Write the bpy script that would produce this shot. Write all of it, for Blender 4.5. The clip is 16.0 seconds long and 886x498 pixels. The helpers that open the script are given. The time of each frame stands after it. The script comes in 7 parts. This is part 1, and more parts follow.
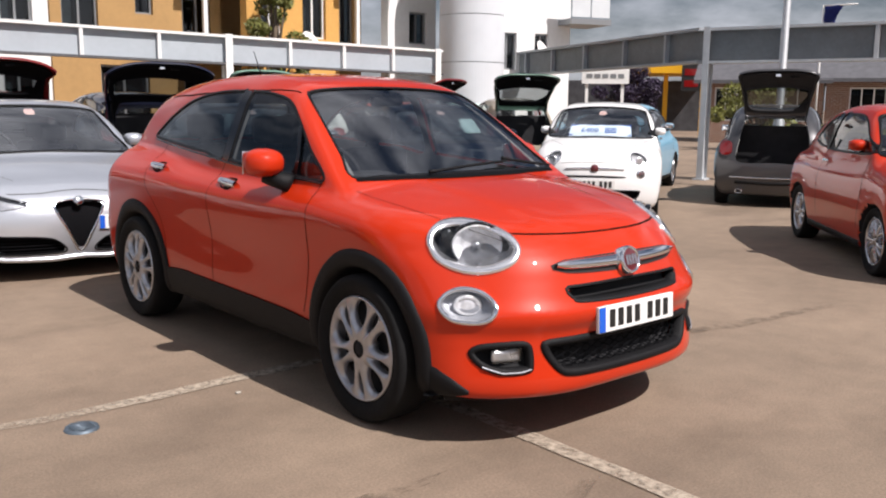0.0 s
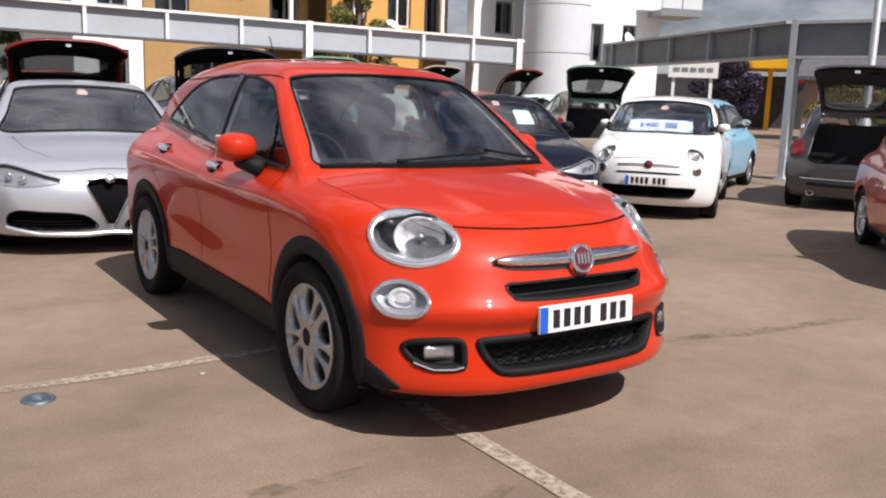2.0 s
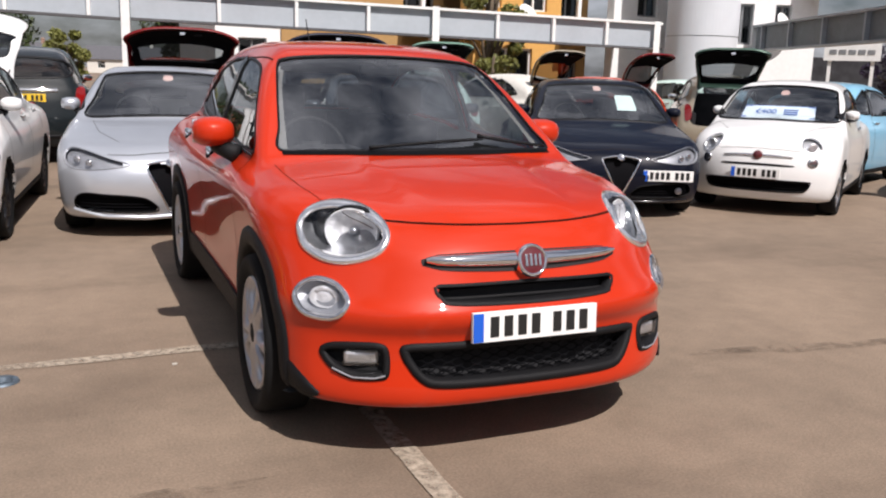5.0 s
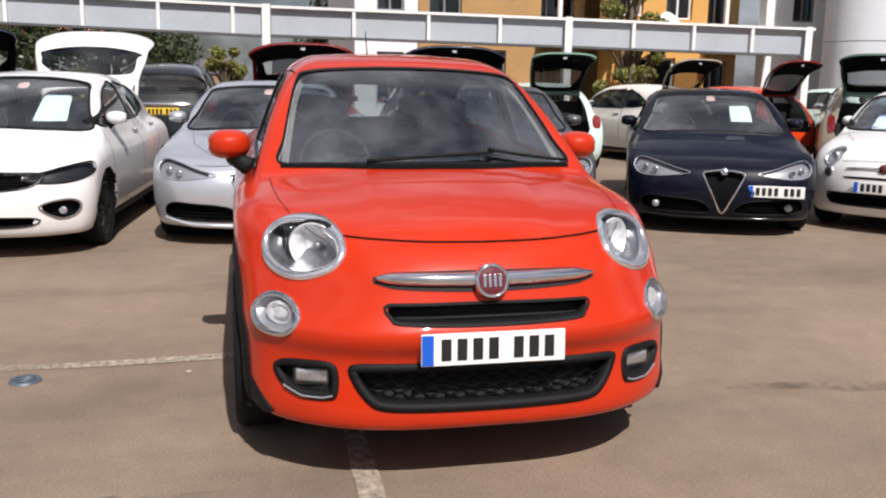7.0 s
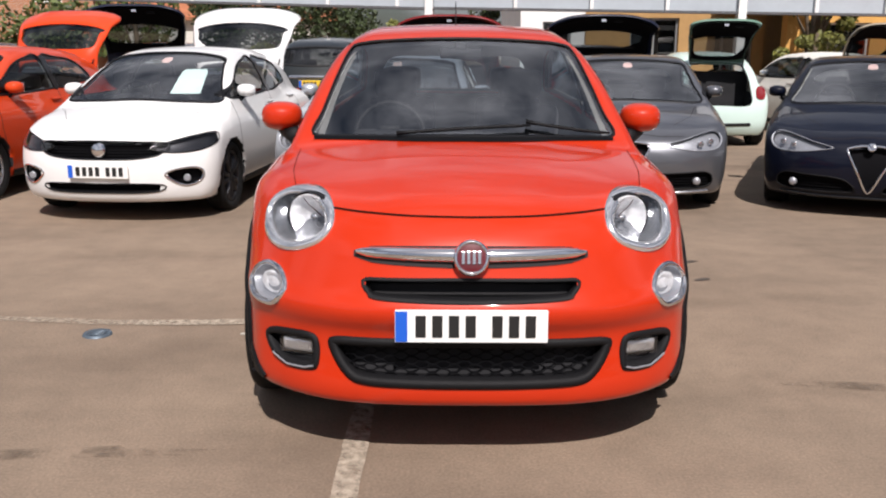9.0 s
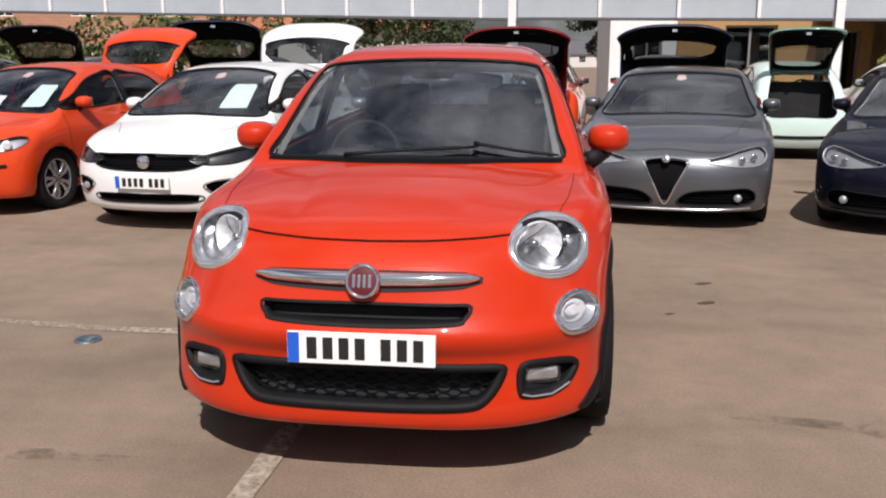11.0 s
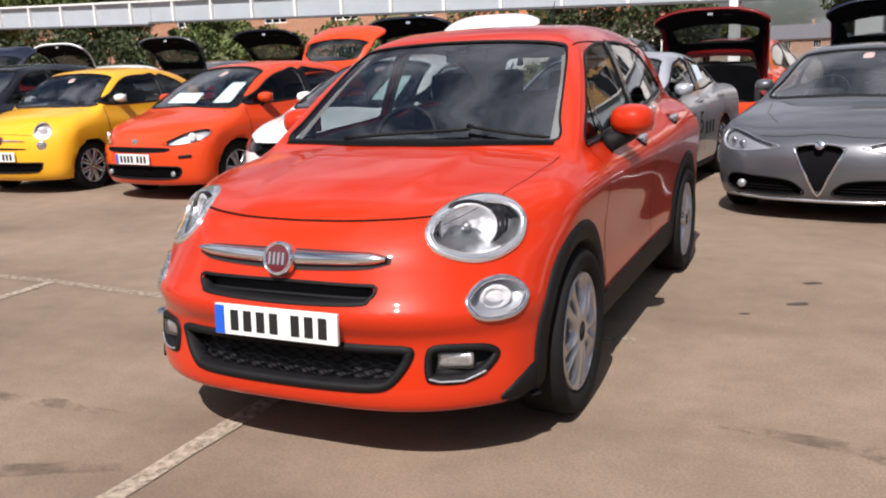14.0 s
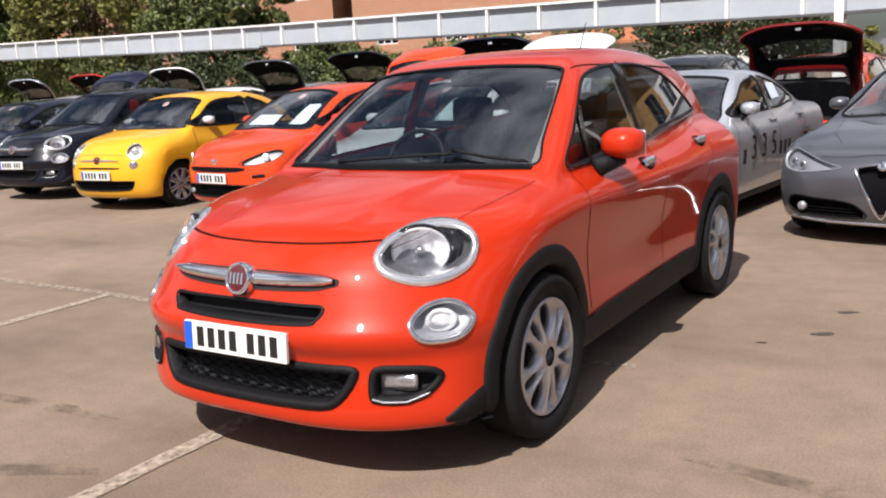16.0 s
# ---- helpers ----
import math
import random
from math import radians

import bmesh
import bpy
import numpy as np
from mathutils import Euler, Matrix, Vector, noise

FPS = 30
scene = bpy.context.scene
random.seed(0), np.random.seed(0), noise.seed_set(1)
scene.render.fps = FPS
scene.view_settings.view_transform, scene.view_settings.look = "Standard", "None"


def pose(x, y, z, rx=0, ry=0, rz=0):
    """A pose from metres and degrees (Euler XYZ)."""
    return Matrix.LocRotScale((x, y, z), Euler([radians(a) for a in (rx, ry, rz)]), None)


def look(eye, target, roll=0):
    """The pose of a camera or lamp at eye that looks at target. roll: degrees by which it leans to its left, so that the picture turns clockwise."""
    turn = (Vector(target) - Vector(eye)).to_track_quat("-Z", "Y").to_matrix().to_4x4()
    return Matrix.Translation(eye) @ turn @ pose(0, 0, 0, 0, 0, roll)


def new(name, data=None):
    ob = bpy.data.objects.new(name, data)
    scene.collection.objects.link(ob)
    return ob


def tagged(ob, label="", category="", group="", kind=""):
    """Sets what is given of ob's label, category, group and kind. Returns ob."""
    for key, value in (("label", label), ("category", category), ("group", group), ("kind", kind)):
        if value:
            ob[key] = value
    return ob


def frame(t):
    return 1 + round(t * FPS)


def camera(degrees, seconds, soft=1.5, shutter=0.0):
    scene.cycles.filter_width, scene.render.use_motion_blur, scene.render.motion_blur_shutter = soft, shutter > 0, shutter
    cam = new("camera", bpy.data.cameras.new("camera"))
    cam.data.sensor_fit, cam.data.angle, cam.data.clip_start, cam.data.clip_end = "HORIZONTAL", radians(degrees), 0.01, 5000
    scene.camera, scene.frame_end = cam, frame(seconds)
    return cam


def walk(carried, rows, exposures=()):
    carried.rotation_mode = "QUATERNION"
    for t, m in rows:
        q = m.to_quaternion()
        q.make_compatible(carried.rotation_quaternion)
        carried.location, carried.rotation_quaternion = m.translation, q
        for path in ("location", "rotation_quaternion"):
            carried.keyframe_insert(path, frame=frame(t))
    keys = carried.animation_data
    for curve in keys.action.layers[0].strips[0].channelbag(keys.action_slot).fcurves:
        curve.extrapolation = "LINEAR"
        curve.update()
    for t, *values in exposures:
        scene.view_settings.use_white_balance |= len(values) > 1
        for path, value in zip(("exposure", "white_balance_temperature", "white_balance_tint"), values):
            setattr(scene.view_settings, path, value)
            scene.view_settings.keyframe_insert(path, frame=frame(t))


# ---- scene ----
cam = camera(53.5, 16.0, soft=2.1)
PATH = [
    (0, (-3.081, -4.441, 1.426), (-1.8, -2.939, 1.102), 0.6),
    (0.5, (-2.934, -4.582, 1.428), (-1.705, -3.038, 1.103), 0.7),
    (1, (-2.804, -4.631, 1.424), (-1.619, -3.055, 1.091), 1.3),
    (1.5, (-2.662, -4.656, 1.43), (-1.505, -3.061, 1.087), 1.4),
    (2, (-2.509, -4.767, 1.432), (-1.409, -3.134, 1.082), 1.9),
    (2.5, (-2.377, -4.815, 1.428), (-1.351, -3.138, 1.06), 1.7),
    (3, (-2.233, -4.79, 1.431), (-1.243, -3.095, 1.047), 1.6),
    (3.5, (-2.061, -4.834, 1.434), (-1.123, -3.111, 1.046), 1.2),
    (4, (-1.919, -4.904, 1.439), (-1.022, -3.161, 1.042), 2.0),
    (4.2, (-1.855, -4.883, 1.429), (-0.98, -3.128, 1.036), 1.6),
    (6.3, (-1.121, -4.904, 1.455), (-0.51, -3.041, 1.062), 1.8),
    (6.5, (-1.058, -4.918, 1.461), (-0.478, -3.042, 1.079), 1.1),
    (7, (-0.834, -4.978, 1.444), (-0.399, -3.061, 1.073), 1.0),
    (7.5, (-0.645, -4.987, 1.442), (-0.328, -3.056, 1.028), 0.5),
    (8, (-0.487, -4.947, 1.451), (-0.216, -3.008, 1.046), 0.6),
    (8.5, (-0.286, -4.996, 1.449), (-0.131, -3.043, 1.044), 0.7),
    (9, (-0.114, -4.993, 1.448), (-0.103, -3.041, 1.011), 0.3),
    (9.2, (-0.054, -5.009, 1.455), (-0.08, -3.058, 1.018), 0.4),
    (11.3, (0.765, -4.938, 1.514), (0.462, -3.004, 1.104), -0.7),
    (11.5, (0.842, -4.91, 1.502), (0.494, -2.981, 1.106), -1.1),
    (12, (1.071, -4.863, 1.481), (0.588, -2.964, 1.08), -1.3),
    (12.5, (1.269, -4.817, 1.47), (0.689, -2.946, 1.065), -1.9),
    (13, (1.428, -4.738, 1.47), (0.785, -2.887, 1.071), -1.8),
    (13.5, (1.656, -4.685, 1.452), (0.943, -2.863, 1.036), -1.5),
    (14, (1.81, -4.614, 1.439), (0.992, -2.839, 1.016), -2.2),
    (14.5, (1.927, -4.487, 1.441), (1.066, -2.733, 1.014), -1.8),
    (15, (2.096, -4.425, 1.435), (1.122, -2.726, 1.029), -2.9),
    (15.5, (2.303, -4.392, 1.448), (1.274, -2.723, 1.053), -1.9),
    (16, (2.365, -4.376, 1.447), (1.31, -2.719, 1.074), -2.9),
]
walk(cam, [(t, look(eye, target, roll)) for t, eye, target, roll in PATH], [(t, stops - 0.05, 6400, 15) for t, stops in ((0, 0.06), (2, 0.03), (2.5, -0.08), (3.5, -0.1), (7.5, -0.08), (9, -0.05), (11.5, -0.2), (12.5, -0.08), (14, 0.12), (16, 0.2))])

# ---- light ----
SUN_AZ = math.atan2(0.10, -0.86)          # the sun stands ahead of the orange car, a little to its left
SUN_EL = radians(51)
world = bpy.data.worlds.new("sky")
scene.world = world
world.use_nodes = True
wn = world.node_tree.nodes
wl = world.node_tree.links
wn.clear()
w_out = wn.new("ShaderNodeOutputWorld")
w_bg = wn.new("ShaderNodeBackground")
w_sky = wn.new("ShaderNodeTexSky")
w_sky.sky_type = "NISHITA"
w_sky.sun_disc = False
w_sky.sun_elevation = SUN_EL
w_sky.sun_rotation = SUN_AZ
w_sky.air_density, w_sky.dust_density, w_sky.ozone_density = 1.0, 1.8, 1.2
w_co = wn.new("ShaderNodeTexCoord")
w_map = wn.new("ShaderNodeMapping")
w_map.inputs["Scale"].default_value = (1.0, 1.0, 2.6)
w_noise = wn.new("ShaderNodeTexNoise")
w_noise.inputs["Scale"].default_value = 2.3
w_noise.inputs["Detail"].default_value = 8.0
w_noise.inputs["Roughness"].default_value = 0.58
w_ramp = wn.new("ShaderNodeValToRGB")
w_ramp.color_ramp.elements[0].position, w_ramp.color_ramp.elements[0].color = 0.42, (0, 0, 0, 1)
w_ramp.color_ramp.elements[1].position, w_ramp.color_ramp.elements[1].color = 0.67, (1, 1, 1, 1)
w_veil = w_ramp.color_ramp.elements.new(0.53)
w_veil.color = (0.40, 0.40, 0.40, 1)
w_mix = wn.new("ShaderNodeMixRGB")
w_mix.inputs["Color2"].default_value = (19.5, 20.2, 21.6, 1)
wl.new(w_co.outputs["Generated"], w_map.inputs["Vector"])
wl.new(w_map.outputs["Vector"], w_noise.inputs["Vector"])
wl.new(w_noise.outputs["Fac"], w_ramp.inputs["Fac"])
wl.new(w_ramp.outputs["Color"], w_mix.inputs["Fac"])
wl.new(w_sky.outputs["Color"], w_mix.inputs["Color1"])
wl.new(w_mix.outputs["Color"], w_bg.inputs["Color"])
w_bg.inputs["Strength"].default_value = 0.042
wl.new(w_bg.outputs["Background"], w_out.inputs["Surface"])
sun_data = bpy.data.lights.new("sun", "SUN")
sun_data.energy = 6.2
sun_data.angle = radians(0.6)
sun_data.color = (1.0, 0.95, 0.885)
sun = new("sun", sun_data)
sun_dir = Vector((math.sin(SUN_AZ) * math.cos(SUN_EL), math.cos(SUN_AZ) * math.cos(SUN_EL), math.sin(SUN_EL)))
sun.matrix_world = look(sun_dir * 40, (0, 0, 0))


# ---- materials ----
def mat(name, color, rough=0.5, metal=0.0, coat=0.0, vary=0.0, scale=8.0, bump=0.0, bscale=60.0, spec=0.5, emit=0.0, vary2=0.0, scale2=1.0, flake=0.0):
    """A surface with two scales of colour change and a fine relief."""
    m = bpy.data.materials.new(name)
    m.use_nodes = True
    nt = m.node_tree
    b = nt.nodes["Principled BSDF"]
    b.inputs["Base Color"].default_value = (*color, 1)
    b.inputs["Roughness"].default_value = rough
    b.inputs["Metallic"].default_value = metal
    b.inputs["Specular IOR Level"].default_value = spec
    b.inputs["Coat Weight"].default_value = coat
    b.inputs["Coat Roughness"].default_value = 0.03
    if emit:
        b.inputs["Emission Color"].default_value = (*color, 1)
        b.inputs["Emission Strength"].default_value = emit
    co = nt.nodes.new("ShaderNodeTexCoord")
    src = None
    for amount, s in ((vary, scale), (vary2, scale2)):
        if amount:
            n = nt.nodes.new("ShaderNodeTexNoise")
            n.inputs["Scale"].default_value = s
            n.inputs["Detail"].default_value = 6
            nt.links.new(co.outputs["Object"], n.inputs["Vector"])
            r = nt.nodes.new("ShaderNodeMapRange")
            r.inputs["From Min"].default_value, r.inputs["From Max"].default_value = 0.3, 0.7
            r.inputs["To Min"].default_value, r.inputs["To Max"].default_value = 1 - amount, 1 + amount
            nt.links.new(n.outputs["Fac"], r.inputs["Value"])
            mx = nt.nodes.new("ShaderNodeMixRGB")
            mx.blend_type = "MULTIPLY"
            mx.inputs["Fac"].default_value = 1
            if src is None:
                mx.inputs["Color1"].default_value = (*color, 1)
            else:
                nt.links.new(src, mx.inputs["Color1"])
            nt.links.new(r.outputs["Result"], mx.inputs["Color2"])
            src = mx.outputs["Color"]
    if src is not None:
        nt.links.new(src, b.inputs["Base Color"])
    if bump:
        n = nt.nodes.new("ShaderNodeTexNoise")
        n.inputs["Scale"].default_value = bscale
        n.inputs["Detail"].default_value = 5
        nt.links.new(co.outputs["Object"], n.inputs["Vector"])
        bp = nt.nodes.new("ShaderNodeBump")
        bp.inputs["Strength"].default_value = bump
        bp.inputs["Distance"].default_value = 0.01
        nt.links.new(n.outputs["Fac"], bp.inputs["Height"])
        nt.links.new(bp.outputs["Normal"], b.inputs["Normal"])
    return m


def glass(name, tint, gloss=1.0, rough=0.0, ior=1.62):
    m = bpy.data.materials.new(name)
    m.use_nodes = True
    nt = m.node_tree
    nt.nodes.clear()
    out = nt.nodes.new("ShaderNodeOutputMaterial")
    tr = nt.nodes.new("ShaderNodeBsdfTransparent")
    tr.inputs["Color"].default_value = (*tint, 1)
    gl = nt.nodes.new("ShaderNodeBsdfGlossy")
    gl.inputs["Roughness"].default_value = rough
    gl.inputs["Color"].default_value = (gloss, gloss, gloss, 1)
    # the share that is mirrored grows from a floor towards the grazing view, alike from both sides
    f0 = ((ior - 1) / (ior + 1)) ** 2
    lw = nt.nodes.new("ShaderNodeLayerWeight")
    lw.inputs["Blend"].default_value = 0.5
    pw = nt.nodes.new("ShaderNodeMath")
    pw.operation = "POWER"
    pw.inputs[1].default_value = 4.6
    nt.links.new(lw.outputs["Facing"], pw.inputs[0])
    fr = nt.nodes.new("ShaderNodeMapRange")
    fr.inputs["To Min"].default_value, fr.inputs["To Max"].default_value = f0, 1.0
    nt.links.new(pw.outputs["Value"], fr.inputs["Value"])
    mx = nt.nodes.new("ShaderNodeMixShader")
    nt.links.new(fr.outputs["Result"], mx.inputs["Fac"])
    nt.links.new(tr.outputs["BSDF"], mx.inputs[1])
    nt.links.new(gl.outputs["BSDF"], mx.inputs[2])
    nt.links.new(mx.outputs["Shader"], out.inputs["Surface"])
    return m


def paint(name, color, metal=0.0, rough=0.38):
    m = mat(name, color, rough, metal, coat=0.9, vary=0.03, scale=3.0, spec=0.5 if metal else 0.12)
    m.node_tree.nodes["Principled BSDF"].inputs["Coat IOR"].default_value = 1.38
    return m


ORANGE = paint("orange_red_paint", (0.49, 0.027, 0.0045))
SILVER = paint("silver_paint", (0.62, 0.65, 0.70), 0.65, 0.34)
GREY = paint("grey_paint", (0.125, 0.13, 0.145), 0.6, 0.34)
CHARCOAL = paint("charcoal_paint", (0.065, 0.064, 0.068), 0.4, 0.36)
BLACK = paint("black_paint", (0.005, 0.006, 0.012))
NIGHT = paint("blue_black_gloss_paint", (0.003, 0.0045, 0.012))
NIGHT.node_tree.nodes["Principled BSDF"].inputs["Coat Weight"].default_value = 0.55
WHITE = paint("white_paint", (0.78, 0.78, 0.77))
YELLOW = paint("yellow_paint", (0.80, 0.40, 0.02))
PUNTO = paint("tangerine_paint", (0.62, 0.055, 0.010))
RED = paint("red_paint", (0.45, 0.02, 0.015))
NAVY = paint("navy_paint", (0.012, 0.015, 0.032))
LIME = paint("yellow_green_paint", (0.40, 0.42, 0.05))
MINT = paint("mint_paint", (0.60, 0.76, 0.70))
BLUE = paint("pale_blue_paint", (0.24, 0.50, 0.68))
BEIGE = paint("beige_paint", (0.42, 0.36, 0.27), 0.3)
GREEN = paint("dark_green_paint", (0.05, 0.10, 0.075), 0.3)
DARKX = paint("blue_black_paint", (0.010, 0.014, 0.016))
RUBBER = mat("tyre_rubber", (0.008, 0.008, 0.0085), 0.8, spec=0.2, vary=0.2, scale=20, bump=0.2, bscale=80)
PLASTIC = mat("black_plastic", (0.0055, 0.0055, 0.0065), 0.60, spec=0.22, vary=0.12, scale=15, bump=0.25, bscale=300)
GLOSSBLACK = mat("gloss_black", (0.008, 0.008, 0.009), 0.12)
CHROME = mat("chrome", (0.80, 0.81, 0.83), 0.07, 1.0)
BRIGHT = mat("bright_chrome", (0.93, 0.93, 0.94), 0.16, 0.9)
HOUSING = mat("lamp_housing", (0.36, 0.37, 0.40), 0.42, 0.55, bump=0.3, bscale=40)
FLUTED = mat("fluted_reflector", (0.90, 0.91, 0.94), 0.34, 0.35, bump=0.7, bscale=34, vary=0.22, scale=26)
LAMPGREY = mat("lamp_grey", (0.30, 0.31, 0.33), 0.22, 0.8, bump=0.3, bscale=30, vary=0.3, scale=14)
SATIN = mat("satin_alloy", (0.54, 0.55, 0.58), 0.24, 0.9, vary=0.05, scale=30)
CAST = mat("cast_alloy", (0.46, 0.47, 0.50), 0.33, 0.8, vary=0.08, scale=25, bump=0.1, bscale=120)
DARKALLOY = mat("dark_alloy", (0.05, 0.05, 0.055), 0.35, 0.8)
REFLECTOR = mat("reflector", (0.88, 0.88, 0.89), 0.28, 0.8, bump=0.5, bscale=45)
MESHBLACK = mat("black_mesh", (0.005, 0.005, 0.006), 0.85, spec=0.06)
INNER = mat("dark_interior", (0.022, 0.022, 0.024), 0.8, spec=0.2, vary=0.2, scale=6)
LINER = mat("grey_lining", (0.16, 0.155, 0.15), 0.85, vary=0.15, scale=9)
SEATCLOTH = mat("seat_cloth", (0.05, 0.05, 0.055), 0.9, vary=0.2, scale=25, bump=0.2, bscale=200)
CREAM = mat("cream_trim", (0.62, 0.60, 0.55), 0.6, vary=0.05)
GLASS = glass("car_glass", (0.40, 0.45, 0.47), ior=1.5)
SCREEN = glass("windscreen_glass", (0.86, 0.90, 0.90), ior=2.75)
DGLASS = glass("dark_car_glass", (0.14, 0.15, 0.16), ior=1.8)
GATEGLASS = glass("tailgate_glass", (0.30, 0.33, 0.34), ior=1.9)
HEADLINER = mat("pale_headliner", (0.42, 0.42, 0.40), 0.9, vary=0.08, scale=8)
LENS = glass("lamp_lens", (0.93, 0.94, 0.95))
REDLENS = mat("red_lens", (0.22, 0.008, 0.008), 0.12, coat=1.0)
PLATE_W = mat("plate_white", (0.80, 0.80, 0.78), 0.45, vary=0.04, scale=12)
PLATE_Y = mat("plate_yellow", (0.80, 0.52, 0.03), 0.45)
PLATE_B = mat("plate_blue", (0.01, 0.10, 0.55), 0.4)
INK = mat("plate_ink", (0.012, 0.012, 0.012), 0.5)
BADGE = mat("badge_red", (0.10, 0.008, 0.012), 0.3, coat=1.0)
GAP = mat("panel_gap", (0.012, 0.008, 0.008), 0.8)
SEAM = mat("red_seam", (0.022, 0.004, 0.002), 0.9, spec=0.1)
SEAL = mat("black_seal", (0.005, 0.005, 0.006), 0.45, spec=0.25)
CARD = mat("sale_card", (0.75, 0.85, 0.92), 0.6)
CARDBLUE = mat("sale_card_print", (0.02, 0.10, 0.42), 0.6)
PAPER = mat("paper_sheet", (0.62, 0.78, 0.76), 0.7)
STICKER = mat("windscreen_sticker", (0.62, 0.42, 0.38), 0.6)
# darker copies of three body paints, with a raised tailgate's shade in the colour
PUNTO_SHADE = paint("shaded_tangerine_paint", (0.15, 0.008, 0.009))
MINT_SHADE = paint("shaded_mint_paint", (0.13, 0.23, 0.18))
CREAM_SHADE = paint("shaded_cream_paint", (0.30, 0.26, 0.20))


# ---- tools for meshes ----
def part(name, bm, material, parent=None, label="", smooth=True):
    me = bpy.data.meshes.new(name)
    bm.to_mesh(me)
    bm.free()
    return finish(name, me, material, parent, label, smooth)


def finish(name, me, material, parent=None, label="", smooth=True):
    me.materials.append(material)
    if smooth:
        me.shade_smooth()
    ob = new(name, me)
    if parent is not None:
        ob.parent = parent
    if label:
        ob["label"] = label
    return ob


def soup(name, verts, faces, material, parent=None, label="", smooth=True):
    me = bpy.data.meshes.new(name)
    me.from_pydata([tuple(map(float, v)) for v in verts], [], [tuple(map(int, f)) for f in faces])
    me.validate()
    return finish(name, me, material, parent, label, smooth)


def add_box(bm, x0, y0, z0, x1, y1, z1, bevel=0.0, m=None):
    r = bmesh.ops.create_cube(bm, size=1)
    vs = r["verts"]
    for v in vs:
        v.co = Vector((x0 + (v.co.x + 0.5) * (x1 - x0), y0 + (v.co.y + 0.5) * (y1 - y0), z0 + (v.co.z + 0.5) * (z1 - z0)))
    if bevel:
        es = list({e for v in vs for e in v.link_edges})
        r = bmesh.ops.bevel(bm, geom=es, offset=bevel, segments=2, affect="EDGES", profile=0.6)
        vs = list({v for f in r["faces"] for v in f.verts} | {v for v in vs if v.is_valid})
    if m is not None:
        bmesh.ops.transform(bm, matrix=m, verts=vs)
    return vs


def box(name, x0, y0, z0, x1, y1, z1, material, parent=None, bevel=0.0, m=None, label=""):
    bm = bmesh.new()
    add_box(bm, x0, y0, z0, x1, y1, z1, bevel, m)
    return part(name, bm, material, parent, label, smooth=False)


def lathe(bm, pts, n=40, axis="x", m=None, close=False):
    """Turn a profile of (along the axis, radius) about the axis."""
    rings = []
    for a, r in pts:
        ring = []
        for i in range(n):
            t = 2 * math.pi * i / n
            c = (a, r * math.cos(t), r * math.sin(t)) if axis == "x" else (r * math.cos(t), a, r * math.sin(t)) if axis == "y" else (r * math.cos(t), r * math.sin(t), a)
            v = Vector(c)
            ring.append(bm.verts.new(m @ v if m is not None else v))
        rings.append(ring)
    pairs = list(zip(rings, rings[1:])) + ([(rings[-1], rings[0])] if close else [])
    for p, q in pairs:
        for i in range(n):
            bm.faces.new((p[i], p[(i + 1) % n], q[(i + 1) % n], q[i]))
    return rings


def tube(bm, path, radius, n=8):
    path = [Vector(p) for p in path]
    rings = []
    for i, p in enumerate(path):
        d = (path[min(i + 1, len(path) - 1)] - path[max(i - 1, 0)]).normalized()
        s = d.orthogonal().normalized() if i == 0 else (s - d * s.dot(d)).normalized()
        u = d.cross(s)
        r = radius[i] if isinstance(radius, (list, tuple)) else radius
        rings.append([bm.verts.new(p + (s * math.cos(2 * math.pi * k / n) + u * math.sin(2 * math.pi * k / n)) * r) for k in range(n)])
    for p, q in zip(rings, rings[1:]):
        for i in range(n):
            bm.faces.new((p[i], p[(i + 1) % n], q[(i + 1) % n], q[i]))
    bm.faces.new(rings[0][::-1])
    bm.faces.new(rings[-1])


def table(pts, n=240):
    """A smooth curve through (a, b) points, as a dense table for np.interp."""
    p = np.array(pts, float)
    a, b = p[:, 0], p[:, 1]
    m = np.gradient(b, a) if len(a) > 2 else np.full(len(a), (b[-1] - b[0]) / (a[-1] - a[0]))
    t = np.linspace(a[0], a[-1], n)
    k = np.clip(np.searchsorted(a, t, side="right") - 1, 0, len(a) - 2)
    h = a[k + 1] - a[k]
    s = (t - a[k]) / h
    v = (2 * s**3 - 3 * s**2 + 1) * b[k] + (s**3 - 2 * s**2 + s) * h * m[k] + (-2 * s**3 + 3 * s**2) * b[k + 1] + (s**3 - s**2) * h * m[k + 1]
    return t, v


def smax(a, b, k):
    h = np.maximum(k - np.abs(a - b), 0) / k
    return np.maximum(a, b) + h * h * k * 0.25


def smin(a, b, k):
    return -smax(-a, -b, k)


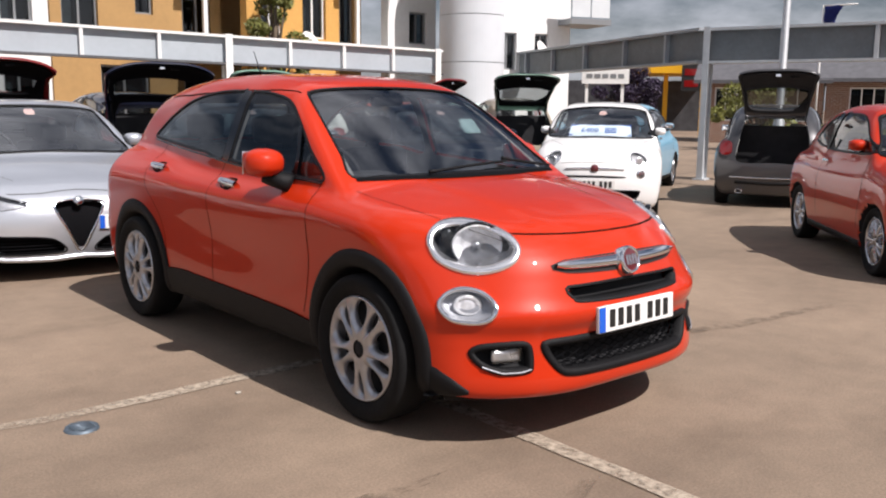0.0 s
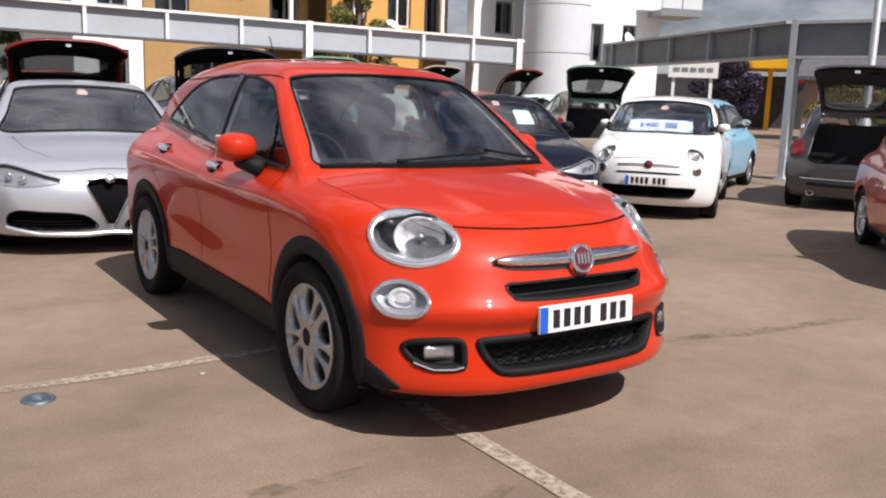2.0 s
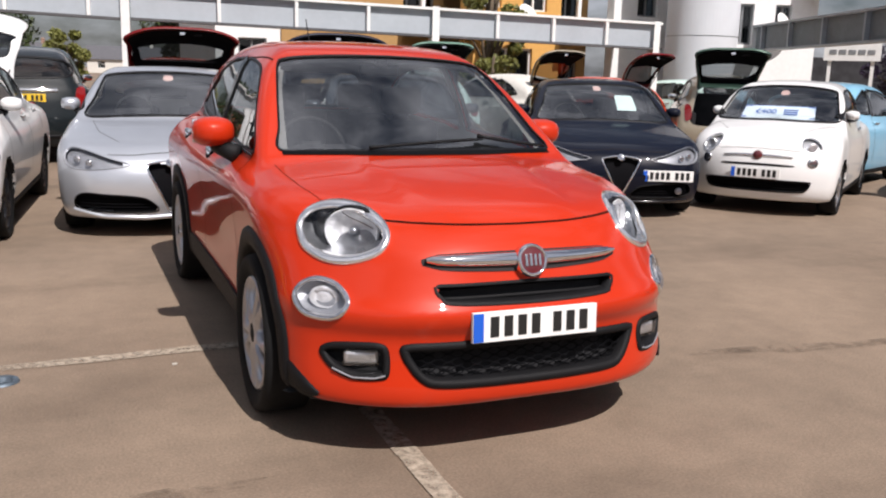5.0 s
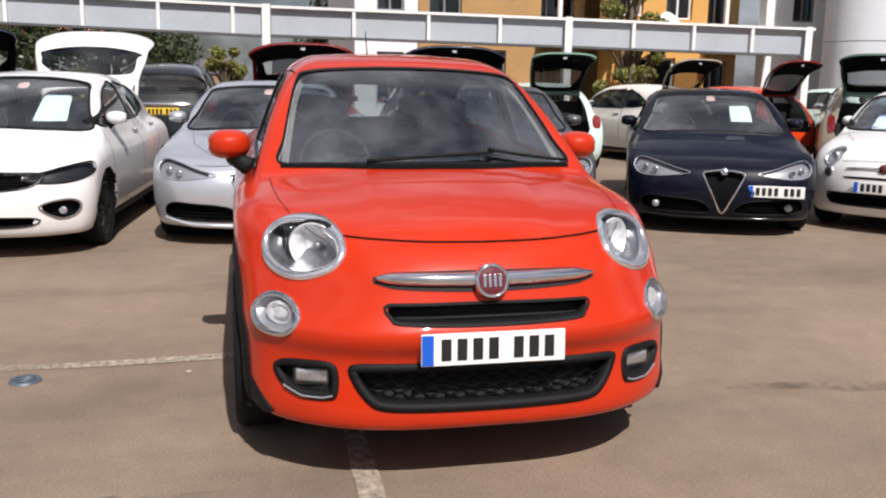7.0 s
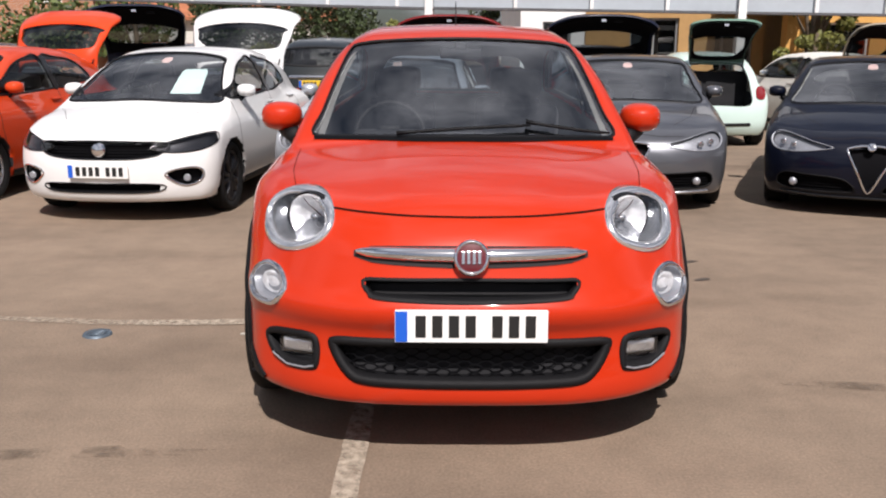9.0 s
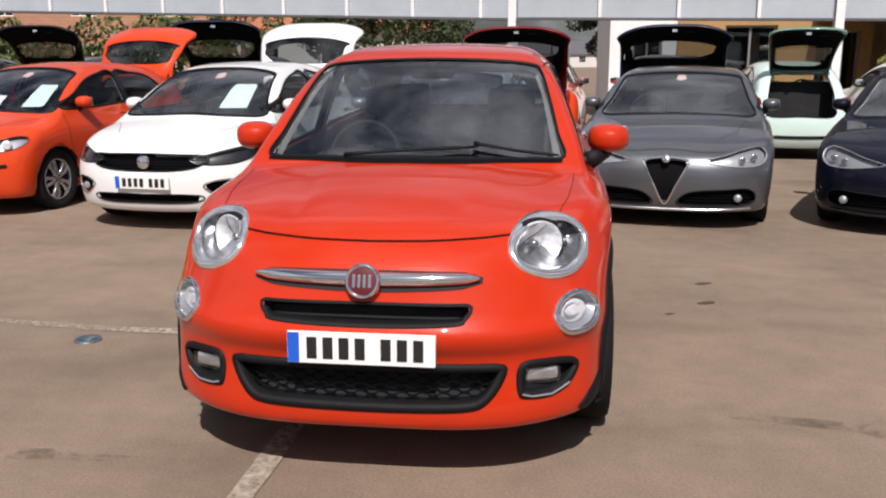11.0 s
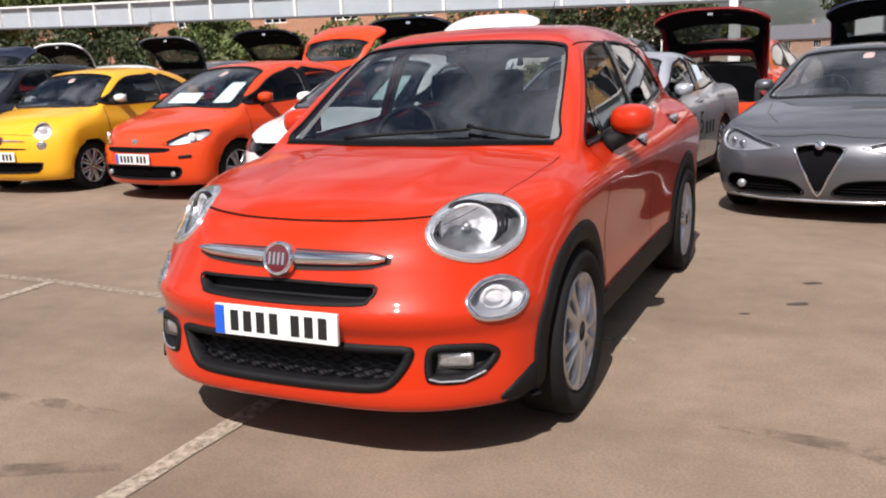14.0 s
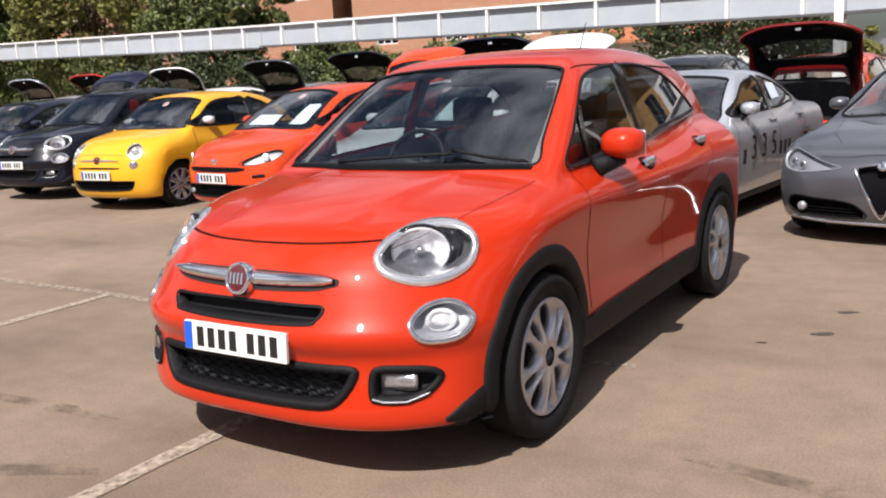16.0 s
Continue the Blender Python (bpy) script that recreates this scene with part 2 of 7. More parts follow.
def shell(S):
    """The outer form of a car from its curves, as a function that is negative inside."""
    T = {k: table(S[k]) for k in ("hood", "roof", "nose", "tail", "side", "cabin", "screen", "hatch")}

    def at(k, v):
        return np.interp(v, *T[k])

    def f(P):
        ax, y, z = np.sqrt(P[:, 0] ** 2 + 1e-8), P[:, 1], P[:, 2]
        flank = ax - at("side", z)
        if "waist" in S:          # the doors are drawn in between the wheels
            flank = flank + S["waist"] * np.exp(-(((y - 0.05) / 0.55) ** 2) - ((z - 0.64 - 0.05 * y) / 0.15) ** 2)
        top = z - at("hood", y) + S["hc"] * ax**2
        if "ridge" in S:          # a low raised field along the bonnet
            top = top - S["ridge"] / (1 + np.exp(np.clip((ax - 0.30 - 0.10 * (y + 2.0)) / 0.018, -40, 40)))
        low = smax(flank, top, S.get("kh", 0.12))
        a, p = S["fa"]
        if "fz" in S:          # the nose tapers more towards its top
            a, p = (np.interp(z, [q[0] for q in S["fz"]], [q[k] for q in S["fz"]]) for k in (1, 2))
        d = (at("nose", z) + a * ax**p - y) / np.sqrt(1 + (a * p * ax ** (p - 1)) ** 2)
        low = smax(low, d, S.get("kf", 0.10))
        a, p = S["ra"]
        d = (y - at("tail", z) + a * ax**p) / np.sqrt(1 + (a * p * ax ** (p - 1)) ** 2)
        low = smax(low, d, 0.10)
        low = smax(low, S["z0"] - z, 0.04)
        cab = smax(ax - at("cabin", z) + S.get("taper", 0.05) * np.maximum(y, 0) ** 2, z - at("roof", y) + S["rc"] * ax**2, S.get("kr", 0.14))
        cab = smax(cab, (at("screen", z) + S["sb"] * ax**2 - y) * 0.6, 0.05)
        cab = smax(cab, (y - at("hatch", z) + S["hb"] * ax**2) * 0.8, 0.10)
        cab = np.maximum(cab, 0.55 - z)
        r = smin(low, cab, S.get("kb", 0.05))
        for yw in S["axles"]:
            c = np.maximum(np.hypot(y - yw, z - S["wr"]) - S["ar"], S.get("well", 0.5) - ax)
            r = np.maximum(r, -c)
        return r

    return f


def gradient(f, P, e=0.004):
    g = np.stack([f(P + np.eye(3)[i] * e) - f(P - np.eye(3)[i] * e) for i in range(3)], 1)
    return g / np.maximum(np.linalg.norm(g, axis=1, keepdims=True), 1e-9)


def nets(f, lo, hi, h):
    """A quad mesh on f = 0."""
    ax = [np.arange(lo[i], hi[i] + h, h) for i in range(3)]
    n = [len(a) for a in ax]
    G = np.stack(np.meshgrid(*ax, indexing="ij"), -1)
    F = f(G.reshape(-1, 3)).reshape(n)
    inside = F < 0
    acc = np.zeros((n[0] - 1, n[1] - 1, n[2] - 1, 3))
    cnt = np.zeros((n[0] - 1, n[1] - 1, n[2] - 1))
    cross = []
    for d in range(3):
        s0 = [slice(None)] * 3
        s1 = [slice(None)] * 3
        s0[d], s1[d] = slice(0, -1), slice(1, None)
        a, b = F[tuple(s0)], F[tuple(s1)]
        c = inside[tuple(s0)] != inside[tuple(s1)]
        t = np.where(c, a / np.where(c, a - b, 1), 0)
        pos = G[tuple(s0)].copy()
        pos[..., d] += t * h
        cross.append((c, inside[tuple(s0)]))
        e1, e2 = [k for k in range(3) if k != d]
        for o1 in (0, 1):
            for o2 in (0, 1):
                src = [slice(None)] * 3
                src[e1] = slice(o1, n[e1] - 1 + o1)
                src[e2] = slice(o2, n[e2] - 1 + o2)
                m = c[tuple(src)]
                acc += pos[tuple(src)] * m[..., None]
                cnt += m
    use = cnt > 0
    idx = -np.ones(use.shape, int)
    idx[use] = np.arange(use.sum())
    V = acc[use] / cnt[use][:, None]
    faces = []
    for d in range(3):
        c, ins = cross[d]
        e1, e2 = (d + 1) % 3, (d + 2) % 3
        I = np.argwhere(c)
        ok = (I[:, e1] > 0) & (I[:, e2] > 0) & (I[:, e1] < n[e1] - 1) & (I[:, e2] < n[e2] - 1)
        I = I[ok]

        def cell(o1, o2):
            J = I.copy()
            J[:, e1] -= o1
            J[:, e2] -= o2
            return idx[J[:, 0], J[:, 1], J[:, 2]]

        q = np.stack([cell(1, 1), cell(0, 1), cell(0, 0), cell(1, 0)], 1)
        flip = ~ins[I[:, 0], I[:, 1], I[:, 2]]
        q[flip] = q[flip][:, ::-1]
        faces.append(q)
    return V, np.concatenate(faces)


def closed(pts, n=96, sharp=False):
    """A closed curve through the points, evenly resampled; sharp keeps straight sides."""
    p = np.array(pts, float)
    if not sharp:
        k = len(p)
        t = np.linspace(0, k, k * 16, endpoint=False)
        i = t.astype(int)
        s = (t - i)[:, None]
        a, b, c, d = p[(i - 1) % k], p[i % k], p[(i + 1) % k], p[(i + 2) % k]
        p = 0.5 * (2 * b + (c - a) * s + (2 * a - 5 * b + 4 * c - d) * s**2 + (3 * b - a - 3 * c + d) * s**3)
    q = np.concatenate([p, p[:1]])
    L = np.concatenate([[0], np.cumsum(np.linalg.norm(np.diff(q, axis=0), axis=1))])
    u = np.linspace(0, L[-1], n, endpoint=False)
    return np.stack([np.interp(u, L, q[:, 0]), np.interp(u, L, q[:, 1])], 1)


def inset(loop, d):
    """The loop moved inward by d (outward: minus)."""
    a = np.roll(loop, 1, 0)
    b = np.roll(loop, -1, 0)
    t = b - a
    t /= np.maximum(np.linalg.norm(t, axis=1, keepdims=True), 1e-9)
    area = np.sum(loop[:, 0] * np.roll(loop[:, 1], -1) - np.roll(loop[:, 0], -1) * loop[:, 1])
    nrm = np.stack([-t[:, 1], t[:, 0]], 1) * (1 if area > 0 else -1)
    return loop + nrm * d


def within(P, loop):
    x, y = P[:, 0], P[:, 1]
    r = np.zeros(len(P), bool)
    for (x0, y0), (x1, y1) in zip(loop, np.roll(loop, -1, 0)):
        c = (y0 > y) != (y1 > y)
        if y0 != y1:
            r ^= c & (x < (x1 - x0) * (y - y0) / (y1 - y0) + x0)
    return r


def view(yaw=0.0, pitch=0.0):
    """A way of looking at a car: 0 from the front, 90 from its left side, 180 from behind. Gives the way in, and the two axes across."""
    m = Euler((0, 0, radians(yaw))).to_matrix() @ Euler((-radians(pitch), 0, 0)).to_matrix()
    return np.array(m @ Vector((0, 1, 0))), np.array(m @ Vector((1, 0, 0))), np.array(m @ Vector((0, 0, 1)))


FRONT, LEFT, REAR, RIGHT = view(0), view(90), view(180), view(-90)


def largest(Q):
    """The largest joined piece of a set of quads."""
    n = Q.max() + 1
    lab = np.arange(n)
    while True:
        m = lab[Q].min(1)
        new_lab = lab.copy()
        for k in range(4):
            np.minimum.at(new_lab, Q[:, k], m)
        new_lab = new_lab[new_lab]
        if (new_lab == lab).all():
            break
        lab = new_lab
    f = lab[Q[:, 0]]
    return Q[f == np.bincount(f).argmax()]


class Car:
    """One car: an Empty at its middle on the ground, and its parts."""

    def __init__(self, name, S, material, place, label, category="car", group="parked cars", h=0.045):
        self.S, self.f, self.material, self.h = S, shell(S), material, h
        self.root = new(name)
        self.root.matrix_world = place
        tagged(self.root, label, category, group)
        self.holes = []

    def lay(self, UV, w, off=0.0, reach=3.0):
        """Points of the plane of a view, laid on the body, with the body's normal there."""
        d, u, v = w
        UV = np.asarray(UV, float)
        O = UV[:, :1] * u + UV[:, 1:2] * v - d * reach
        s = np.zeros(len(UV))
        hit = np.zeros(len(UV), bool)
        lo = np.zeros(len(UV))
        step = 0.04
        for _ in range(int(reach / step)):
            val = self.f(O + d * s[:, None])
            newly = ~hit & (val < 0)
            lo[newly] = s[newly] - step
            hit |= newly
            s = np.where(hit, s, s + step)
        hi = lo + step
        for _ in range(14):
            mid = (lo + hi) / 2
            inn = self.f(O + d * mid[:, None]) < 0
            hi = np.where(inn, mid, hi)
            lo = np.where(inn, lo, mid)
        if not hit.all() and hit.any():
            lo[~hit] = np.median(lo[hit])
        P = O + d * lo[:, None]
        N = gradient(self.f, P, 0.012)
        bad = (N @ d) > -0.05
        N[bad] = -d
        return P + N * off, N

    def patch(self, name, loop, w, material, off=0.004, depth=0.012, parent=None, mirror=False, label="", grid=0.04, flat=0.0):
        """A panel with the given outline that follows the body, proud of it by off. flat: sunk straight in from its rim's plane."""
        from mathutils.geometry import delaunay_2d_cdt
        loop = np.asarray(loop, float)
        lo, hi = loop.min(0), loop.max(0)
        gx, gy = np.meshgrid(np.arange(lo[0] + grid / 2, hi[0], grid), np.arange(lo[1] + grid / 2, hi[1], grid))
        g = np.stack([gx.ravel(), gy.ravel()], 1)
        if len(g):
            small = inset(loop, grid * 0.35)
            g = g[within(g, small) & within(g, loop)]
        n = len(loop)
        pts = [Vector(p) for p in np.concatenate([loop, g])] if len(g) else [Vector(p) for p in loop]
        vs, _, fs, orig, _, _ = delaunay_2d_cdt(pts, [], [list(range(n))], 1, 1e-6)
        UV = np.array([tuple(v) for v in vs])
        P, N = self.lay(UV, w, off)
        d = w[0]
        if flat:
            P = P + d * flat
        F = [tuple(f) for f in fs]
        a = P[F[0][1]] - P[F[0][0]]
        b = P[F[0][2]] - P[F[0][0]]
        if np.cross(a, b) @ d > 0:
            F = [f[::-1] for f in F]
        V = list(P)
        if depth:
            ids = []
            for i in range(n):
                j = next((k for k, o in enumerate(orig) if i in o), None)
                ids.append(j)
            ids = [i for i in ids if i is not None]
            base = len(V)
            V += [P[i] for i in ids] + [P[i] - N[i] * depth for i in ids]
            m = len(ids)
            for i in range(m):
                k = (i + 1) % m
                F.append((base + i, base + k, base + m + k, base + m + i))
        return self.put(name, V, F, material, parent, mirror, label)

    def put(self, name, V, F, material, parent=None, mirror=False, label="", smooth=True):
        V = np.asarray(V, float)
        out = [soup(name, V, F, material, parent or self.root, label, smooth)]
        if mirror:
            out.append(soup(name, V * np.array([-1, 1, 1]), [f[::-1] for f in F], material, parent or self.root, label, smooth))
        return out if mirror else out[0]

    def ring(self, name, outer, inner, w, material, off=0.006, depth=0.02, lip=0.03, parent=None, mirror=False, label="", rows=3, bulge=0.0):
        """A frame between two loops, laid on the body, with a rim turned in at both edges."""
        n = len(outer)
        L = []
        for k in range(rows + 1):
            t = k / rows
            P, N = self.lay(outer * (1 - t) + inner * t, w, off + bulge * math.sin(math.pi * t))
            L.append((P, N))
        rows_ = [L[0][0] - L[0][1] * depth] + [p for p, _ in L] + [L[-1][0] + w[0] * lip]
        V = np.concatenate(rows_)
        F = []
        for k in range(len(rows_) - 1):
            for i in range(n):
                j = (i + 1) % n
                F.append((k * n + i, k * n + j, k * n + n + j, k * n + n + i))
        mid = F[n]
        if np.cross(V[mid[1]] - V[mid[0]], V[mid[2]] - V[mid[0]]) @ w[0] > 0:
            F = [f[::-1] for f in F]
        return self.put(name, V, F, material, parent, mirror, label)

    def strip(self, name, path, w, width, material, off=0.002, parent=None, mirror=False, label="", height=0.0):
        """A narrow band along a line on the body; height makes it a rounded bar."""
        p = np.array(path, float)
        L = np.concatenate([[0], np.cumsum(np.linalg.norm(np.diff(p, axis=0), axis=1))])
        n = max(3, int(L[-1] / 0.03))
        u = np.linspace(0, L[-1], n)
        c = np.stack([np.interp(u, L, p[:, 0]), np.interp(u, L, p[:, 1])], 1)
        t = np.gradient(c, axis=0)
        t /= np.maximum(np.linalg.norm(t, axis=1, keepdims=True), 1e-9)
        nrm = np.stack([-t[:, 1], t[:, 0]], 1)
        wd = np.interp(u / L[-1], np.linspace(0, 1, len(width)), width) if isinstance(width, (list, tuple)) else np.full(n, width)
        rows = [(-0.5, -0.004), (-0.42, height * 0.6), (-0.2, height), (0.2, height), (0.42, height * 0.6), (0.5, -0.004)] if height else [(-0.5, 0), (0.5, 0)]
        V = []
        for s, hgt in rows:
            P, N = self.lay(c + nrm * (wd * s)[:, None], w, off)
            V.append(P + N * hgt)
        m = len(rows)
        V = np.concatenate(V)
        F = [(k * n + i, k * n + i + 1, k * n + n + i + 1, k * n + n + i) for k in range(m - 1) for i in range(n - 1)]
        if np.cross(V[F[0][1]] - V[F[0][0]], V[F[0][2]] - V[F[0][0]]) @ w[0] > 0:
            F = [f[::-1] for f in F]
        return self.put(name, V, F, material, parent, mirror, label)

    def hole(self, loop, w, mirror=False):
        self.holes.append((np.asarray(loop, float), w))
        if mirror:
            d, u, v = w
            q = np.array([-1, 1, 1])
            self.holes.append((np.asarray(loop, float), (d * q, u * q, v * q)))

    def build(self, liner=True):
        """The body, its wheel wells and floor, and a dark lining inside, with the holes cut."""
        S = self.S
        lo = (-S["w"] - 0.08, S["y0"] - 0.08, S["z0"] - 0.08)
        hi = (S["w"] + 0.08, S["y1"] + 0.08, S["top"] + 0.08)
        V, Q = nets(self.f, lo, hi, self.h)
        for _ in range(3):
            g = gradient(self.f, V)
            V = V - g * np.clip(self.f(V), -0.02, 0.02)[:, None]
        N = gradient(self.f, V)
        keep = np.ones(len(Q), bool)
        for loop, (d, u, v) in self.holes:
            inn = within(np.stack([V @ u, V @ v], 1), loop) & ((N @ d) < -0.1)
            keep &= ~inn[Q].all(1)
        used = np.zeros(len(V), bool)
        used[Q[keep]] = True
        for loop, w in self.holes:
            d, u, v = w
            UV = np.stack([V @ u, V @ v], 1)
            mv = np.flatnonzero(within(UV, loop) & ((N @ d) < -0.1) & used)
            if len(mv):
                fine = closed(loop, 400, True)
                to = fine[np.argmin(((UV[mv][:, None] - fine[None]) ** 2).sum(2), axis=1)]
                P, _ = self.lay(to, w)
                near = np.linalg.norm(P - V[mv], axis=1) < 3 * self.h
                V[mv[near]] = P[near]
        C = V[Q].mean(1)
        wells = np.zeros(len(Q), bool)
        for yw in S["axles"]:
            wells |= (np.hypot(C[:, 1] - yw, C[:, 2] - S["wr"]) < S["ar"] + 0.008) & (np.abs(C[:, 0]) < self.f_half(C) - 0.01)
        FN = N[Q].mean(1)
        under = ((FN[:, 2] < -0.75) & (C[:, 2] < S["z0"] + 0.10) & (C[:, 1] > S["y0"] + 0.45)) | wells
        self.sub("body", V, largest(Q[keep & ~under]) if self.h < 0.02 else Q[keep & ~under], self.material)
        self.sub("underbody", V, Q[keep & under], INNER)
        if liner:
            W = V - N * 0.035
            sel = keep & (C[:, 2] > S.get("lz", 0.75)) & (C[:, 1] > S["screen"][0][1] - 0.1)
            self.sub("lining", W, Q[sel][:, ::-1], HEADLINER)

    def f_half(self, C):
        return np.interp(C[:, 2], *table(self.S["side"]))

    def sub(self, name, V, Q, material):
        ids = np.unique(Q)
        mp = -np.ones(len(V), int)
        mp[ids] = np.arange(len(ids))
        return soup(name, V[ids], mp[Q], material, self.root)

    def window(self, name, loop, w, band=0.05, mirror=False, material=None, frame_mat=None, off=0.003):
        """A hole in the body with a black band round it and a pane of glass."""
        inner = inset(loop, band)
        self.hole(inset(loop, band * 0.5), w, mirror)
        self.ring(name + "_seal", loop, inner, w, frame_mat or SEAL, off, 0.01, 0.02, mirror=mirror, rows=2)
        obs = self.patch(name, inset(loop, band * 0.8), w, material or (SCREEN if name == "windscreen" else GLASS), off - 0.006, 0.0, mirror=mirror, grid=0.08)
        for o in obs if mirror else [obs]:
            o.visible_shadow = False
        return obs

    def wheels(self, kind, r=None, width=0.205):
        S = self.S
        r = r or S["wr"]
        tyre, rim = wheel_mesh(kind, round(r, 3), width)
        for yw in S["axles"]:
            for s in (-1, 1):
                o = new("wheel", tyre)
                o.parent = self.root
                m = pose(s * (S["track"] - 0.0), yw, r, 0, 0, 0 if s > 0 else 180)
                o.matrix_basis = m @ pose(0, 0, 0, 17 + 40 * yw, 0, 0)
                q = new("rim", rim)
                q.parent = o

    def number_plate(self, x, z, w=FRONT, width=0.52, color=None, off=0.012, blue=True, tilt=0.0, chars=7):
        """A plate with a blue end and plain bars in place of its characters."""
        d, u, v = w
        P, N = self.lay([(x, z)], w)
        base = Matrix.Translation(P[0] - d * off)
        m = base @ Matrix((( u[0], d[0], v[0], 0), (u[1], d[1], v[1], 0), (u[2], d[2], v[2], 0), (0, 0, 0, 1))) @ pose(0, 0, 0, tilt, 0, 0)
        b = box("number_plate", -width / 2, -0.004, -0.056, width / 2, 0.012, 0.056, color or PLATE_W, self.root, 0.003, m)
        if blue:
            box("plate_band", -width / 2 + 0.002, -0.006, -0.053, -width / 2 + 0.043, -0.003, 0.053, PLATE_B, b, 0, m)
        x0 = -width / 2 + 0.07
        cw = (width - 0.09) / (chars + 0.6)
        for i in range(chars):
            xx = x0 + i * cw + (cw * 0.6 if i >= 4 else 0)
            box("plate_bar", xx, -0.0065, -0.038, xx + cw * 0.62, -0.0035, 0.038, INK, b, 0, m)

    def tailgate(self, loop, win, angle, lining=None, hinge=None, skin_mat=None):
        """A raised rear door: outer skin with its window, and a lining under it, turned up about the roof's edge. The opening is cut in the body."""
        self.hole(inset(loop, 0.03), REAR)
        S = self.S
        if hinge is None:
            hinge = (S["hy"], S["hz"])
        m = Matrix.Translation((0, hinge[0], hinge[1])) @ Matrix.Rotation(radians(angle), 4, "X") @ Matrix.Translation((0, -hinge[0], -hinge[1]))
        skin = self.ring("tailgate", loop, win, REAR, skin_mat or self.material, 0.006, 0.03, 0.012, rows=8)
        skin.matrix_basis = m
        self.ring("tailgate_lining", inset(loop, 0.035), inset(win, 0.02), REAR, lining or INNER, -0.045, 0.0, 0.03, parent=skin, rows=8)
        pane = self.patch("tailgate_glass", inset(win, -0.01), REAR, GATEGLASS, -0.008, 0, parent=skin, grid=0.1)
        pane.visible_shadow = False
        low = loop[np.argmin(loop[:, 1] + np.abs(loop[:, 0]) * 0.2)]
        P, N = self.lay([(0.0, low[1] + 0.075)], REAR, -0.055)
        m2 = Matrix.Translation(Vector(P[0]))
        box("tailgate_latch", -0.035, -0.03, -0.02, 0.035, 0.012, 0.02, BRIGHT, skin, 0.004, m2)
        P, N = self.lay([(0.22, low[1] + 0.13)], REAR, -0.05)
        box("pull_handle", -0.06, -0.02, -0.016, 0.06, 0.01, 0.016, PLASTIC, skin, 0.006, Matrix.Translation(Vector(P[0])))
        return skin

    def seats(self, rows, z=0.32, back=0.95, cloth=None, x=0.36, head=True):
        for y in rows:
            for s in (-1, 1):
                bm = bmesh.new()
                add_box(bm, s * x - 0.24, y - 0.25, z, s * x + 0.24, y + 0.22, z + 0.22, 0.06)
                add_box(bm, s * x - 0.23, y + 0.16, z + 0.12, s * x + 0.23, y + 0.30, back, 0.06, Matrix.Translation((0, 0.05, 0)))
                seat = part("seat", bm, cloth or SEATCLOTH, self.root)
                if head:
                    bm = bmesh.new()
                    add_box(bm, s * x - 0.13, y + 0.27, back + 0.03, s * x + 0.13, y + 0.37, back + 0.20, 0.045)
                    add_box(bm, s * x - 0.05, y + 0.31, back - 0.04, s * x + 0.05, y + 0.33, back + 0.06)
                    part("headrest", bm, cloth or SEATCLOTH, self.root)

    def dash(self, y, z, x=0.36, wheel=True, ww=0.62):
        bm = bmesh.new()
        add_box(bm, -ww, y - 0.25, z - 0.35, ww, y + 0.22, z - 0.05, 0.06)
        add_box(bm, -x - 0.17, y - 0.02, z - 0.10, -x + 0.17, y + 0.20, z + 0.01, 0.04)
        part("dashboard", bm, INNER, self.root)
        if wheel:
            bm = bmesh.new()
            m = Matrix.Translation((-x, y + 0.38, z - 0.04)) @ Matrix.Rotation(radians(66), 4, "X")
            lathe(bm, [(0.015 * math.sin(a), 0.18 + 0.015 * math.cos(a)) for a in np.linspace(0, 2 * math.pi, 9)[:-1]], 36, "z", m, close=True)
            add_box(bm, -0.06, -0.05, -0.02, 0.06, 0.05, 0.02, 0.015, m)
            add_box(bm, -0.17, -0.015, -0.008, 0.17, 0.015, 0.008, 0, m)
            add_box(bm, -0.015, -0.17, -0.008, 0.015, 0.0, 0.008, 0, m)
            part("steering_wheel", bm, PLASTIC, self.root)

    def mirrors(self, at, size=(0.20, 0.13, 0.13), material=None, sweep=10, foot=None):
        for s in (-1, 1):
            bm = bmesh.new()
            bmesh.ops.create_uvsphere(bm, u_segments=24, v_segments=16, radius=1)
            for v in bm.verts:
                c = v.co
                k = 1 if c.y < 0 else 0.45
                v.co = Vector((math.copysign(abs(c.x) ** 0.8, c.x) * size[0] / 2, c.y * size[1] * k, math.copysign(abs(c.z) ** 0.75, c.z) * size[2] / 2))
            m = pose(s * at[0], at[1], at[2], 0, 0, s * -sweep)
            bmesh.ops.transform(bm, matrix=m, verts=bm.verts)
            o = part("door_mirror", bm, material or self.material, self.root)
            bm = bmesh.new()
            add_box(bm, -size[0] * 0.42, size[1] * 0.40, -size[2] * 0.40, size[0] * 0.42, size[1] * 0.47, size[2] * 0.40, 0.004, m)
            part("mirror_glass", bm, CHROME, o)
            bm = bmesh.new()
            if foot is not None:
                a = Vector((s * (at[0] - size[0] * 0.12), at[1], at[2] - size[2] * 0.40))
                e = Vector((s * foot[0], foot[1], foot[2]))
                tube(bm, [a, (a + e) / 2 + Vector((0, 0, -0.008)), e], [0.050, 0.042, 0.048], 12)
            else:
                tube(bm, [(s * (at[0] - size[0] * 0.28), at[1], at[2] - size[2] * 0.42), (s * (at[0] - size[0] * 0.45), at[1] - 0.01, at[2] - size[2] * 0.75), (s * (at[0] - size[0] * 0.62), at[1] - 0.02, at[2] - size[2] * 1.05)], [0.035, 0.03, 0.034], 10)
            part("mirror_stalk", bm, PLASTIC, o)


WHEELS = {}


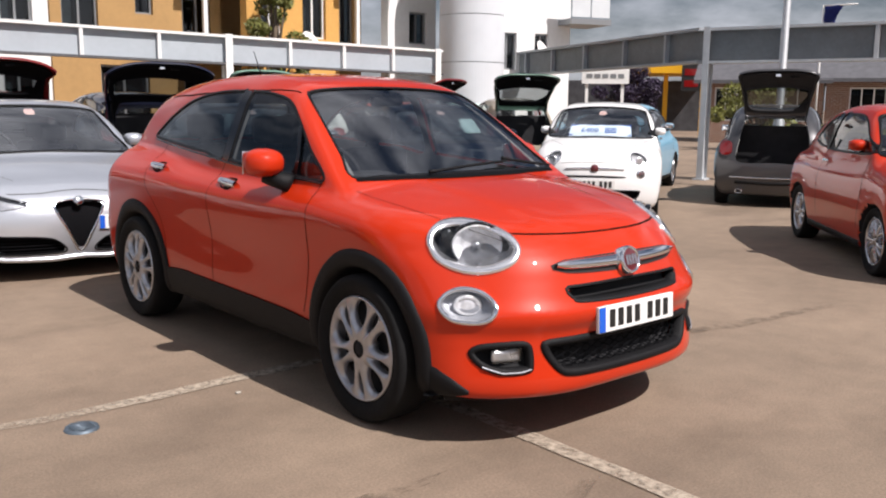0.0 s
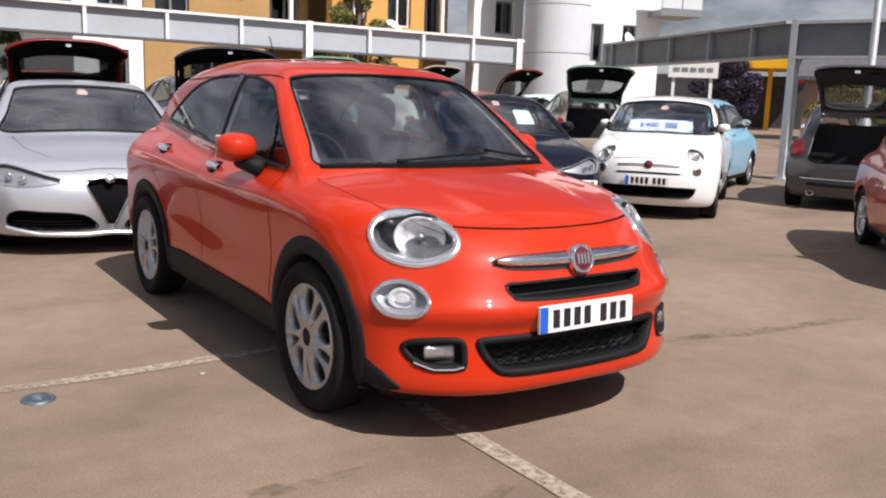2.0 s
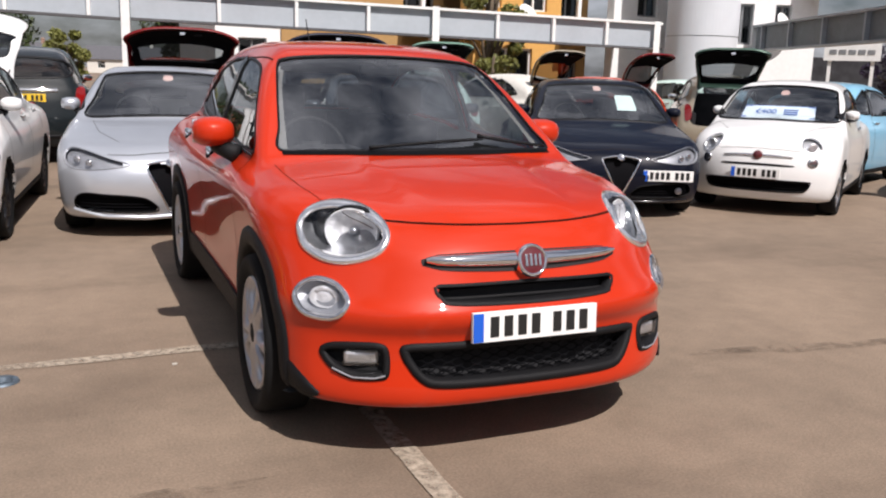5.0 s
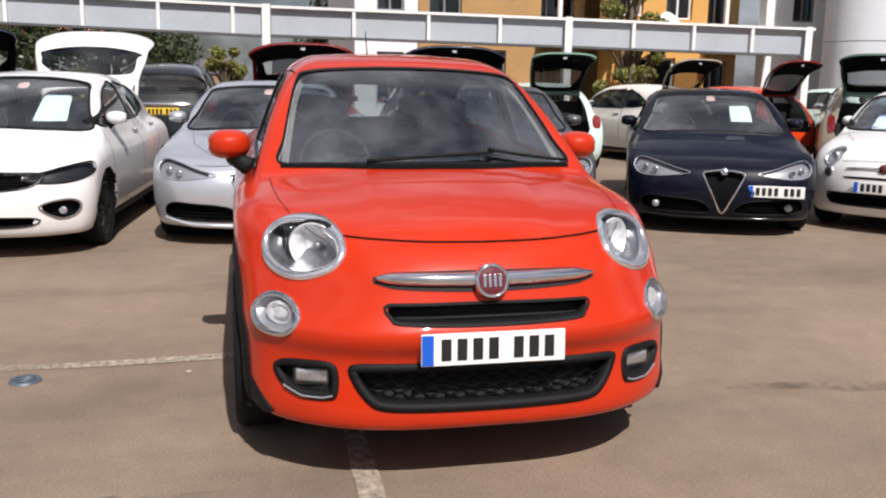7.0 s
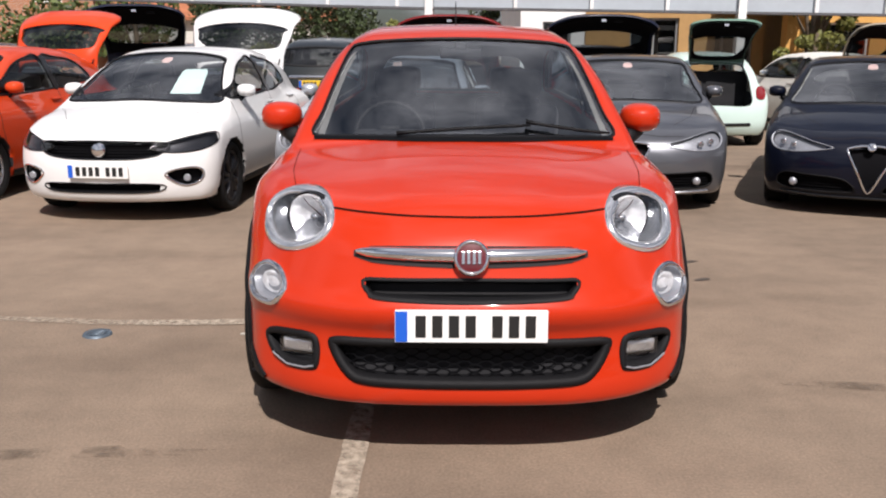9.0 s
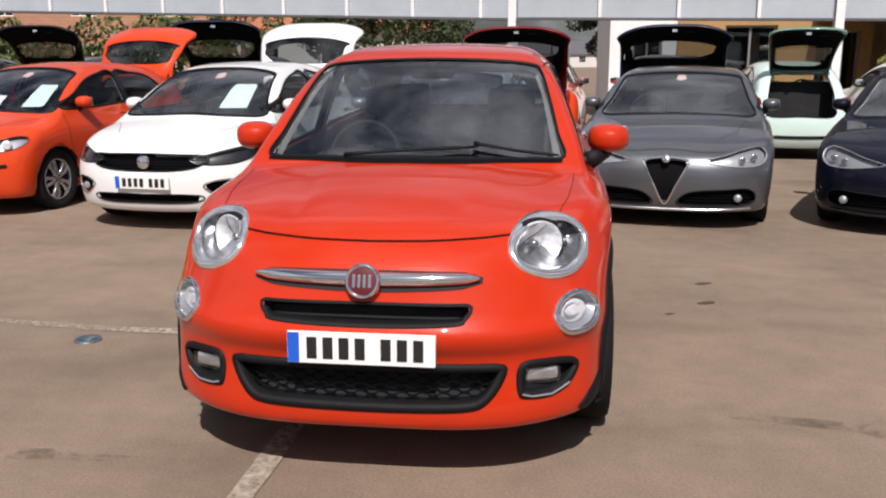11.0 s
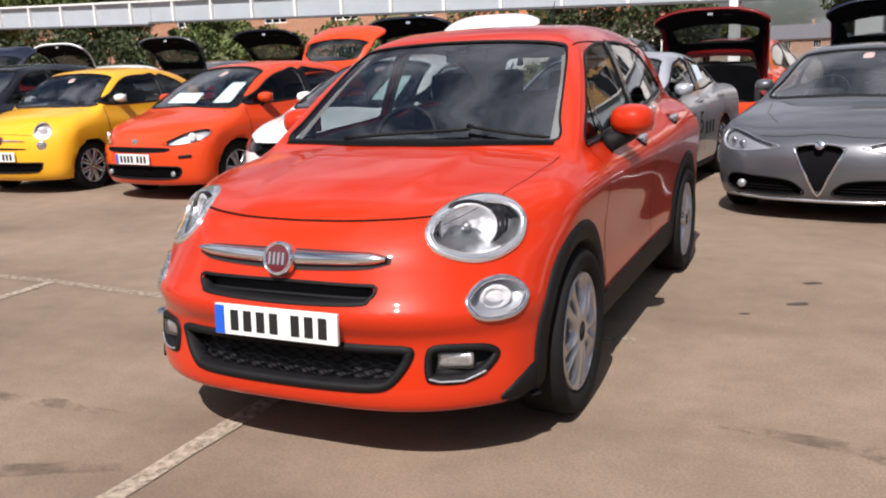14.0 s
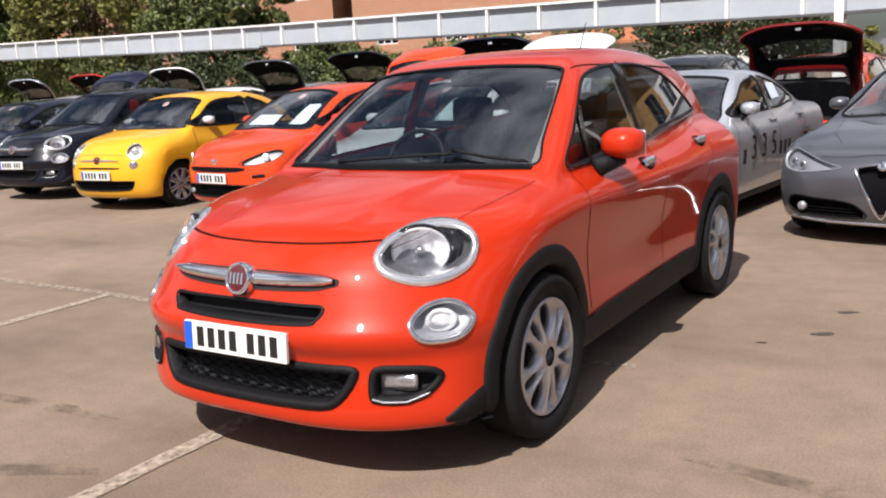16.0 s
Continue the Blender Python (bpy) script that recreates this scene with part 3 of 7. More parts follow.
def petals(bm, R):
    """A cast wheel face: a dished disc with five wide and five narrow oval openings, their edges turned in."""
    na, nr = 220, 26
    A, Rd = np.meshgrid(np.linspace(0, 2 * math.pi, na, endpoint=False), np.linspace(0.17, 0.972, nr), indexing="ij")
    A, Rd = A.copy(), Rd.copy()
    inside = np.zeros(A.shape, bool)
    groove = np.zeros(A.shape)
    for i in range(10):
        c = 2 * math.pi * (i + 0.5) / 10
        ha, hr = (0.300, 0.270) if i % 2 else (0.135, 0.245)
        da = np.angle(np.exp(1j * (A - c))) / ha
        dr = (Rd - 0.655) / hr
        q = np.hypot(da, dr)
        groove = np.maximum(groove, np.exp(-np.maximum(q - 1, 0) * 4))
        m = q < 1
        inside |= m
        k = 1 / np.maximum(q[m], 0.05)
        A[m], Rd[m] = c + da[m] * ha * k, 0.655 + dr[m] * hr * k
    X = -0.018 + 0.014 * np.sin(math.pi * np.clip(Rd, 0, 1)) - 0.022 * groove
    P = np.stack([X, R * Rd * np.cos(A), R * Rd * np.sin(A)], 2)
    vs, back = {}, {}

    def vert(i, j):
        if (i, j) not in vs:
            vs[i, j] = bm.verts.new(P[i, j])
        return vs[i, j]

    def deep(i, j):
        if (i, j) not in back:
            back[i, j] = bm.verts.new(P[i, j] - np.array([0.02, 0, 0]))
        return back[i, j]

    gone = np.zeros((na, nr - 1), bool)
    for i in range(na):
        for j in range(nr - 1):
            n = (i + 1) % na
            gone[i, j] = inside[i, j] and inside[n, j] and inside[i, j + 1] and inside[n, j + 1]
            if not gone[i, j]:
                bm.faces.new((vert(i, j), vert(i, j + 1), vert(n, j + 1), vert(n, j)))
    for i in range(na):
        n, b = (i + 1) % na, (i - 1) % na
        for j in range(nr - 1):
            if gone[i, j]:
                for other, (p, q) in (((b, j), ((i, j), (i, j + 1))), ((n, j), ((n, j), (n, j + 1))), ((i, j - 1), ((i, j), (n, j))), ((i, j + 1), ((i, j + 1), (n, j + 1)))):
                    if not gone[other]:
                        bm.faces.new((vert(*p), vert(*q), deep(*q), deep(*p)))


def wheel_mesh(kind, r, width):
    """Tyre and rim meshes; the outer face looks along +x."""
    key = (kind, r, width)
    if key in WHEELS:
        return WHEELS[key]
    spokes, rr, col, style = kind
    R = r * rr
    bm = bmesh.new()
    lathe(bm, [(-0.06, R), (-0.02, R + 0.005), (0.0, r * 0.90), (-0.004 - 0.0, r * 0.955), (-0.022, r * 0.99), (-0.05, r), (-0.10, r), (-width + 0.05, r), (-width + 0.022, r * 0.99), (-width, r * 0.92), (-width, R), (-width + 0.02, R * 0.97)], 56)
    tyre = bpy.data.meshes.new("tyre")
    bm.to_mesh(tyre)
    bm.free()
    tyre.materials.append(RUBBER)
    tyre.shade_smooth()
    bm = bmesh.new()
    lathe(bm, [(-0.030, R * 1.005), (-0.016, R * 1.0), (-0.014, R * 0.965), (-0.03, R * 0.935), (-0.09, R * 0.90), (-0.14, R * 0.88)], 56)
    lathe(bm, [(-0.022, 0.0001), (-0.020, R * 0.12), (-0.03, R * 0.20), (-0.06, R * 0.24), (-0.10, R * 0.24)], 24)
    if style == "petal":
        petals(bm, R)
    for i in range(0 if style == "petal" else spokes):
        a0 = 2 * math.pi * i / spokes
        offs = (-1, 1) if style == "pair" else (0,)
        for o in offs:
            secs = []
            for t in np.linspace(0, 1, 7):
                rad = R * (0.14 + 0.82 * t)
                if style == "pair":
                    spread = o * (0.06 + 0.175 * math.sin(math.pi * min(t * 0.85, 1)) ** 1.0)
                    half = R * (0.105 + 0.024 * math.cos(2 * math.pi * t))
                elif style == "steel":
                    spread, half = 0, R * (0.12 + 0.05 * t)
                else:
                    spread, half = 0, R * (0.065 + 0.03 * t)
                xx = -0.028 + 0.012 * math.sin(math.pi * t)
                secs.append((rad, a0 + spread, half, xx))
            prev = None
            for rad, a, half, xx in secs:
                c, s = math.cos(a), math.sin(a)
                cen = Vector((0, rad * c, rad * s))
                tan = Vector((0, -s, c))
                ring = [bm.verts.new(cen + tan * half * k + Vector((xx + dx, 0, 0))) for k, dx in ((-1, -0.035), (-0.9, -0.005), (-0.5, 0.004), (0.5, 0.004), (0.9, -0.005), (1, -0.035))]
                if prev:
                    for k in range(5):
                        bm.faces.new((prev[k], prev[k + 1], ring[k + 1], ring[k]))
                prev = ring
    bmesh.ops.recalc_face_normals(bm, faces=bm.faces)
    n1 = len(bm.faces)
    lathe(bm, [(-0.085, 0.02), (-0.085, R * 0.90)], 40)
    if style == "petal":
        lathe(bm, [(-0.008, 0.0001), (-0.010, R * 0.10), (-0.016, R * 0.135)], 32)
    for i in range(5):
        a = 2 * math.pi * (i + 0.5) / 5
        lathe(bm, [(-0.024, 0.0001), (-0.022, 0.010), (-0.05, 0.011)], 8, m=Matrix.Translation((0, R * 0.17 * math.cos(a), R * 0.17 * math.sin(a))))
    rim = bpy.data.meshes.new("rim")
    bm.faces.ensure_lookup_table()
    for i in range(n1, len(bm.faces)):
        bm.faces[i].material_index = 1
    bm.to_mesh(rim)
    bm.free()
    rim.materials.append(col)
    rim.materials.append(INNER)
    rim.shade_smooth()
    WHEELS[key] = (tyre, rim)
    return tyre, rim


# ---- the orange crossover in the middle ----
HERO = dict(
    w=0.90, y0=-2.16, y1=2.14, z0=0.228, top=1.61, wr=0.338, ar=0.378, axles=(-1.285, 1.285), track=0.895,
    hood=[(-2.3, 0.76), (-2.05, 0.85), (-1.92, 0.905), (-1.7, 0.968), (-1.4, 1.025), (-1.1, 1.068), (-0.9, 1.098), (-0.4, 1.095), (0.4, 1.11), (1.2, 1.17), (1.8, 1.16), (2.3, 1.10)],
    nose=[(0.16, -2.05), (0.22, -2.102), (0.29, -2.120), (0.36, -2.108), (0.44, -2.094), (0.50, -2.100), (0.545, -2.126), (0.585, -2.134), (0.63, -2.108), (0.70, -2.078), (0.76, -2.055), (0.84, -2.01), (0.90, -1.96), (1.0, -1.80), (1.1, -1.5)],
    tail=[(0.2, 1.98), (0.35, 2.10), (0.55, 2.14), (0.75, 2.10), (0.95, 2.03), (1.1, 1.96), (1.2, 1.9)],
    side=[(0.18, 0.79), (0.27, 0.836), (0.38, 0.853), (0.46, 0.858), (0.55, 0.861), (0.63, 0.864), (0.70, 0.870), (0.78, 0.880), (0.85, 0.889), (0.91, 0.892), (0.955, 0.880), (1.03, 0.836), (1.12, 0.765), (1.2, 0.68)],
    cabin=[(0.9, 0.808), (1.05, 0.785), (1.2, 0.735), (1.35, 0.677), (1.48, 0.620), (1.6, 0.55)],
    roof=[(-1.1, 1.20), (-0.6, 1.45), (-0.35, 1.535), (-0.1, 1.582), (0.2, 1.604), (0.6, 1.606), (1.0, 1.585), (1.4, 1.53), (1.7, 1.44), (1.9, 1.33)],
    screen=[(0.9, -1.33), (1.0, -1.18), (1.08, -1.055), (1.2, -0.875), (1.35, -0.645), (1.5, -0.405), (1.62, -0.2)],
    hatch=[(0.9, 2.05), (1.1, 1.95), (1.3, 1.80), (1.5, 1.62), (1.65, 1.45)],
    hc=0.10, fa=(0.62, 3.5), ra=(0.35, 3.0), rc=0.085, sb=0.20, hb=0.18, kf=0.09, kh=0.13, taper=0.035, lz=0.8, waist=0.013, ridge=0.007, kb=0.03, fz=[(0.45, 0.62, 3.5), (0.62, 0.66, 3.3), (0.82, 0.76, 2.85), (1.0, 0.76, 2.85)],
)
TOP = (np.array((0, 0, -1.0)), np.array((1.0, 0, 0)), np.array((0, 1.0, 0)))


def crossover(name, material, m, label, h, seam, wheel):
    """The crossover with all its glass, lamps, grilles, cladding, doors and cabin."""
    S = HERO
    hero = Car(name, HERO, material, m, label, h=h)
    # glass
    screen_loop = closed([(-0.690, 1.078), (-0.662, 1.18), (-0.622, 1.32), (-0.572, 1.455), (-0.515, 1.495), (-0.30, 1.515), (0, 1.522), (0.30, 1.515), (0.515, 1.495), (0.572, 1.455), (0.622, 1.32), (0.662, 1.18), (0.690, 1.078), (0.5, 1.072), (0, 1.079), (-0.5, 1.072)], 160)
    hero.window("windscreen", screen_loop, FRONT, 0.010)
    front_win = closed([(-0.86, 1.055), (-0.66, 1.215), (-0.47, 1.355), (-0.31, 1.442), (-0.10, 1.482), (0.10, 1.495), (0.14, 1.47), (0.15, 1.13), (0.12, 1.098), (-0.35, 1.072)], 140)
    rear_win = closed([(0.22, 1.12), (0.215, 1.48), (0.27, 1.500), (0.60, 1.492), (0.92, 1.442), (1.15, 1.36), (1.33, 1.26), (1.40, 1.205), (1.34, 1.185), (0.9, 1.155), (0.5, 1.130)], 140)
    hero.window("side_window", front_win, LEFT, 0.014, mirror=True)
    hero.window("side_window", rear_win, LEFT, 0.014, mirror=True)
    hero.patch("door_post", closed([(0.145, 1.10), (0.225, 1.105), (0.225, 1.495), (0.14, 1.49)], 40, True), LEFT, GLOSSBLACK, 0.006, mirror=True)
    hero.strip("window_divider", [(-0.60, 1.07), (-0.575, 1.18), (-0.52, 1.31)], LEFT, 0.03, GLOSSBLACK, 0.007, mirror=True)
    back_win = closed([(-0.58, 1.17), (-0.50, 1.44), (-0.2, 1.47), (0.2, 1.47), (0.50, 1.44), (0.58, 1.17), (0.2, 1.14), (-0.2, 1.14)], 100)
    hero.window("rear_window", back_win, REAR, 0.04)
    # head lamps
    V35 = view(35)
    lamp = closed([(-0.300, 0.852), (-0.318, 0.905), (-0.372, 0.937), (-0.46, 0.946), (-0.56, 0.930), (-0.648, 0.892), (-0.688, 0.842), (-0.668, 0.788), (-0.597, 0.753), (-0.507, 0.738), (-0.418, 0.748), (-0.336, 0.786)], 80)
    hero.hole(inset(lamp, 0.012), V35, True)
    lamps = hero.ring("headlight", lamp, inset(lamp, 0.029), V35, BRIGHT, 0.006, 0.02, 0.03, mirror=True, bulge=0.007, label="round headlight in a thick chrome ring")
    for s, o in zip((1, -1), lamps):
        bowl = inset(lamp, 0.016)
        P, N = hero.lay(bowl, V35, -0.004)
        c = P.mean(0) + V35[0] * 0.07
        n = len(bowl)
        V = np.concatenate([P, c + (P - P.mean(0)) * 0.86, c + (P - P.mean(0)) * 0.55 + V35[0] * 0.015, [c + V35[0] * 0.02]])
        F = [(k * n + i, k * n + (i + 1) % n, k * n + n + (i + 1) % n, k * n + n + i) for k in range(2) for i in range(n)] + [(2 * n + i, 2 * n + (i + 1) % n, 3 * n) for i in range(n)]
        q = np.array([s, 1, 1])
        F = [f[::-1] for f in F] if s > 0 else F
        soup("lamp_bowl", V * q, F, LAMPGREY, o)
        bm = bmesh.new()
        base = Matrix.Translation(Vector((c - V35[0] * 0.012) * q)) @ Matrix.Rotation(radians(35 * s), 4, "Z")
        big = base @ Matrix.Translation((-0.025 * s, 0, 0.0)) @ Matrix.Diagonal((1.18, 1, 0.98, 1))
        lathe(bm, [(0.02, 0.090), (-0.020, 0.092), (-0.024, 0.088), (-0.010, 0.078), (0.010, 0.060), (0.022, 0.038), (0.026, 0.001)], 26, "y", big)
        part("reflector", bm, FLUTED, o, smooth=False)
        bm = bmesh.new()
        lathe(bm, [(0.0, 0.1035), (-0.020, 0.1015), (-0.024, 0.0965), (-0.018, 0.0925)], 48, "y", big)
        part("reflector_ring", bm, GLOSSBLACK, o)
        bm = bmesh.new()
        lathe(bm, [(0.024, 0.016), (-0.004, 0.015), (-0.010, 0.010), (-0.011, 0.0001)], 20, "y", big)
        part("bulb_cap", bm, SATIN, o)
        bm = bmesh.new()
        add_box(bm, 0.100 * s - 0.022, -0.006, -0.030, 0.100 * s + 0.022, 0.02, 0.070, 0.018, base)
        part("lamp_shroud", bm, GLOSSBLACK, o)
    for o in hero.patch("headlight_lens", inset(lamp, 0.020), V35, LENS, 0.010, 0, mirror=True, grid=0.03):
        o.visible_shadow = False
    # lower round lamps
    V40 = view(40)
    low = closed([(-0.500, 0.614), (-0.532, 0.668), (-0.603, 0.694), (-0.690, 0.678), (-0.750, 0.622), (-0.722, 0.566), (-0.655, 0.546), (-0.555, 0.558)], 56)
    hero.hole(inset(low, 0.010), V40, True)
    rings = hero.ring("position_lamp", low, inset(low, 0.018), V40, CHROME, 0.006, 0.015, 0.02, mirror=True, bulge=0.004)
    for s, o in zip((1, -1), rings):
        P, N = hero.lay(inset(low, 0.014), V40, -0.004)
        n = len(P)
        cc = P.mean(0)
        V = np.concatenate([P, cc + (P - cc) * 0.75 + V40[0] * 0.045, cc + (P - cc) * 0.42 + V40[0] * 0.03, [cc + V40[0] * 0.045]]) * np.array([s, 1, 1])
        F = [(k * n + i, k * n + (i + 1) % n, k * n + n + (i + 1) % n, k * n + n + i) for k in range(2) for i in range(n)] + [(2 * n + i, 2 * n + (i + 1) % n, 3 * n) for i in range(n)]
        soup("lamp_bowl", V, [f[::-1] for f in F] if s > 0 else F, HOUSING, o)
        bm = bmesh.new()
        base = Matrix.Translation(Vector((cc + V40[0] * 0.03) * np.array([s, 1, 1]))) @ Matrix.Rotation(radians(40 * s), 4, "Z")
        lathe(bm, [(0.02, 0.046), (-0.008, 0.048), (-0.014, 0.042), (0.0, 0.030), (-0.006, 0.022), (0.0, 0.0001)], 24, "y", base @ Matrix.Diagonal((1.25, 1, 0.9, 1)))
        part("reflector", bm, FLUTED, o)
    for o in hero.patch("position_lens", inset(low, 0.012), V40, LENS, 0.008, 0, mirror=True, grid=0.03):
        o.visible_shadow = False
    # fog lamps
    V20 = view(20)
    fog = closed([(0.065, 0.425), (0.03, 0.462), (-0.08, 0.476), (-0.165, 0.474), (-0.192, 0.440), (-0.193, 0.365), (-0.165, 0.342), (-0.06, 0.338), (0.02, 0.368)], 64)
    hero.hole(inset(fog, 0.010), V20, True)
    fogs = hero.ring("fog_lamp", fog, inset(fog, 0.026), V20, PLASTIC, 0.006, 0.015, 0.04, mirror=True, bulge=0.006)
    for s, o in zip((1, -1), fogs):
        P, N = hero.lay(inset(fog, 0.008), V20, -0.03)
        n = len(P)
        V = np.concatenate([P, [P.mean(0) + V20[0] * 0.02]]) * np.array([s, 1, 1])
        F = [(i, (i + 1) % n, n) for i in range(n)]
        soup("fog_recess", V, [f[::-1] for f in F] if s > 0 else F, PLASTIC, o, smooth=False)
        P, N = hero.lay([(-0.085, 0.415)], V20, -0.012)
        bm = bmesh.new()
        base = Matrix.Translation(Vector(P[0] * np.array([s, 1, 1]))) @ Matrix.Rotation(radians(20 * s), 4, "Z")
        add_box(bm, -0.062, 0.0, -0.026, 0.062, 0.03, 0.026, 0.014, base)
        part("fog_reflector", bm, REFLECTOR, o)
        bm = bmesh.new()
        add_box(bm, -0.066, -0.008, -0.030, 0.066, 0.0, 0.030, 0.003, base)
        g = part("fog_lens", bm, LENS, o)
        g.visible_shadow = False
    hero.strip("fog_trim", [(-0.180, 0.360), (-0.15, 0.349), (-0.06, 0.346), (0.012, 0.372)], V20, 0.008, HOUSING, 0.011, mirror=True, height=0.004)
    # chrome bar with the round badge
    hero.strip("grille_slot", [(-0.408, 0.762), (-0.37, 0.763), (-0.2, 0.762), (0, 0.760), (0.2, 0.762), (0.37, 0.763), (0.408, 0.762)], FRONT, [0.018, 0.050, 0.058, 0.062, 0.065, 0.068, 0.070, 0.072, 0.072, 0.070, 0.068, 0.065, 0.062, 0.058, 0.050, 0.018], GAP, 0.003)
    hero.strip("chrome_bar", [(-0.392, 0.765), (-0.372, 0.766), (-0.3, 0.767), (-0.15, 0.766), (-0.04, 0.765)], FRONT, [0.012, 0.034, 0.038, 0.040, 0.042, 0.043, 0.044, 0.045, 0.046, 0.048], CHROME, 0.004, mirror=True, height=0.024)
    P, N = hero.lay([(0, 0.758)], FRONT, 0.0)
    bm = bmesh.new()
    base = Matrix.Translation(Vector(P[0])) @ Matrix.Rotation(radians(-16), 4, "X")
    lathe(bm, [(0.01, 0.063), (-0.032, 0.063), (-0.044, 0.058), (-0.046, 0.052), (-0.038, 0.048)], 48, "y", base)
    badge = part("badge", bm, CHROME, hero.root, "round chrome badge with dark red face")
    bm = bmesh.new()
    lathe(bm, [(-0.038, 0.049), (-0.041, 0.03), (-0.042, 0.0001)], 40, "y", base)
    part("badge_face", bm, BADGE, badge)
    for k in range(4):
        box("badge_bar", -0.034 + 0.0185 * k, -0.046, -0.022, -0.0235 + 0.0185 * k, -0.040, 0.022, SATIN, badge, 0.001, base)
    # upper slot
    slot = closed([(-0.362, 0.683), (-0.30, 0.685), (0, 0.688), (0.30, 0.685), (0.362, 0.683), (0.374, 0.668), (0.352, 0.640), (0.31, 0.624), (0, 0.616), (-0.31, 0.624), (-0.352, 0.640), (-0.374, 0.668)], 110)
    hero.hole(inset(slot, 0.001), FRONT)
    hero.ring("upper_grille", inset(slot, -0.006), inset(slot, 0.006), FRONT, PLASTIC, 0.003, 0.01, 0.055)
    hero.patch("grille_back", inset(slot, 0.004), FRONT, INNER, -0.06, 0)
    hero.strip("grille_vane", [(-0.34, 0.650), (0, 0.650), (0.34, 0.650)], FRONT, 0.014, PLASTIC, -0.048, height=0.008)
    hero.number_plate(0, 0.540, tilt=-3, off=0.016)
    # lower grille
    lower = closed([(-0.500, 0.455), (-0.478, 0.474), (-0.40, 0.479), (0, 0.481), (0.40, 0.479), (0.478, 0.474), (0.500, 0.455), (0.478, 0.395), (0.430, 0.335), (0.37, 0.313), (0.2, 0.307), (0, 0.305), (-0.2, 0.307), (-0.37, 0.313), (-0.430, 0.335), (-0.478, 0.395)], 130)
    hero.hole(inset(lower, 0.012), FRONT)
    lower_frame = hero.ring("lower_grille", lower, inset(lower, 0.032), FRONT, PLASTIC, 0.006, 0.015, 0.06, bulge=0.008)
    hero.patch("grille_back", inset(lower, 0.006), FRONT, INNER, -0.07, 0)
    inner = inset(lower, 0.018)
    # a wavy lattice: each row bends against the one above it, so that they close flat cells
    for k in range(11):
        zz = 0.322 + 0.014 * k
        xs = np.arange(-0.48, 0.481, 0.0125)
        pts = np.stack([xs, zz + 0.0055 * np.clip(1.6 * np.sin(2 * math.pi * xs / 0.075 + math.pi * k), -1, 1)], 1)
        pts = pts[within(pts, inner)]
        if len(pts) > 3:
            P, N = hero.lay(pts, FRONT, -0.030)
            bm = bmesh.new()
            tube(bm, P, 0.0026, 5)
            part("grille_bar", bm, MESHBLACK, lower_frame)
    # bonnet gap, bumper joint, washer jets, cowl and wipers
    hero.strip("bonnet_gap", [(-0.50, 0.893), (-0.40, 0.888), (-0.2, 0.883), (0, 0.881), (0.2, 0.883), (0.40, 0.888), (0.50, 0.893)], FRONT, 0.0062, seam, 0.0012)
    hero.strip("bonnet_gap", [(0.54, -1.845), (0.60, -1.76), (0.665, -1.62), (0.705, -1.42), (0.725, -1.2), (0.73, -1.06)], TOP, 0.0028, seam, 0.0012, mirror=True)
    hero.strip("cowl", [(-0.68, 1.066), (-0.4, 1.070), (0, 1.074), (0.4, 1.070), (0.68, 1.066)], FRONT, 0.014, MESHBLACK, 0.003)
    hero.strip("pillar_trim", [(-0.662, 1.105), (-0.627, 1.24), (-0.585, 1.385), (-0.55, 1.465)], FRONT, [0.034, 0.026, 0.020, 0.016], LINER, -0.035, mirror=True)
    for x0, x1, yb, z1 in ((-0.30, 0.30, -1.07, 1.10), (0.28, 0.66, -1.03, 1.115)):
        bm = bmesh.new()
        pts = [(x0 + (x1 - x0) * t, 1.075 + 0.05 * (t if x0 < 0 else 1 - t) * (1 - 0.3 * t)) for t in np.linspace(0, 1, 12)]
        P, N = hero.lay(np.array(pts), FRONT, 0.022)
        tube(bm, P, [0.012] + [0.008] * 10 + [0.004], 6)
        part("wiper", bm, PLASTIC, hero.root)
    # cladding
    for yw in S["axles"]:
        arc = [(yw + 0.415 * math.cos(a), S["wr"] + 0.415 * math.sin(a)) for a in np.linspace(radians(-14), radians(194), 40)]
        hero.strip("arch_cladding", arc, LEFT, 0.082, PLASTIC, 0.002, mirror=True, height=0.014)
    hero.patch("sill_cladding", closed([(-0.875, 0.245), (-0.86, 0.375), (-0.6, 0.395), (0, 0.405), (0.6, 0.415), (0.865, 0.40), (0.87, 0.25), (0, 0.24)], 90, True), LEFT, PLASTIC, 0.012, 0.02, mirror=True)
    V50 = view(50)
    hero.strip("bumper_corner", [(-0.738, 0.302), (-0.78, 0.294), (-0.86, 0.279), (-0.96, 0.264)], V50, [0.15, 0.13, 0.085, 0.014], PLASTIC, 0.003, mirror=True, height=0.006)
    bm = bmesh.new()
    tube(bm, [(x, -1.93 + 0.62 * abs(x) ** 3.5, 0.222) for x in np.linspace(-0.74, 0.74, 25)], 0.038, 8)
    part("air_dam", bm, PLASTIC, hero.root)
    # doors
    hero.strip("door_gap", [(-0.845, 1.045), (-0.862, 0.90), (-0.852, 0.70), (-0.81, 0.50), (-0.78, 0.41)], LEFT, 0.0055, seam, 0.0012, mirror=True)
    hero.strip("door_gap", [(0.185, 1.10), (0.20, 0.90), (0.215, 0.65), (0.215, 0.41)], LEFT, 0.0055, seam, 0.0012, mirror=True)
    hero.strip("door_gap", [(1.12, 1.165), (1.125, 1.0), (1.06, 0.88), (0.93, 0.76), (0.86, 0.60), (0.845, 0.42)], LEFT, 0.0055, seam, 0.0012, mirror=True)
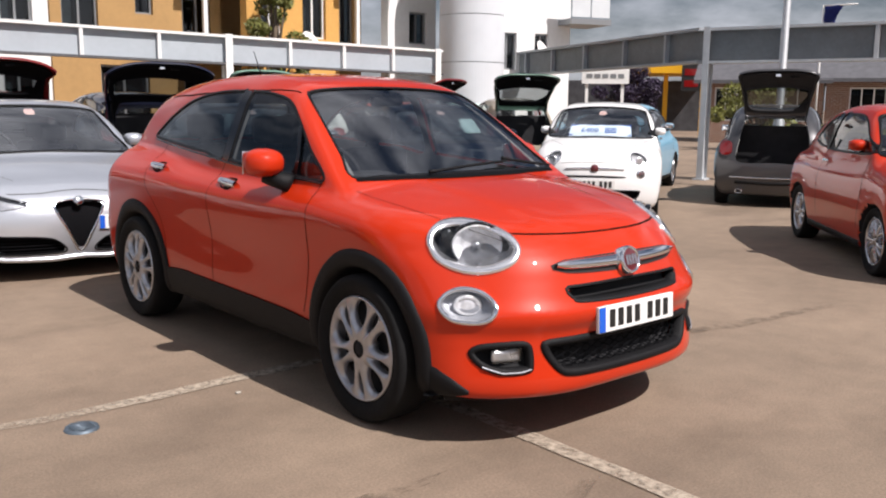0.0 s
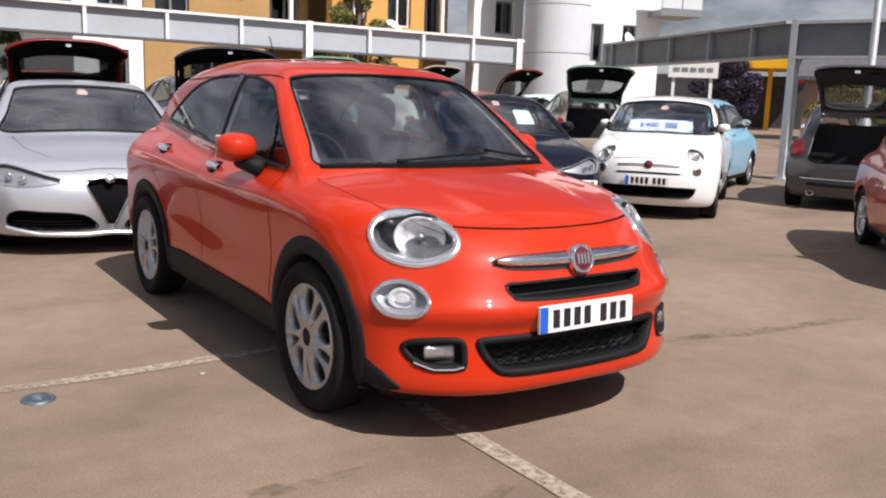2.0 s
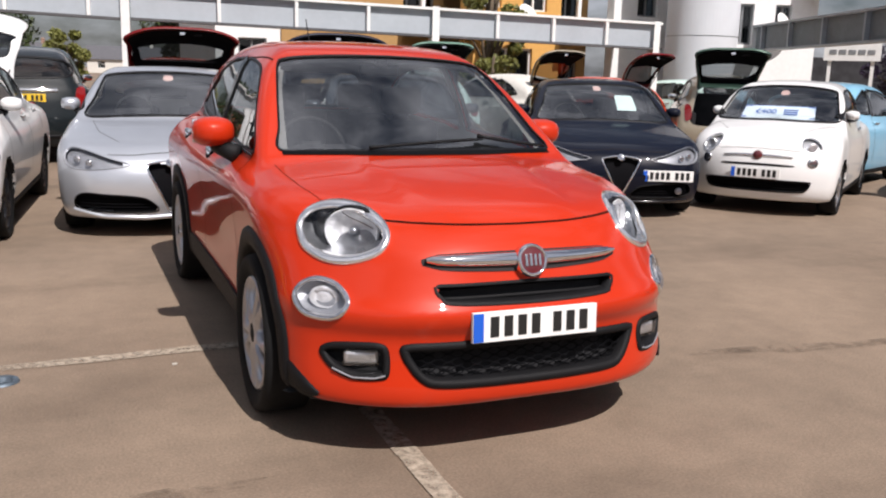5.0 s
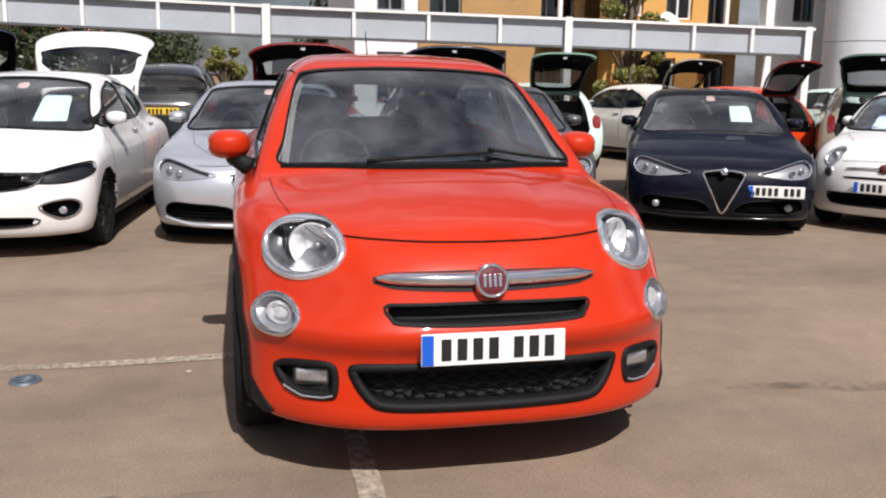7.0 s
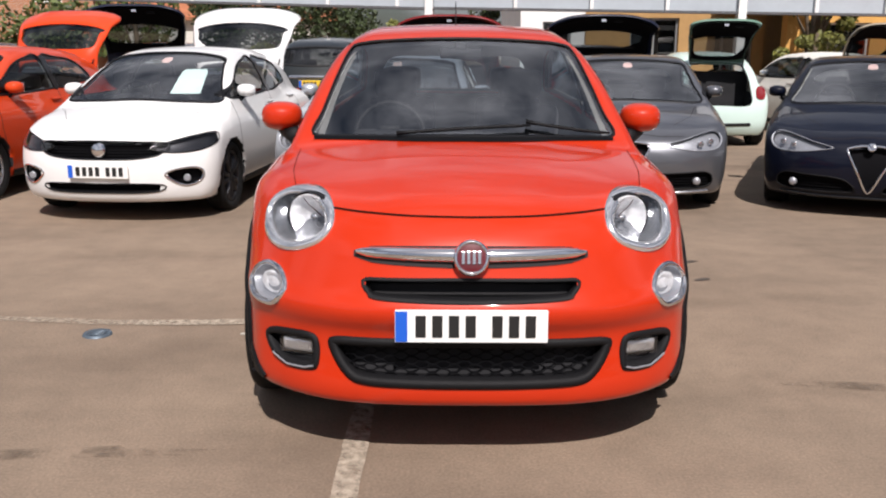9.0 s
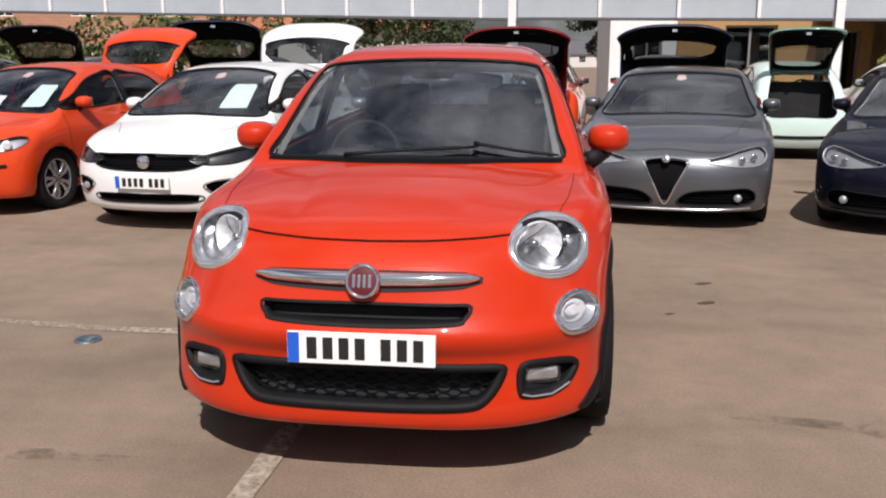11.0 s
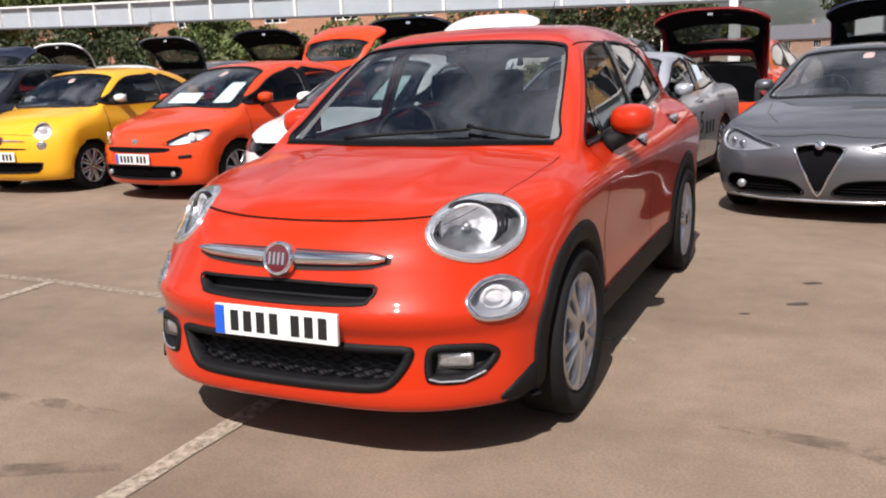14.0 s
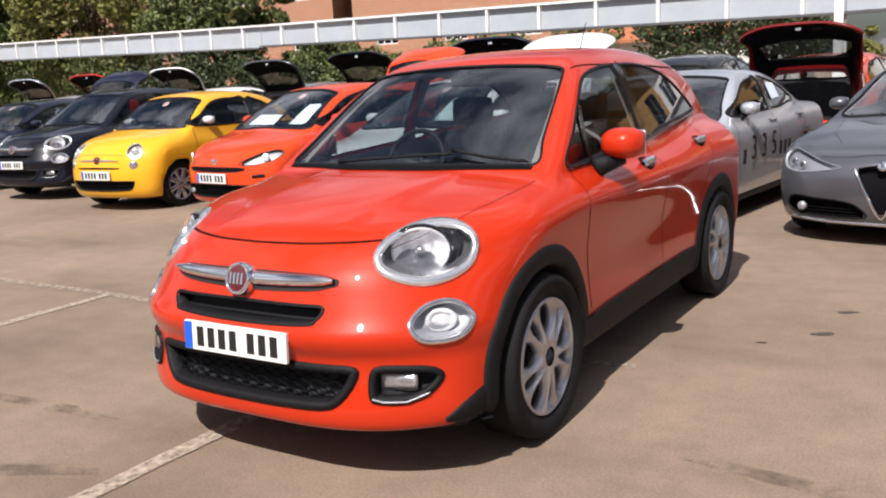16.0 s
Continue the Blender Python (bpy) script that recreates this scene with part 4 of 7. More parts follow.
    hero.strip("window_trim", [(-0.86, 1.045), (-0.35, 1.062), (0.12, 1.088), (0.5, 1.118), (0.9, 1.143), (1.36, 1.178)], LEFT, 0.012, GLOSSBLACK, 0.005, mirror=True, height=0.004)
    for y, z in ((-0.01, 0.985), (0.945, 1.02)):
        hero.patch("handle_cup", closed([(y - 0.03, z - 0.025), (y + 0.03, z - 0.03), (y + 0.10, z - 0.012), (y + 0.10, z + 0.022), (y + 0.03, z + 0.03), (y - 0.03, z + 0.022)], 40), LEFT, seam, 0.001, 0, mirror=True)
        hero.strip("door_handle", [(y - 0.075, z - 0.004), (y, z), (y + 0.12, z + 0.006)], LEFT, [0.022, 0.034, 0.026], CHROME, 0.006, mirror=True, height=0.018)
    # tail lamps and rear plate
    hero.patch("tail_lamp", closed([(-0.66, 0.98), (-0.56, 1.0), (-0.52, 0.86), (-0.6, 0.80), (-0.70, 0.84)], 40), REAR, REDLENS, 0.012, 0.02, mirror=True)
    hero.number_plate(0, 0.82, REAR, color=PLATE_Y)
    # mirrors, antenna
    hero.mirrors((0.908, -0.49, 1.130), (0.205, 0.110, 0.145), sweep=8, foot=(0.806, -0.60, 1.025))
    bm = bmesh.new()
    P, N = hero.lay([(0, 1.12)], TOP)
    b0 = Vector(P[0])
    lathe(bm, [(-0.005, 0.026), (0.012, 0.020), (0.02, 0.008)], 16, "z", Matrix.Translation(b0))
    tube(bm, [b0 + Vector((0, 0, 0.01)), b0 + Vector((0, 0.06, 0.10)), b0 + Vector((0, 0.125, 0.21))], [0.005, 0.004, 0.003], 6)
    part("antenna", bm, PLASTIC, hero.root)
    hero.strip("roof_channel", [(0.575, -0.33), (0.60, 0.0), (0.605, 0.5), (0.585, 1.0), (0.55, 1.35)], TOP, 0.007, seam, 0.0015, mirror=True)
    hero.wheels(wheel, 0.338, 0.215)
    hero.seats((0.02, 0.95), 0.42, 1.15, x=0.37)
    hero.dash(-0.70, 1.06, 0.37, ww=0.66)
    bm = bmesh.new()
    add_box(bm, -0.11, -0.33, 1.415, 0.11, -0.30, 1.475, 0.012)
    add_box(bm, -0.03, -0.38, 1.46, 0.03, -0.31, 1.50, 0.01)
    part("interior_mirror", bm, PLASTIC, hero.root)
    hero.build()
    return hero


crossover("crossover_car", ORANGE, pose(0, 0, 0), "glossy orange-red crossover with chrome bar, black cladding and alloy wheels", 0.018, SEAM, (5, 0.71, CAST, "petal"))


# ---- the other cars' forms ----
SALOON = dict(
    w=0.93, y0=-2.33, y1=2.33, z0=0.16, top=1.45, wr=0.335, ar=0.365, axles=(-1.50, 1.32), track=0.905, hy=1.9, hz=1.0,
    hood=[(-2.5, 0.60), (-2.25, 0.70), (-2.05, 0.765), (-1.7, 0.845), (-1.3, 0.915), (-0.95, 0.965), (-0.4, 0.95), (0.6, 0.97), (1.4, 1.03), (2.0, 1.04), (2.4, 1.0)],
    nose=[(0.12, -2.20), (0.22, -2.27), (0.34, -2.31), (0.48, -2.32), (0.60, -2.29), (0.70, -2.22), (0.80, -2.05), (0.9, -1.8)],
    tail=[(0.15, 2.2), (0.35, 2.30), (0.6, 2.32), (0.85, 2.28), (1.05, 2.2)],
    side=[(0.12, 0.84), (0.25, 0.895), (0.45, 0.918), (0.62, 0.925), (0.76, 0.930), (0.86, 0.918), (0.96, 0.885), (1.05, 0.82)],
    cabin=[(0.8, 0.87), (0.95, 0.845), (1.1, 0.790), (1.25, 0.725), (1.4, 0.655), (1.5, 0.59)],
    roof=[(-1.1, 1.02), (-0.7, 1.22), (-0.35, 1.36), (0.0, 1.425), (0.35, 1.44), (0.8, 1.405), (1.2, 1.30), (1.6, 1.15), (2.0, 1.02)],
    screen=[(0.85, -1.25), (0.95, -1.08), (1.1, -0.80), (1.25, -0.52), (1.4, -0.20), (1.5, 0.0)],
    hatch=[(0.9, 2.1), (1.04, 1.80), (1.2, 1.45), (1.35, 1.08), (1.5, 0.7)],
    hc=0.055, fa=(0.46, 3.4), ra=(0.3, 3.0), rc=0.08, sb=0.22, hb=0.15, kf=0.06, kh=0.09, taper=0.03, lz=0.7)
CITY = dict(
    w=0.815, y0=-1.79, y1=1.79, z0=0.17, top=1.50, wr=0.298, ar=0.325, axles=(-1.07, 1.23), track=0.79, hy=1.28, hz=1.33,
    hood=[(-1.95, 0.66), (-1.72, 0.80), (-1.5, 0.905), (-1.2, 0.985), (-0.9, 1.035), (-0.4, 1.0), (0.5, 1.0), (1.2, 1.05), (1.8, 1.0)],
    nose=[(0.12, -1.66), (0.25, -1.745), (0.40, -1.775), (0.55, -1.77), (0.68, -1.735), (0.80, -1.66), (0.90, -1.54), (1.0, -1.35)],
    tail=[(0.12, 1.64), (0.3, 1.75), (0.5, 1.78), (0.7, 1.76), (0.9, 1.68), (1.1, 1.6)],
    side=[(0.12, 0.72), (0.25, 0.775), (0.42, 0.805), (0.58, 0.813), (0.72, 0.810), (0.86, 0.79), (0.97, 0.755), (1.06, 0.68)],
    cabin=[(0.8, 0.775), (0.95, 0.755), (1.1, 0.715), (1.25, 0.665), (1.4, 0.595), (1.55, 0.50)],
    roof=[(-0.95, 1.15), (-0.6, 1.35), (-0.3, 1.445), (0.0, 1.48), (0.35, 1.49), (0.8, 1.46), (1.15, 1.38), (1.45, 1.24), (1.7, 1.08)],
    screen=[(0.9, -1.05), (1.02, -0.90), (1.15, -0.735), (1.3, -0.53), (1.42, -0.33), (1.52, -0.12)],
    hatch=[(0.8, 1.73), (1.0, 1.66), (1.2, 1.52), (1.35, 1.36), (1.5, 1.15)],
    hc=0.12, fa=(0.52, 2.7), ra=(0.30, 2.8), rc=0.12, sb=0.22, hb=0.16, kf=0.10, kh=0.15, taper=0.05, lz=0.75)
HATCH = dict(
    w=0.85, y0=-2.03, y1=2.02, z0=0.18, top=1.51, wr=0.31, ar=0.34, axles=(-1.22, 1.29), track=0.825, hy=1.55, hz=1.37,
    hood=[(-2.15, 0.64), (-1.95, 0.76), (-1.7, 0.86), (-1.4, 0.935), (-1.1, 0.99), (-0.4, 0.98), (0.6, 1.0), (1.4, 1.06), (2.1, 1.0)],
    nose=[(0.12, -1.92), (0.25, -1.99), (0.40, -2.015), (0.55, -2.01), (0.68, -1.965), (0.78, -1.88), (0.88, -1.72), (1.0, -1.45)],
    tail=[(0.12, 1.86), (0.3, 1.98), (0.55, 2.02), (0.75, 1.98), (0.95, 1.90), (1.1, 1.82)],
    side=[(0.12, 0.75), (0.25, 0.805), (0.42, 0.835), (0.60, 0.845), (0.76, 0.840), (0.88, 0.82), (0.98, 0.785), (1.07, 0.71)],
    cabin=[(0.8, 0.80), (0.95, 0.772), (1.1, 0.715), (1.25, 0.65), (1.4, 0.575), (1.55, 0.48)],
    roof=[(-1.25, 1.03), (-0.8, 1.28), (-0.4, 1.43), (0.0, 1.488), (0.4, 1.50), (0.9, 1.475), (1.4, 1.40), (1.7, 1.28), (1.9, 1.12)],
    screen=[(0.85, -1.40), (0.97, -1.20), (1.1, -0.99), (1.25, -0.74), (1.4, -0.44), (1.52, -0.15)],
    hatch=[(0.8, 1.95), (1.0, 1.88), (1.2, 1.75), (1.35, 1.62), (1.5, 1.45)],
    hc=0.10, fa=(0.50, 2.8), ra=(0.30, 3.0), rc=0.10, sb=0.22, hb=0.14, kf=0.09, kh=0.14, taper=0.04, lz=0.75)


def resize(S, length=1.0, width=1.0, height=1.0):
    """The same form longer, wider or higher."""
    R = dict(S)
    for k in ("hood", "roof"):
        R[k] = [(a * length, b * height) for a, b in S[k]]
    for k in ("nose", "tail", "screen", "hatch"):
        R[k] = [(a * height, b * length) for a, b in S[k]]
    for k in ("side", "cabin"):
        R[k] = [(a * height, b * width) for a, b in S[k]]
    R.update(w=S["w"] * width, y0=S["y0"] * length, y1=S["y1"] * length, top=S["top"] * height, axles=tuple(a * length for a in S["axles"]), track=S["track"] * width, hy=S["hy"] * length, hz=S["hz"] * height, k=(length, width, height))
    return R


FAMILY = resize(HATCH, 1.077, 1.06, 1.0)
FAMILY.update(wr=0.32, ar=0.35)
OFFROAD = resize(HATCH, 1.10, 1.09, 1.13)
OFFROAD.update(wr=0.35, ar=0.385, z0=0.25, plate_z=0.95)
TALL = resize(HATCH, 1.06, 1.08, 1.06)
TALL.update(wr=0.32, ar=0.35)
SMALLVAN = resize(HATCH, 0.91, 0.97, 1.05)


def loops(S, kind):
    """Window outlines of a form."""
    l, w, h = S.get("k", (1, 1, 1))
    if kind == "saloon":
        scr = [(-0.76, 0.955), (-0.70, 1.12), (-0.635, 1.28), (-0.585, 1.345), (-0.30, 1.378), (0, 1.386), (0.30, 1.378), (0.585, 1.345), (0.635, 1.28), (0.70, 1.12), (0.76, 0.955), (0.4, 0.955), (0, 0.965), (-0.4, 0.955)]
        f = [(-0.80, 0.985), (-0.45, 1.17), (-0.15, 1.295), (0.10, 1.335), (0.30, 1.34), (0.33, 1.05), (0.30, 1.0)]
        r = [(0.38, 1.02), (0.37, 1.335), (0.60, 1.325), (0.95, 1.25), (1.22, 1.14), (1.33, 1.06), (1.1, 1.035)]
        b = [(-0.56, 1.08), (-0.44, 1.30), (0.44, 1.30), (0.56, 1.08)]
    elif kind == "city":
        scr = [(-0.680, 1.020), (-0.645, 1.15), (-0.600, 1.29), (-0.540, 1.375), (-0.28, 1.415), (0, 1.425), (0.28, 1.415), (0.540, 1.375), (0.600, 1.29), (0.645, 1.15), (0.680, 1.020), (0.35, 1.012), (0, 1.02), (-0.35, 1.012)]
        f = [(-0.72, 1.03), (-0.50, 1.20), (-0.28, 1.32), (-0.05, 1.375), (0.25, 1.385), (0.48, 1.375), (0.50, 1.06), (0.42, 1.015)]
        r = [(0.56, 1.05), (0.55, 1.37), (0.75, 1.345), (0.98, 1.26), (1.16, 1.13), (1.12, 1.075)]
        b = [(-0.50, 1.10), (-0.42, 1.33), (0.42, 1.33), (0.50, 1.10)]
    else:
        scr = [(-0.70, 0.985), (-0.64, 1.13), (-0.575, 1.29), (-0.52, 1.385), (-0.28, 1.43), (0, 1.44), (0.28, 1.43), (0.52, 1.385), (0.575, 1.29), (0.64, 1.13), (0.70, 0.985), (0.4, 0.98), (0, 0.995), (-0.4, 0.98)]
        f = [(-0.98, 1.01), (-0.65, 1.19), (-0.38, 1.31), (-0.10, 1.375), (0.18, 1.39), (0.21, 1.07), (0.15, 1.03)]
        r = [(0.27, 1.05), (0.26, 1.39), (0.55, 1.385), (0.90, 1.345), (1.12, 1.24), (1.20, 1.12), (0.9, 1.08)]
        b = [(-0.52, 1.10), (-0.44, 1.33), (0.44, 1.33), (0.52, 1.10)]
    return [np.array(v) * np.array(s) for v, s in ((scr, (w, h)), (f, (l, h)), (r, (l, h)), (b, (w, h)))]


def common(c, kind, wheel, gate=None, wide=0.60, skin=None, mirror=None, lining=None, cloth=None, width=0.195, glass_mat=None):
    """Glass, doors, handles, mirrors, wheels, seats and tail of an ordinary car."""
    S = c.S
    l, w, h = S.get("k", (1, 1, 1))
    scr, f, r, b = loops(S, kind)
    c.window("windscreen", closed(scr, 110), FRONT, 0.018, off=0.004)
    c.window("side_window", closed(f, 80), LEFT, 0.020, mirror=True, off=0.004, material=glass_mat)
    c.window("side_window", closed(r, 80), LEFT, 0.020, mirror=True, off=0.004, material=glass_mat)
    yb = (f[-2][0] + r[0][0]) / 2
    lo, hi = f[-1][1], r[1][1]
    c.patch("door_post", closed([(yb - 0.05, lo), (yb + 0.05, lo), (yb + 0.05, hi), (yb - 0.05, hi)], 24, True), LEFT, GLOSSBLACK, 0.007, mirror=True, grid=0.1)
    z1 = 0.36 * h
    c.strip("door_gap", [(f[0][0] - 0.02, f[0][1] - 0.02), (f[0][0] - 0.03, 0.7 * h), (f[0][0] + 0.06, z1)], LEFT, 0.009, GAP, 0.0015, mirror=True)
    c.strip("door_gap", [(yb, lo), (yb + 0.03, 0.7 * h), (yb + 0.02, z1)], LEFT, 0.009, GAP, 0.0015, mirror=True)
    c.strip("door_handle", [(yb - 0.22, lo - 0.11), (yb - 0.04, lo - 0.105)], LEFT, 0.03, c.material if kind != "city" else CHROME, 0.008, mirror=True, height=0.02)
    if kind != "city":
        ye = r[-2][0] - 0.02
        c.strip("door_gap", [(ye, r[-2][1]), (ye - 0.06, 0.8 * h), (ye - 0.28, 0.62 * h), (ye - 0.34, z1)], LEFT, 0.009, GAP, 0.0015, mirror=True)
        c.strip("door_handle", [(ye - 0.30, lo - 0.09), (ye - 0.12, lo - 0.085)], LEFT, 0.03, c.material, 0.008, mirror=True, height=0.02)
    c.strip("sill", [(S["axles"][0] + S["ar"] + 0.03, S["z0"] + 0.05), (S["axles"][1] - S["ar"] - 0.03, S["z0"] + 0.06)], LEFT, 0.07, PLASTIC, 0.003, mirror=True, height=0.01)
    c.strip("bonnet_gap", [(0.42 * w, S["y0"] + 0.40), (0.60 * w, S["y0"] + 0.75), (0.68 * w, scr_y(S) - 0.03)], TOP, 0.0045, GAP, 0.0015, mirror=True)
    c.mirrors((c.f_half(np.array([[0, 0, f[0][1]]]))[0] + (0.055 if kind == "saloon" else 0.06), f[0][0] + 0.28, f[0][1] + 0.07), (0.16, 0.085, 0.105) if kind == "city" else (0.18, 0.095, 0.12), mirror)
    c.wheels(wheel, S["wr"], width)
    c.seats((0.05, 0.95 * l) if kind != "city" else (0.05, 0.72), 0.38, 0.98 * h, cloth, x=0.34)
    c.dash(f[0][0] + 0.10, f[0][1] + 0.02, 0.34, ww=0.56)
    c.patch("tail_lamp", closed([(-0.60 * w, 0.86 * h), (-0.46 * w, 0.85 * h), (-0.47 * w, 0.70 * h), (-0.62 * w, 0.70 * h)] if kind == "saloon" else ([(-0.725, 0.92), (-0.585, 0.935), (-0.575, 0.775), (-0.71, 0.755)] if kind == "city" else [(-0.715 * w, 0.96 * h), (-0.62 * w, 0.96 * h), (-0.605 * w, 0.76 * h), (-0.70 * w, 0.72 * h)]), 36), REAR, REDLENS, 0.012, 0.02, mirror=True)
    if gate is None:
        c.window("rear_window", closed(b, 80), REAR, 0.03, material=DGLASS, off=0.004)
        c.number_plate(0, S.get("plate_z", 0.72 * h), REAR, color=PLATE_Y, off=0.01)
    else:
        k = wide * w
        loop = closed([(-k, 0.64 * h), (-k * 1.02, 0.95 * h), (-k * 0.90, 1.24 * h), (-k * 0.78, S["hz"] - 0.01), (0, S["hz"] + 0.02), (k * 0.78, S["hz"] - 0.01), (k * 0.90, 1.24 * h), (k * 1.02, 0.95 * h), (k, 0.64 * h), (0, 0.62 * h)], 96)
        win = closed([(-k * 0.88, 1.00 * h), (-k * 0.86, 1.08 * h), (-k * 0.74, 1.26 * h), (0, 1.30 * h), (k * 0.74, 1.26 * h), (k * 0.86, 1.08 * h), (k * 0.88, 1.00 * h), (0, 0.975 * h)], 96)
        g = c.tailgate(loop, align(loop, win), gate, lining, skin_mat=skin)
        bm = bmesh.new()
        y1 = S["y1"] - 0.12
        add_box(bm, -0.52 * w, 0.9 * l, 0.50, 0.52 * w, y1 - 0.05, 0.54)
        yr = (0.72 if kind == "city" else 0.95 * l) + 0.38
        add_box(bm, -0.56 * w, yr, 0.5, 0.56 * w, yr + 0.04, 1.17 * h, 0.015)
        add_box(bm, -0.60 * w, 0.9 * l, 0.5, -0.52 * w, y1, 0.85 * h, 0.02)
        add_box(bm, 0.52 * w, 0.9 * l, 0.5, 0.60 * w, y1, 0.85 * h, 0.02)
        part("boot_lining", bm, INNER, c.root, smooth=False)
        for s in (-1, 1):
            bm = bmesh.new()
            a = Vector((s * k * 0.82, S["hy"] + 0.02, S["hz"] - 0.10))
            m = g.matrix_basis
            P, _ = c.lay([(-s * k * 0.9, 0.98 * h)], REAR, -0.04)
            e = m @ Vector(P[0])
            tube(bm, [a, (a + e) / 2, e], [0.009, 0.009, 0.006], 6)
            part("gas_strut", bm, PLASTIC, c.root)
    c.strip("rear_bumper_trim", [(-0.5 * w, 0.36 * h), (0, 0.35 * h), (0.5 * w, 0.36 * h)], REAR, 0.05, PLASTIC, 0.003, height=0.01)


def align(a, b):
    """Turn loop b's start so that it lies nearest to loop a's."""
    if np.sign(np.cross(a[1] - a[0], a[40] - a[0])) != np.sign(np.cross(b[1] - b[0], b[40] - b[0])):
        b = b[::-1]
    ang = np.arctan2(*(a[0] - a.mean(0))[::-1])
    k = np.argmin(np.abs(np.angle(np.exp(1j * (np.arctan2(b[:, 1] - b[:, 1].mean(), b[:, 0] - b[:, 0].mean()) - ang)))))
    return np.roll(b, -k, 0)


def scr_y(S):
    return S["screen"][1][1]


def lamp_patch(c, loop, w, ring=CHROME, band=0.012, mirror=True, dark=False):
    """A head lamp: a rim, a reflector behind it and a clear lens."""
    loop = np.asarray(loop)
    c.hole(inset(loop, 0.004), w, mirror)
    o = c.ring("headlight", loop, inset(loop, band), w, ring, 0.006, 0.02, 0.03, mirror=mirror, rows=2)
    c.patch("lamp_bowl", inset(loop, -0.006), w, REFLECTOR if not dark else (FLUTED if dark is True else dark), -0.035, 0, mirror=mirror, grid=0.03)
    for q in c.patch("headlight_lens", inset(loop, band * 0.8), w, LENS, 0.008, 0, mirror=mirror, grid=0.05):
        q.visible_shadow = False
    return o


def ball(c, u, z, w, r, material, depth=0.02, mirror=True, name="lamp", sq=1.0):
    """A small round lamp or knob set in the body."""
    P, N = c.lay([(u, z)], w)
    d = Vector(w[0])
    out = []
    for s in (1, -1) if mirror else (1,):
        q = Vector((s, 1, 1))
        bm = bmesh.new()
        n = Vector(d * q)
        m = Matrix.Translation(Vector(P[0]) * q) @ Vector((0, 1, 0)).rotation_difference(n).to_matrix().to_4x4() @ Matrix.Diagonal((1, 1, sq, 1))
        lathe(bm, [(0.01, r), (-depth * 0.6, r * 0.97), (-depth, r * 0.7), (-depth * 1.15, 0.0001)], 24, "y", m)
        out.append(part(name, bm, material, c.root))
    return out


def opening(c, loop, w=FRONT, band=0.015, material=None, mesh=True, mirror=False, name="grille", pitch=0.028):
    """A dark opening with a frame and bars set back in it."""
    loop = np.asarray(loop)
    c.hole(inset(loop, 0.006), w, mirror)
    c.ring(name, loop, inset(loop, band), w, material or PLASTIC, 0.005, 0.012, 0.05, mirror=mirror, rows=2)
    slim = np.ptp(loop[:, 1]) < 0.09          # too slim to cut through: a black inlay
    c.patch("grille_back", inset(loop, 0.002 if slim else -0.004), w, MESHBLACK, 0.003 if slim else -0.06, 0, mirror=mirror, grid=0.06)
    if mesh:
        # thin bars set well back
        inner = inset(loop, band * 0.6)
        lo, hi = loop.min(0), loop.max(0)
        V, F = [], []
        for z in np.arange(lo[1] + pitch * 0.6, hi[1], pitch):
            xs = np.arange(lo[0], hi[0], 0.03)
            p = np.stack([xs, np.full(len(xs), z)], 1)
            p = p[within(p, inner)]
            if len(p) < 2:
                continue
            P, _ = c.lay(p, w, -0.02)
            b = len(V)
            n = len(P)
            for dz, dy in ((-0.004, 0), (0.004, 0), (0.004, 0.012), (-0.004, 0.012)):
                V += [q + np.array([0, 0, dz]) + w[0] * dy for q in P]
            for k in range(4):
                F += [(b + k * n + i, b + k * n + i + 1, b + (k + 1) % 4 * n + i + 1, b + (k + 1) % 4 * n + i) for i in range(n - 1)]
        if V:
            c.put("grille_mesh", V, F, MESHBLACK, None, mirror, smooth=False)


def card(c, loop, text=None, size=0.10, blue=True):
    """A sale card behind the windscreen."""
    loop = np.asarray(loop, float)
    o = c.patch("sale_card", loop, FRONT, CARD, -0.03, 0, grid=0.05, label="pale blue sale card")
    if blue:
        c.ring("card_border", inset(loop, 0.006), inset(loop, 0.020), FRONT, CARDBLUE, -0.024, 0, 0, parent=o, rows=1)
    if text:
        cu = bpy.data.curves.new("card_text", "FONT")
        cu.body = text
        cu.size = size
        cu.align_x, cu.align_y = "CENTER", "CENTER"
        cu.extrude = 0.001
        tmp = new("card_text", cu)
        me = bpy.data.meshes.new_from_object(tmp.evaluated_get(bpy.context.evaluated_depsgraph_get()))
        bpy.data.objects.remove(tmp)
        cen = loop.mean(0) - np.array([0.14, 0])
        P, _ = c.lay([cen, cen + np.array([0.06, 0]), cen + np.array([0, 0.06])], FRONT, -0.020)
        ux = Vector(P[1] - P[0]).normalized()
        uy = Vector(P[2] - P[0])
        uy = (uy - ux * uy.dot(ux)).normalized()
        uz = ux.cross(uy)
        ob = finish("card_text", me, CARDBLUE, o, smooth=False)
        ob.matrix_basis = Matrix.Translation(P[0]) @ Matrix((ux, uy, uz)).transposed().to_4x4()
        for k in range(3):
            c.strip("card_bar", [(loop[:, 0].mean() + 0.06, loop[:, 1].mean() - 0.025 + 0.025 * k), (loop[:, 0].mean() + 0.22, loop[:, 1].mean() - 0.025 + 0.025 * k)], FRONT, 0.012, CARDBLUE, -0.022, parent=o)


def sticker(c, z, w=0.042):
    c.patch("windscreen_sticker", closed([(-w, z - 0.022), (w, z - 0.022), (w * 0.9, z + 0.022), (-w * 0.9, z + 0.022)], 24), FRONT, STICKER, -0.012, 0, grid=0.1)


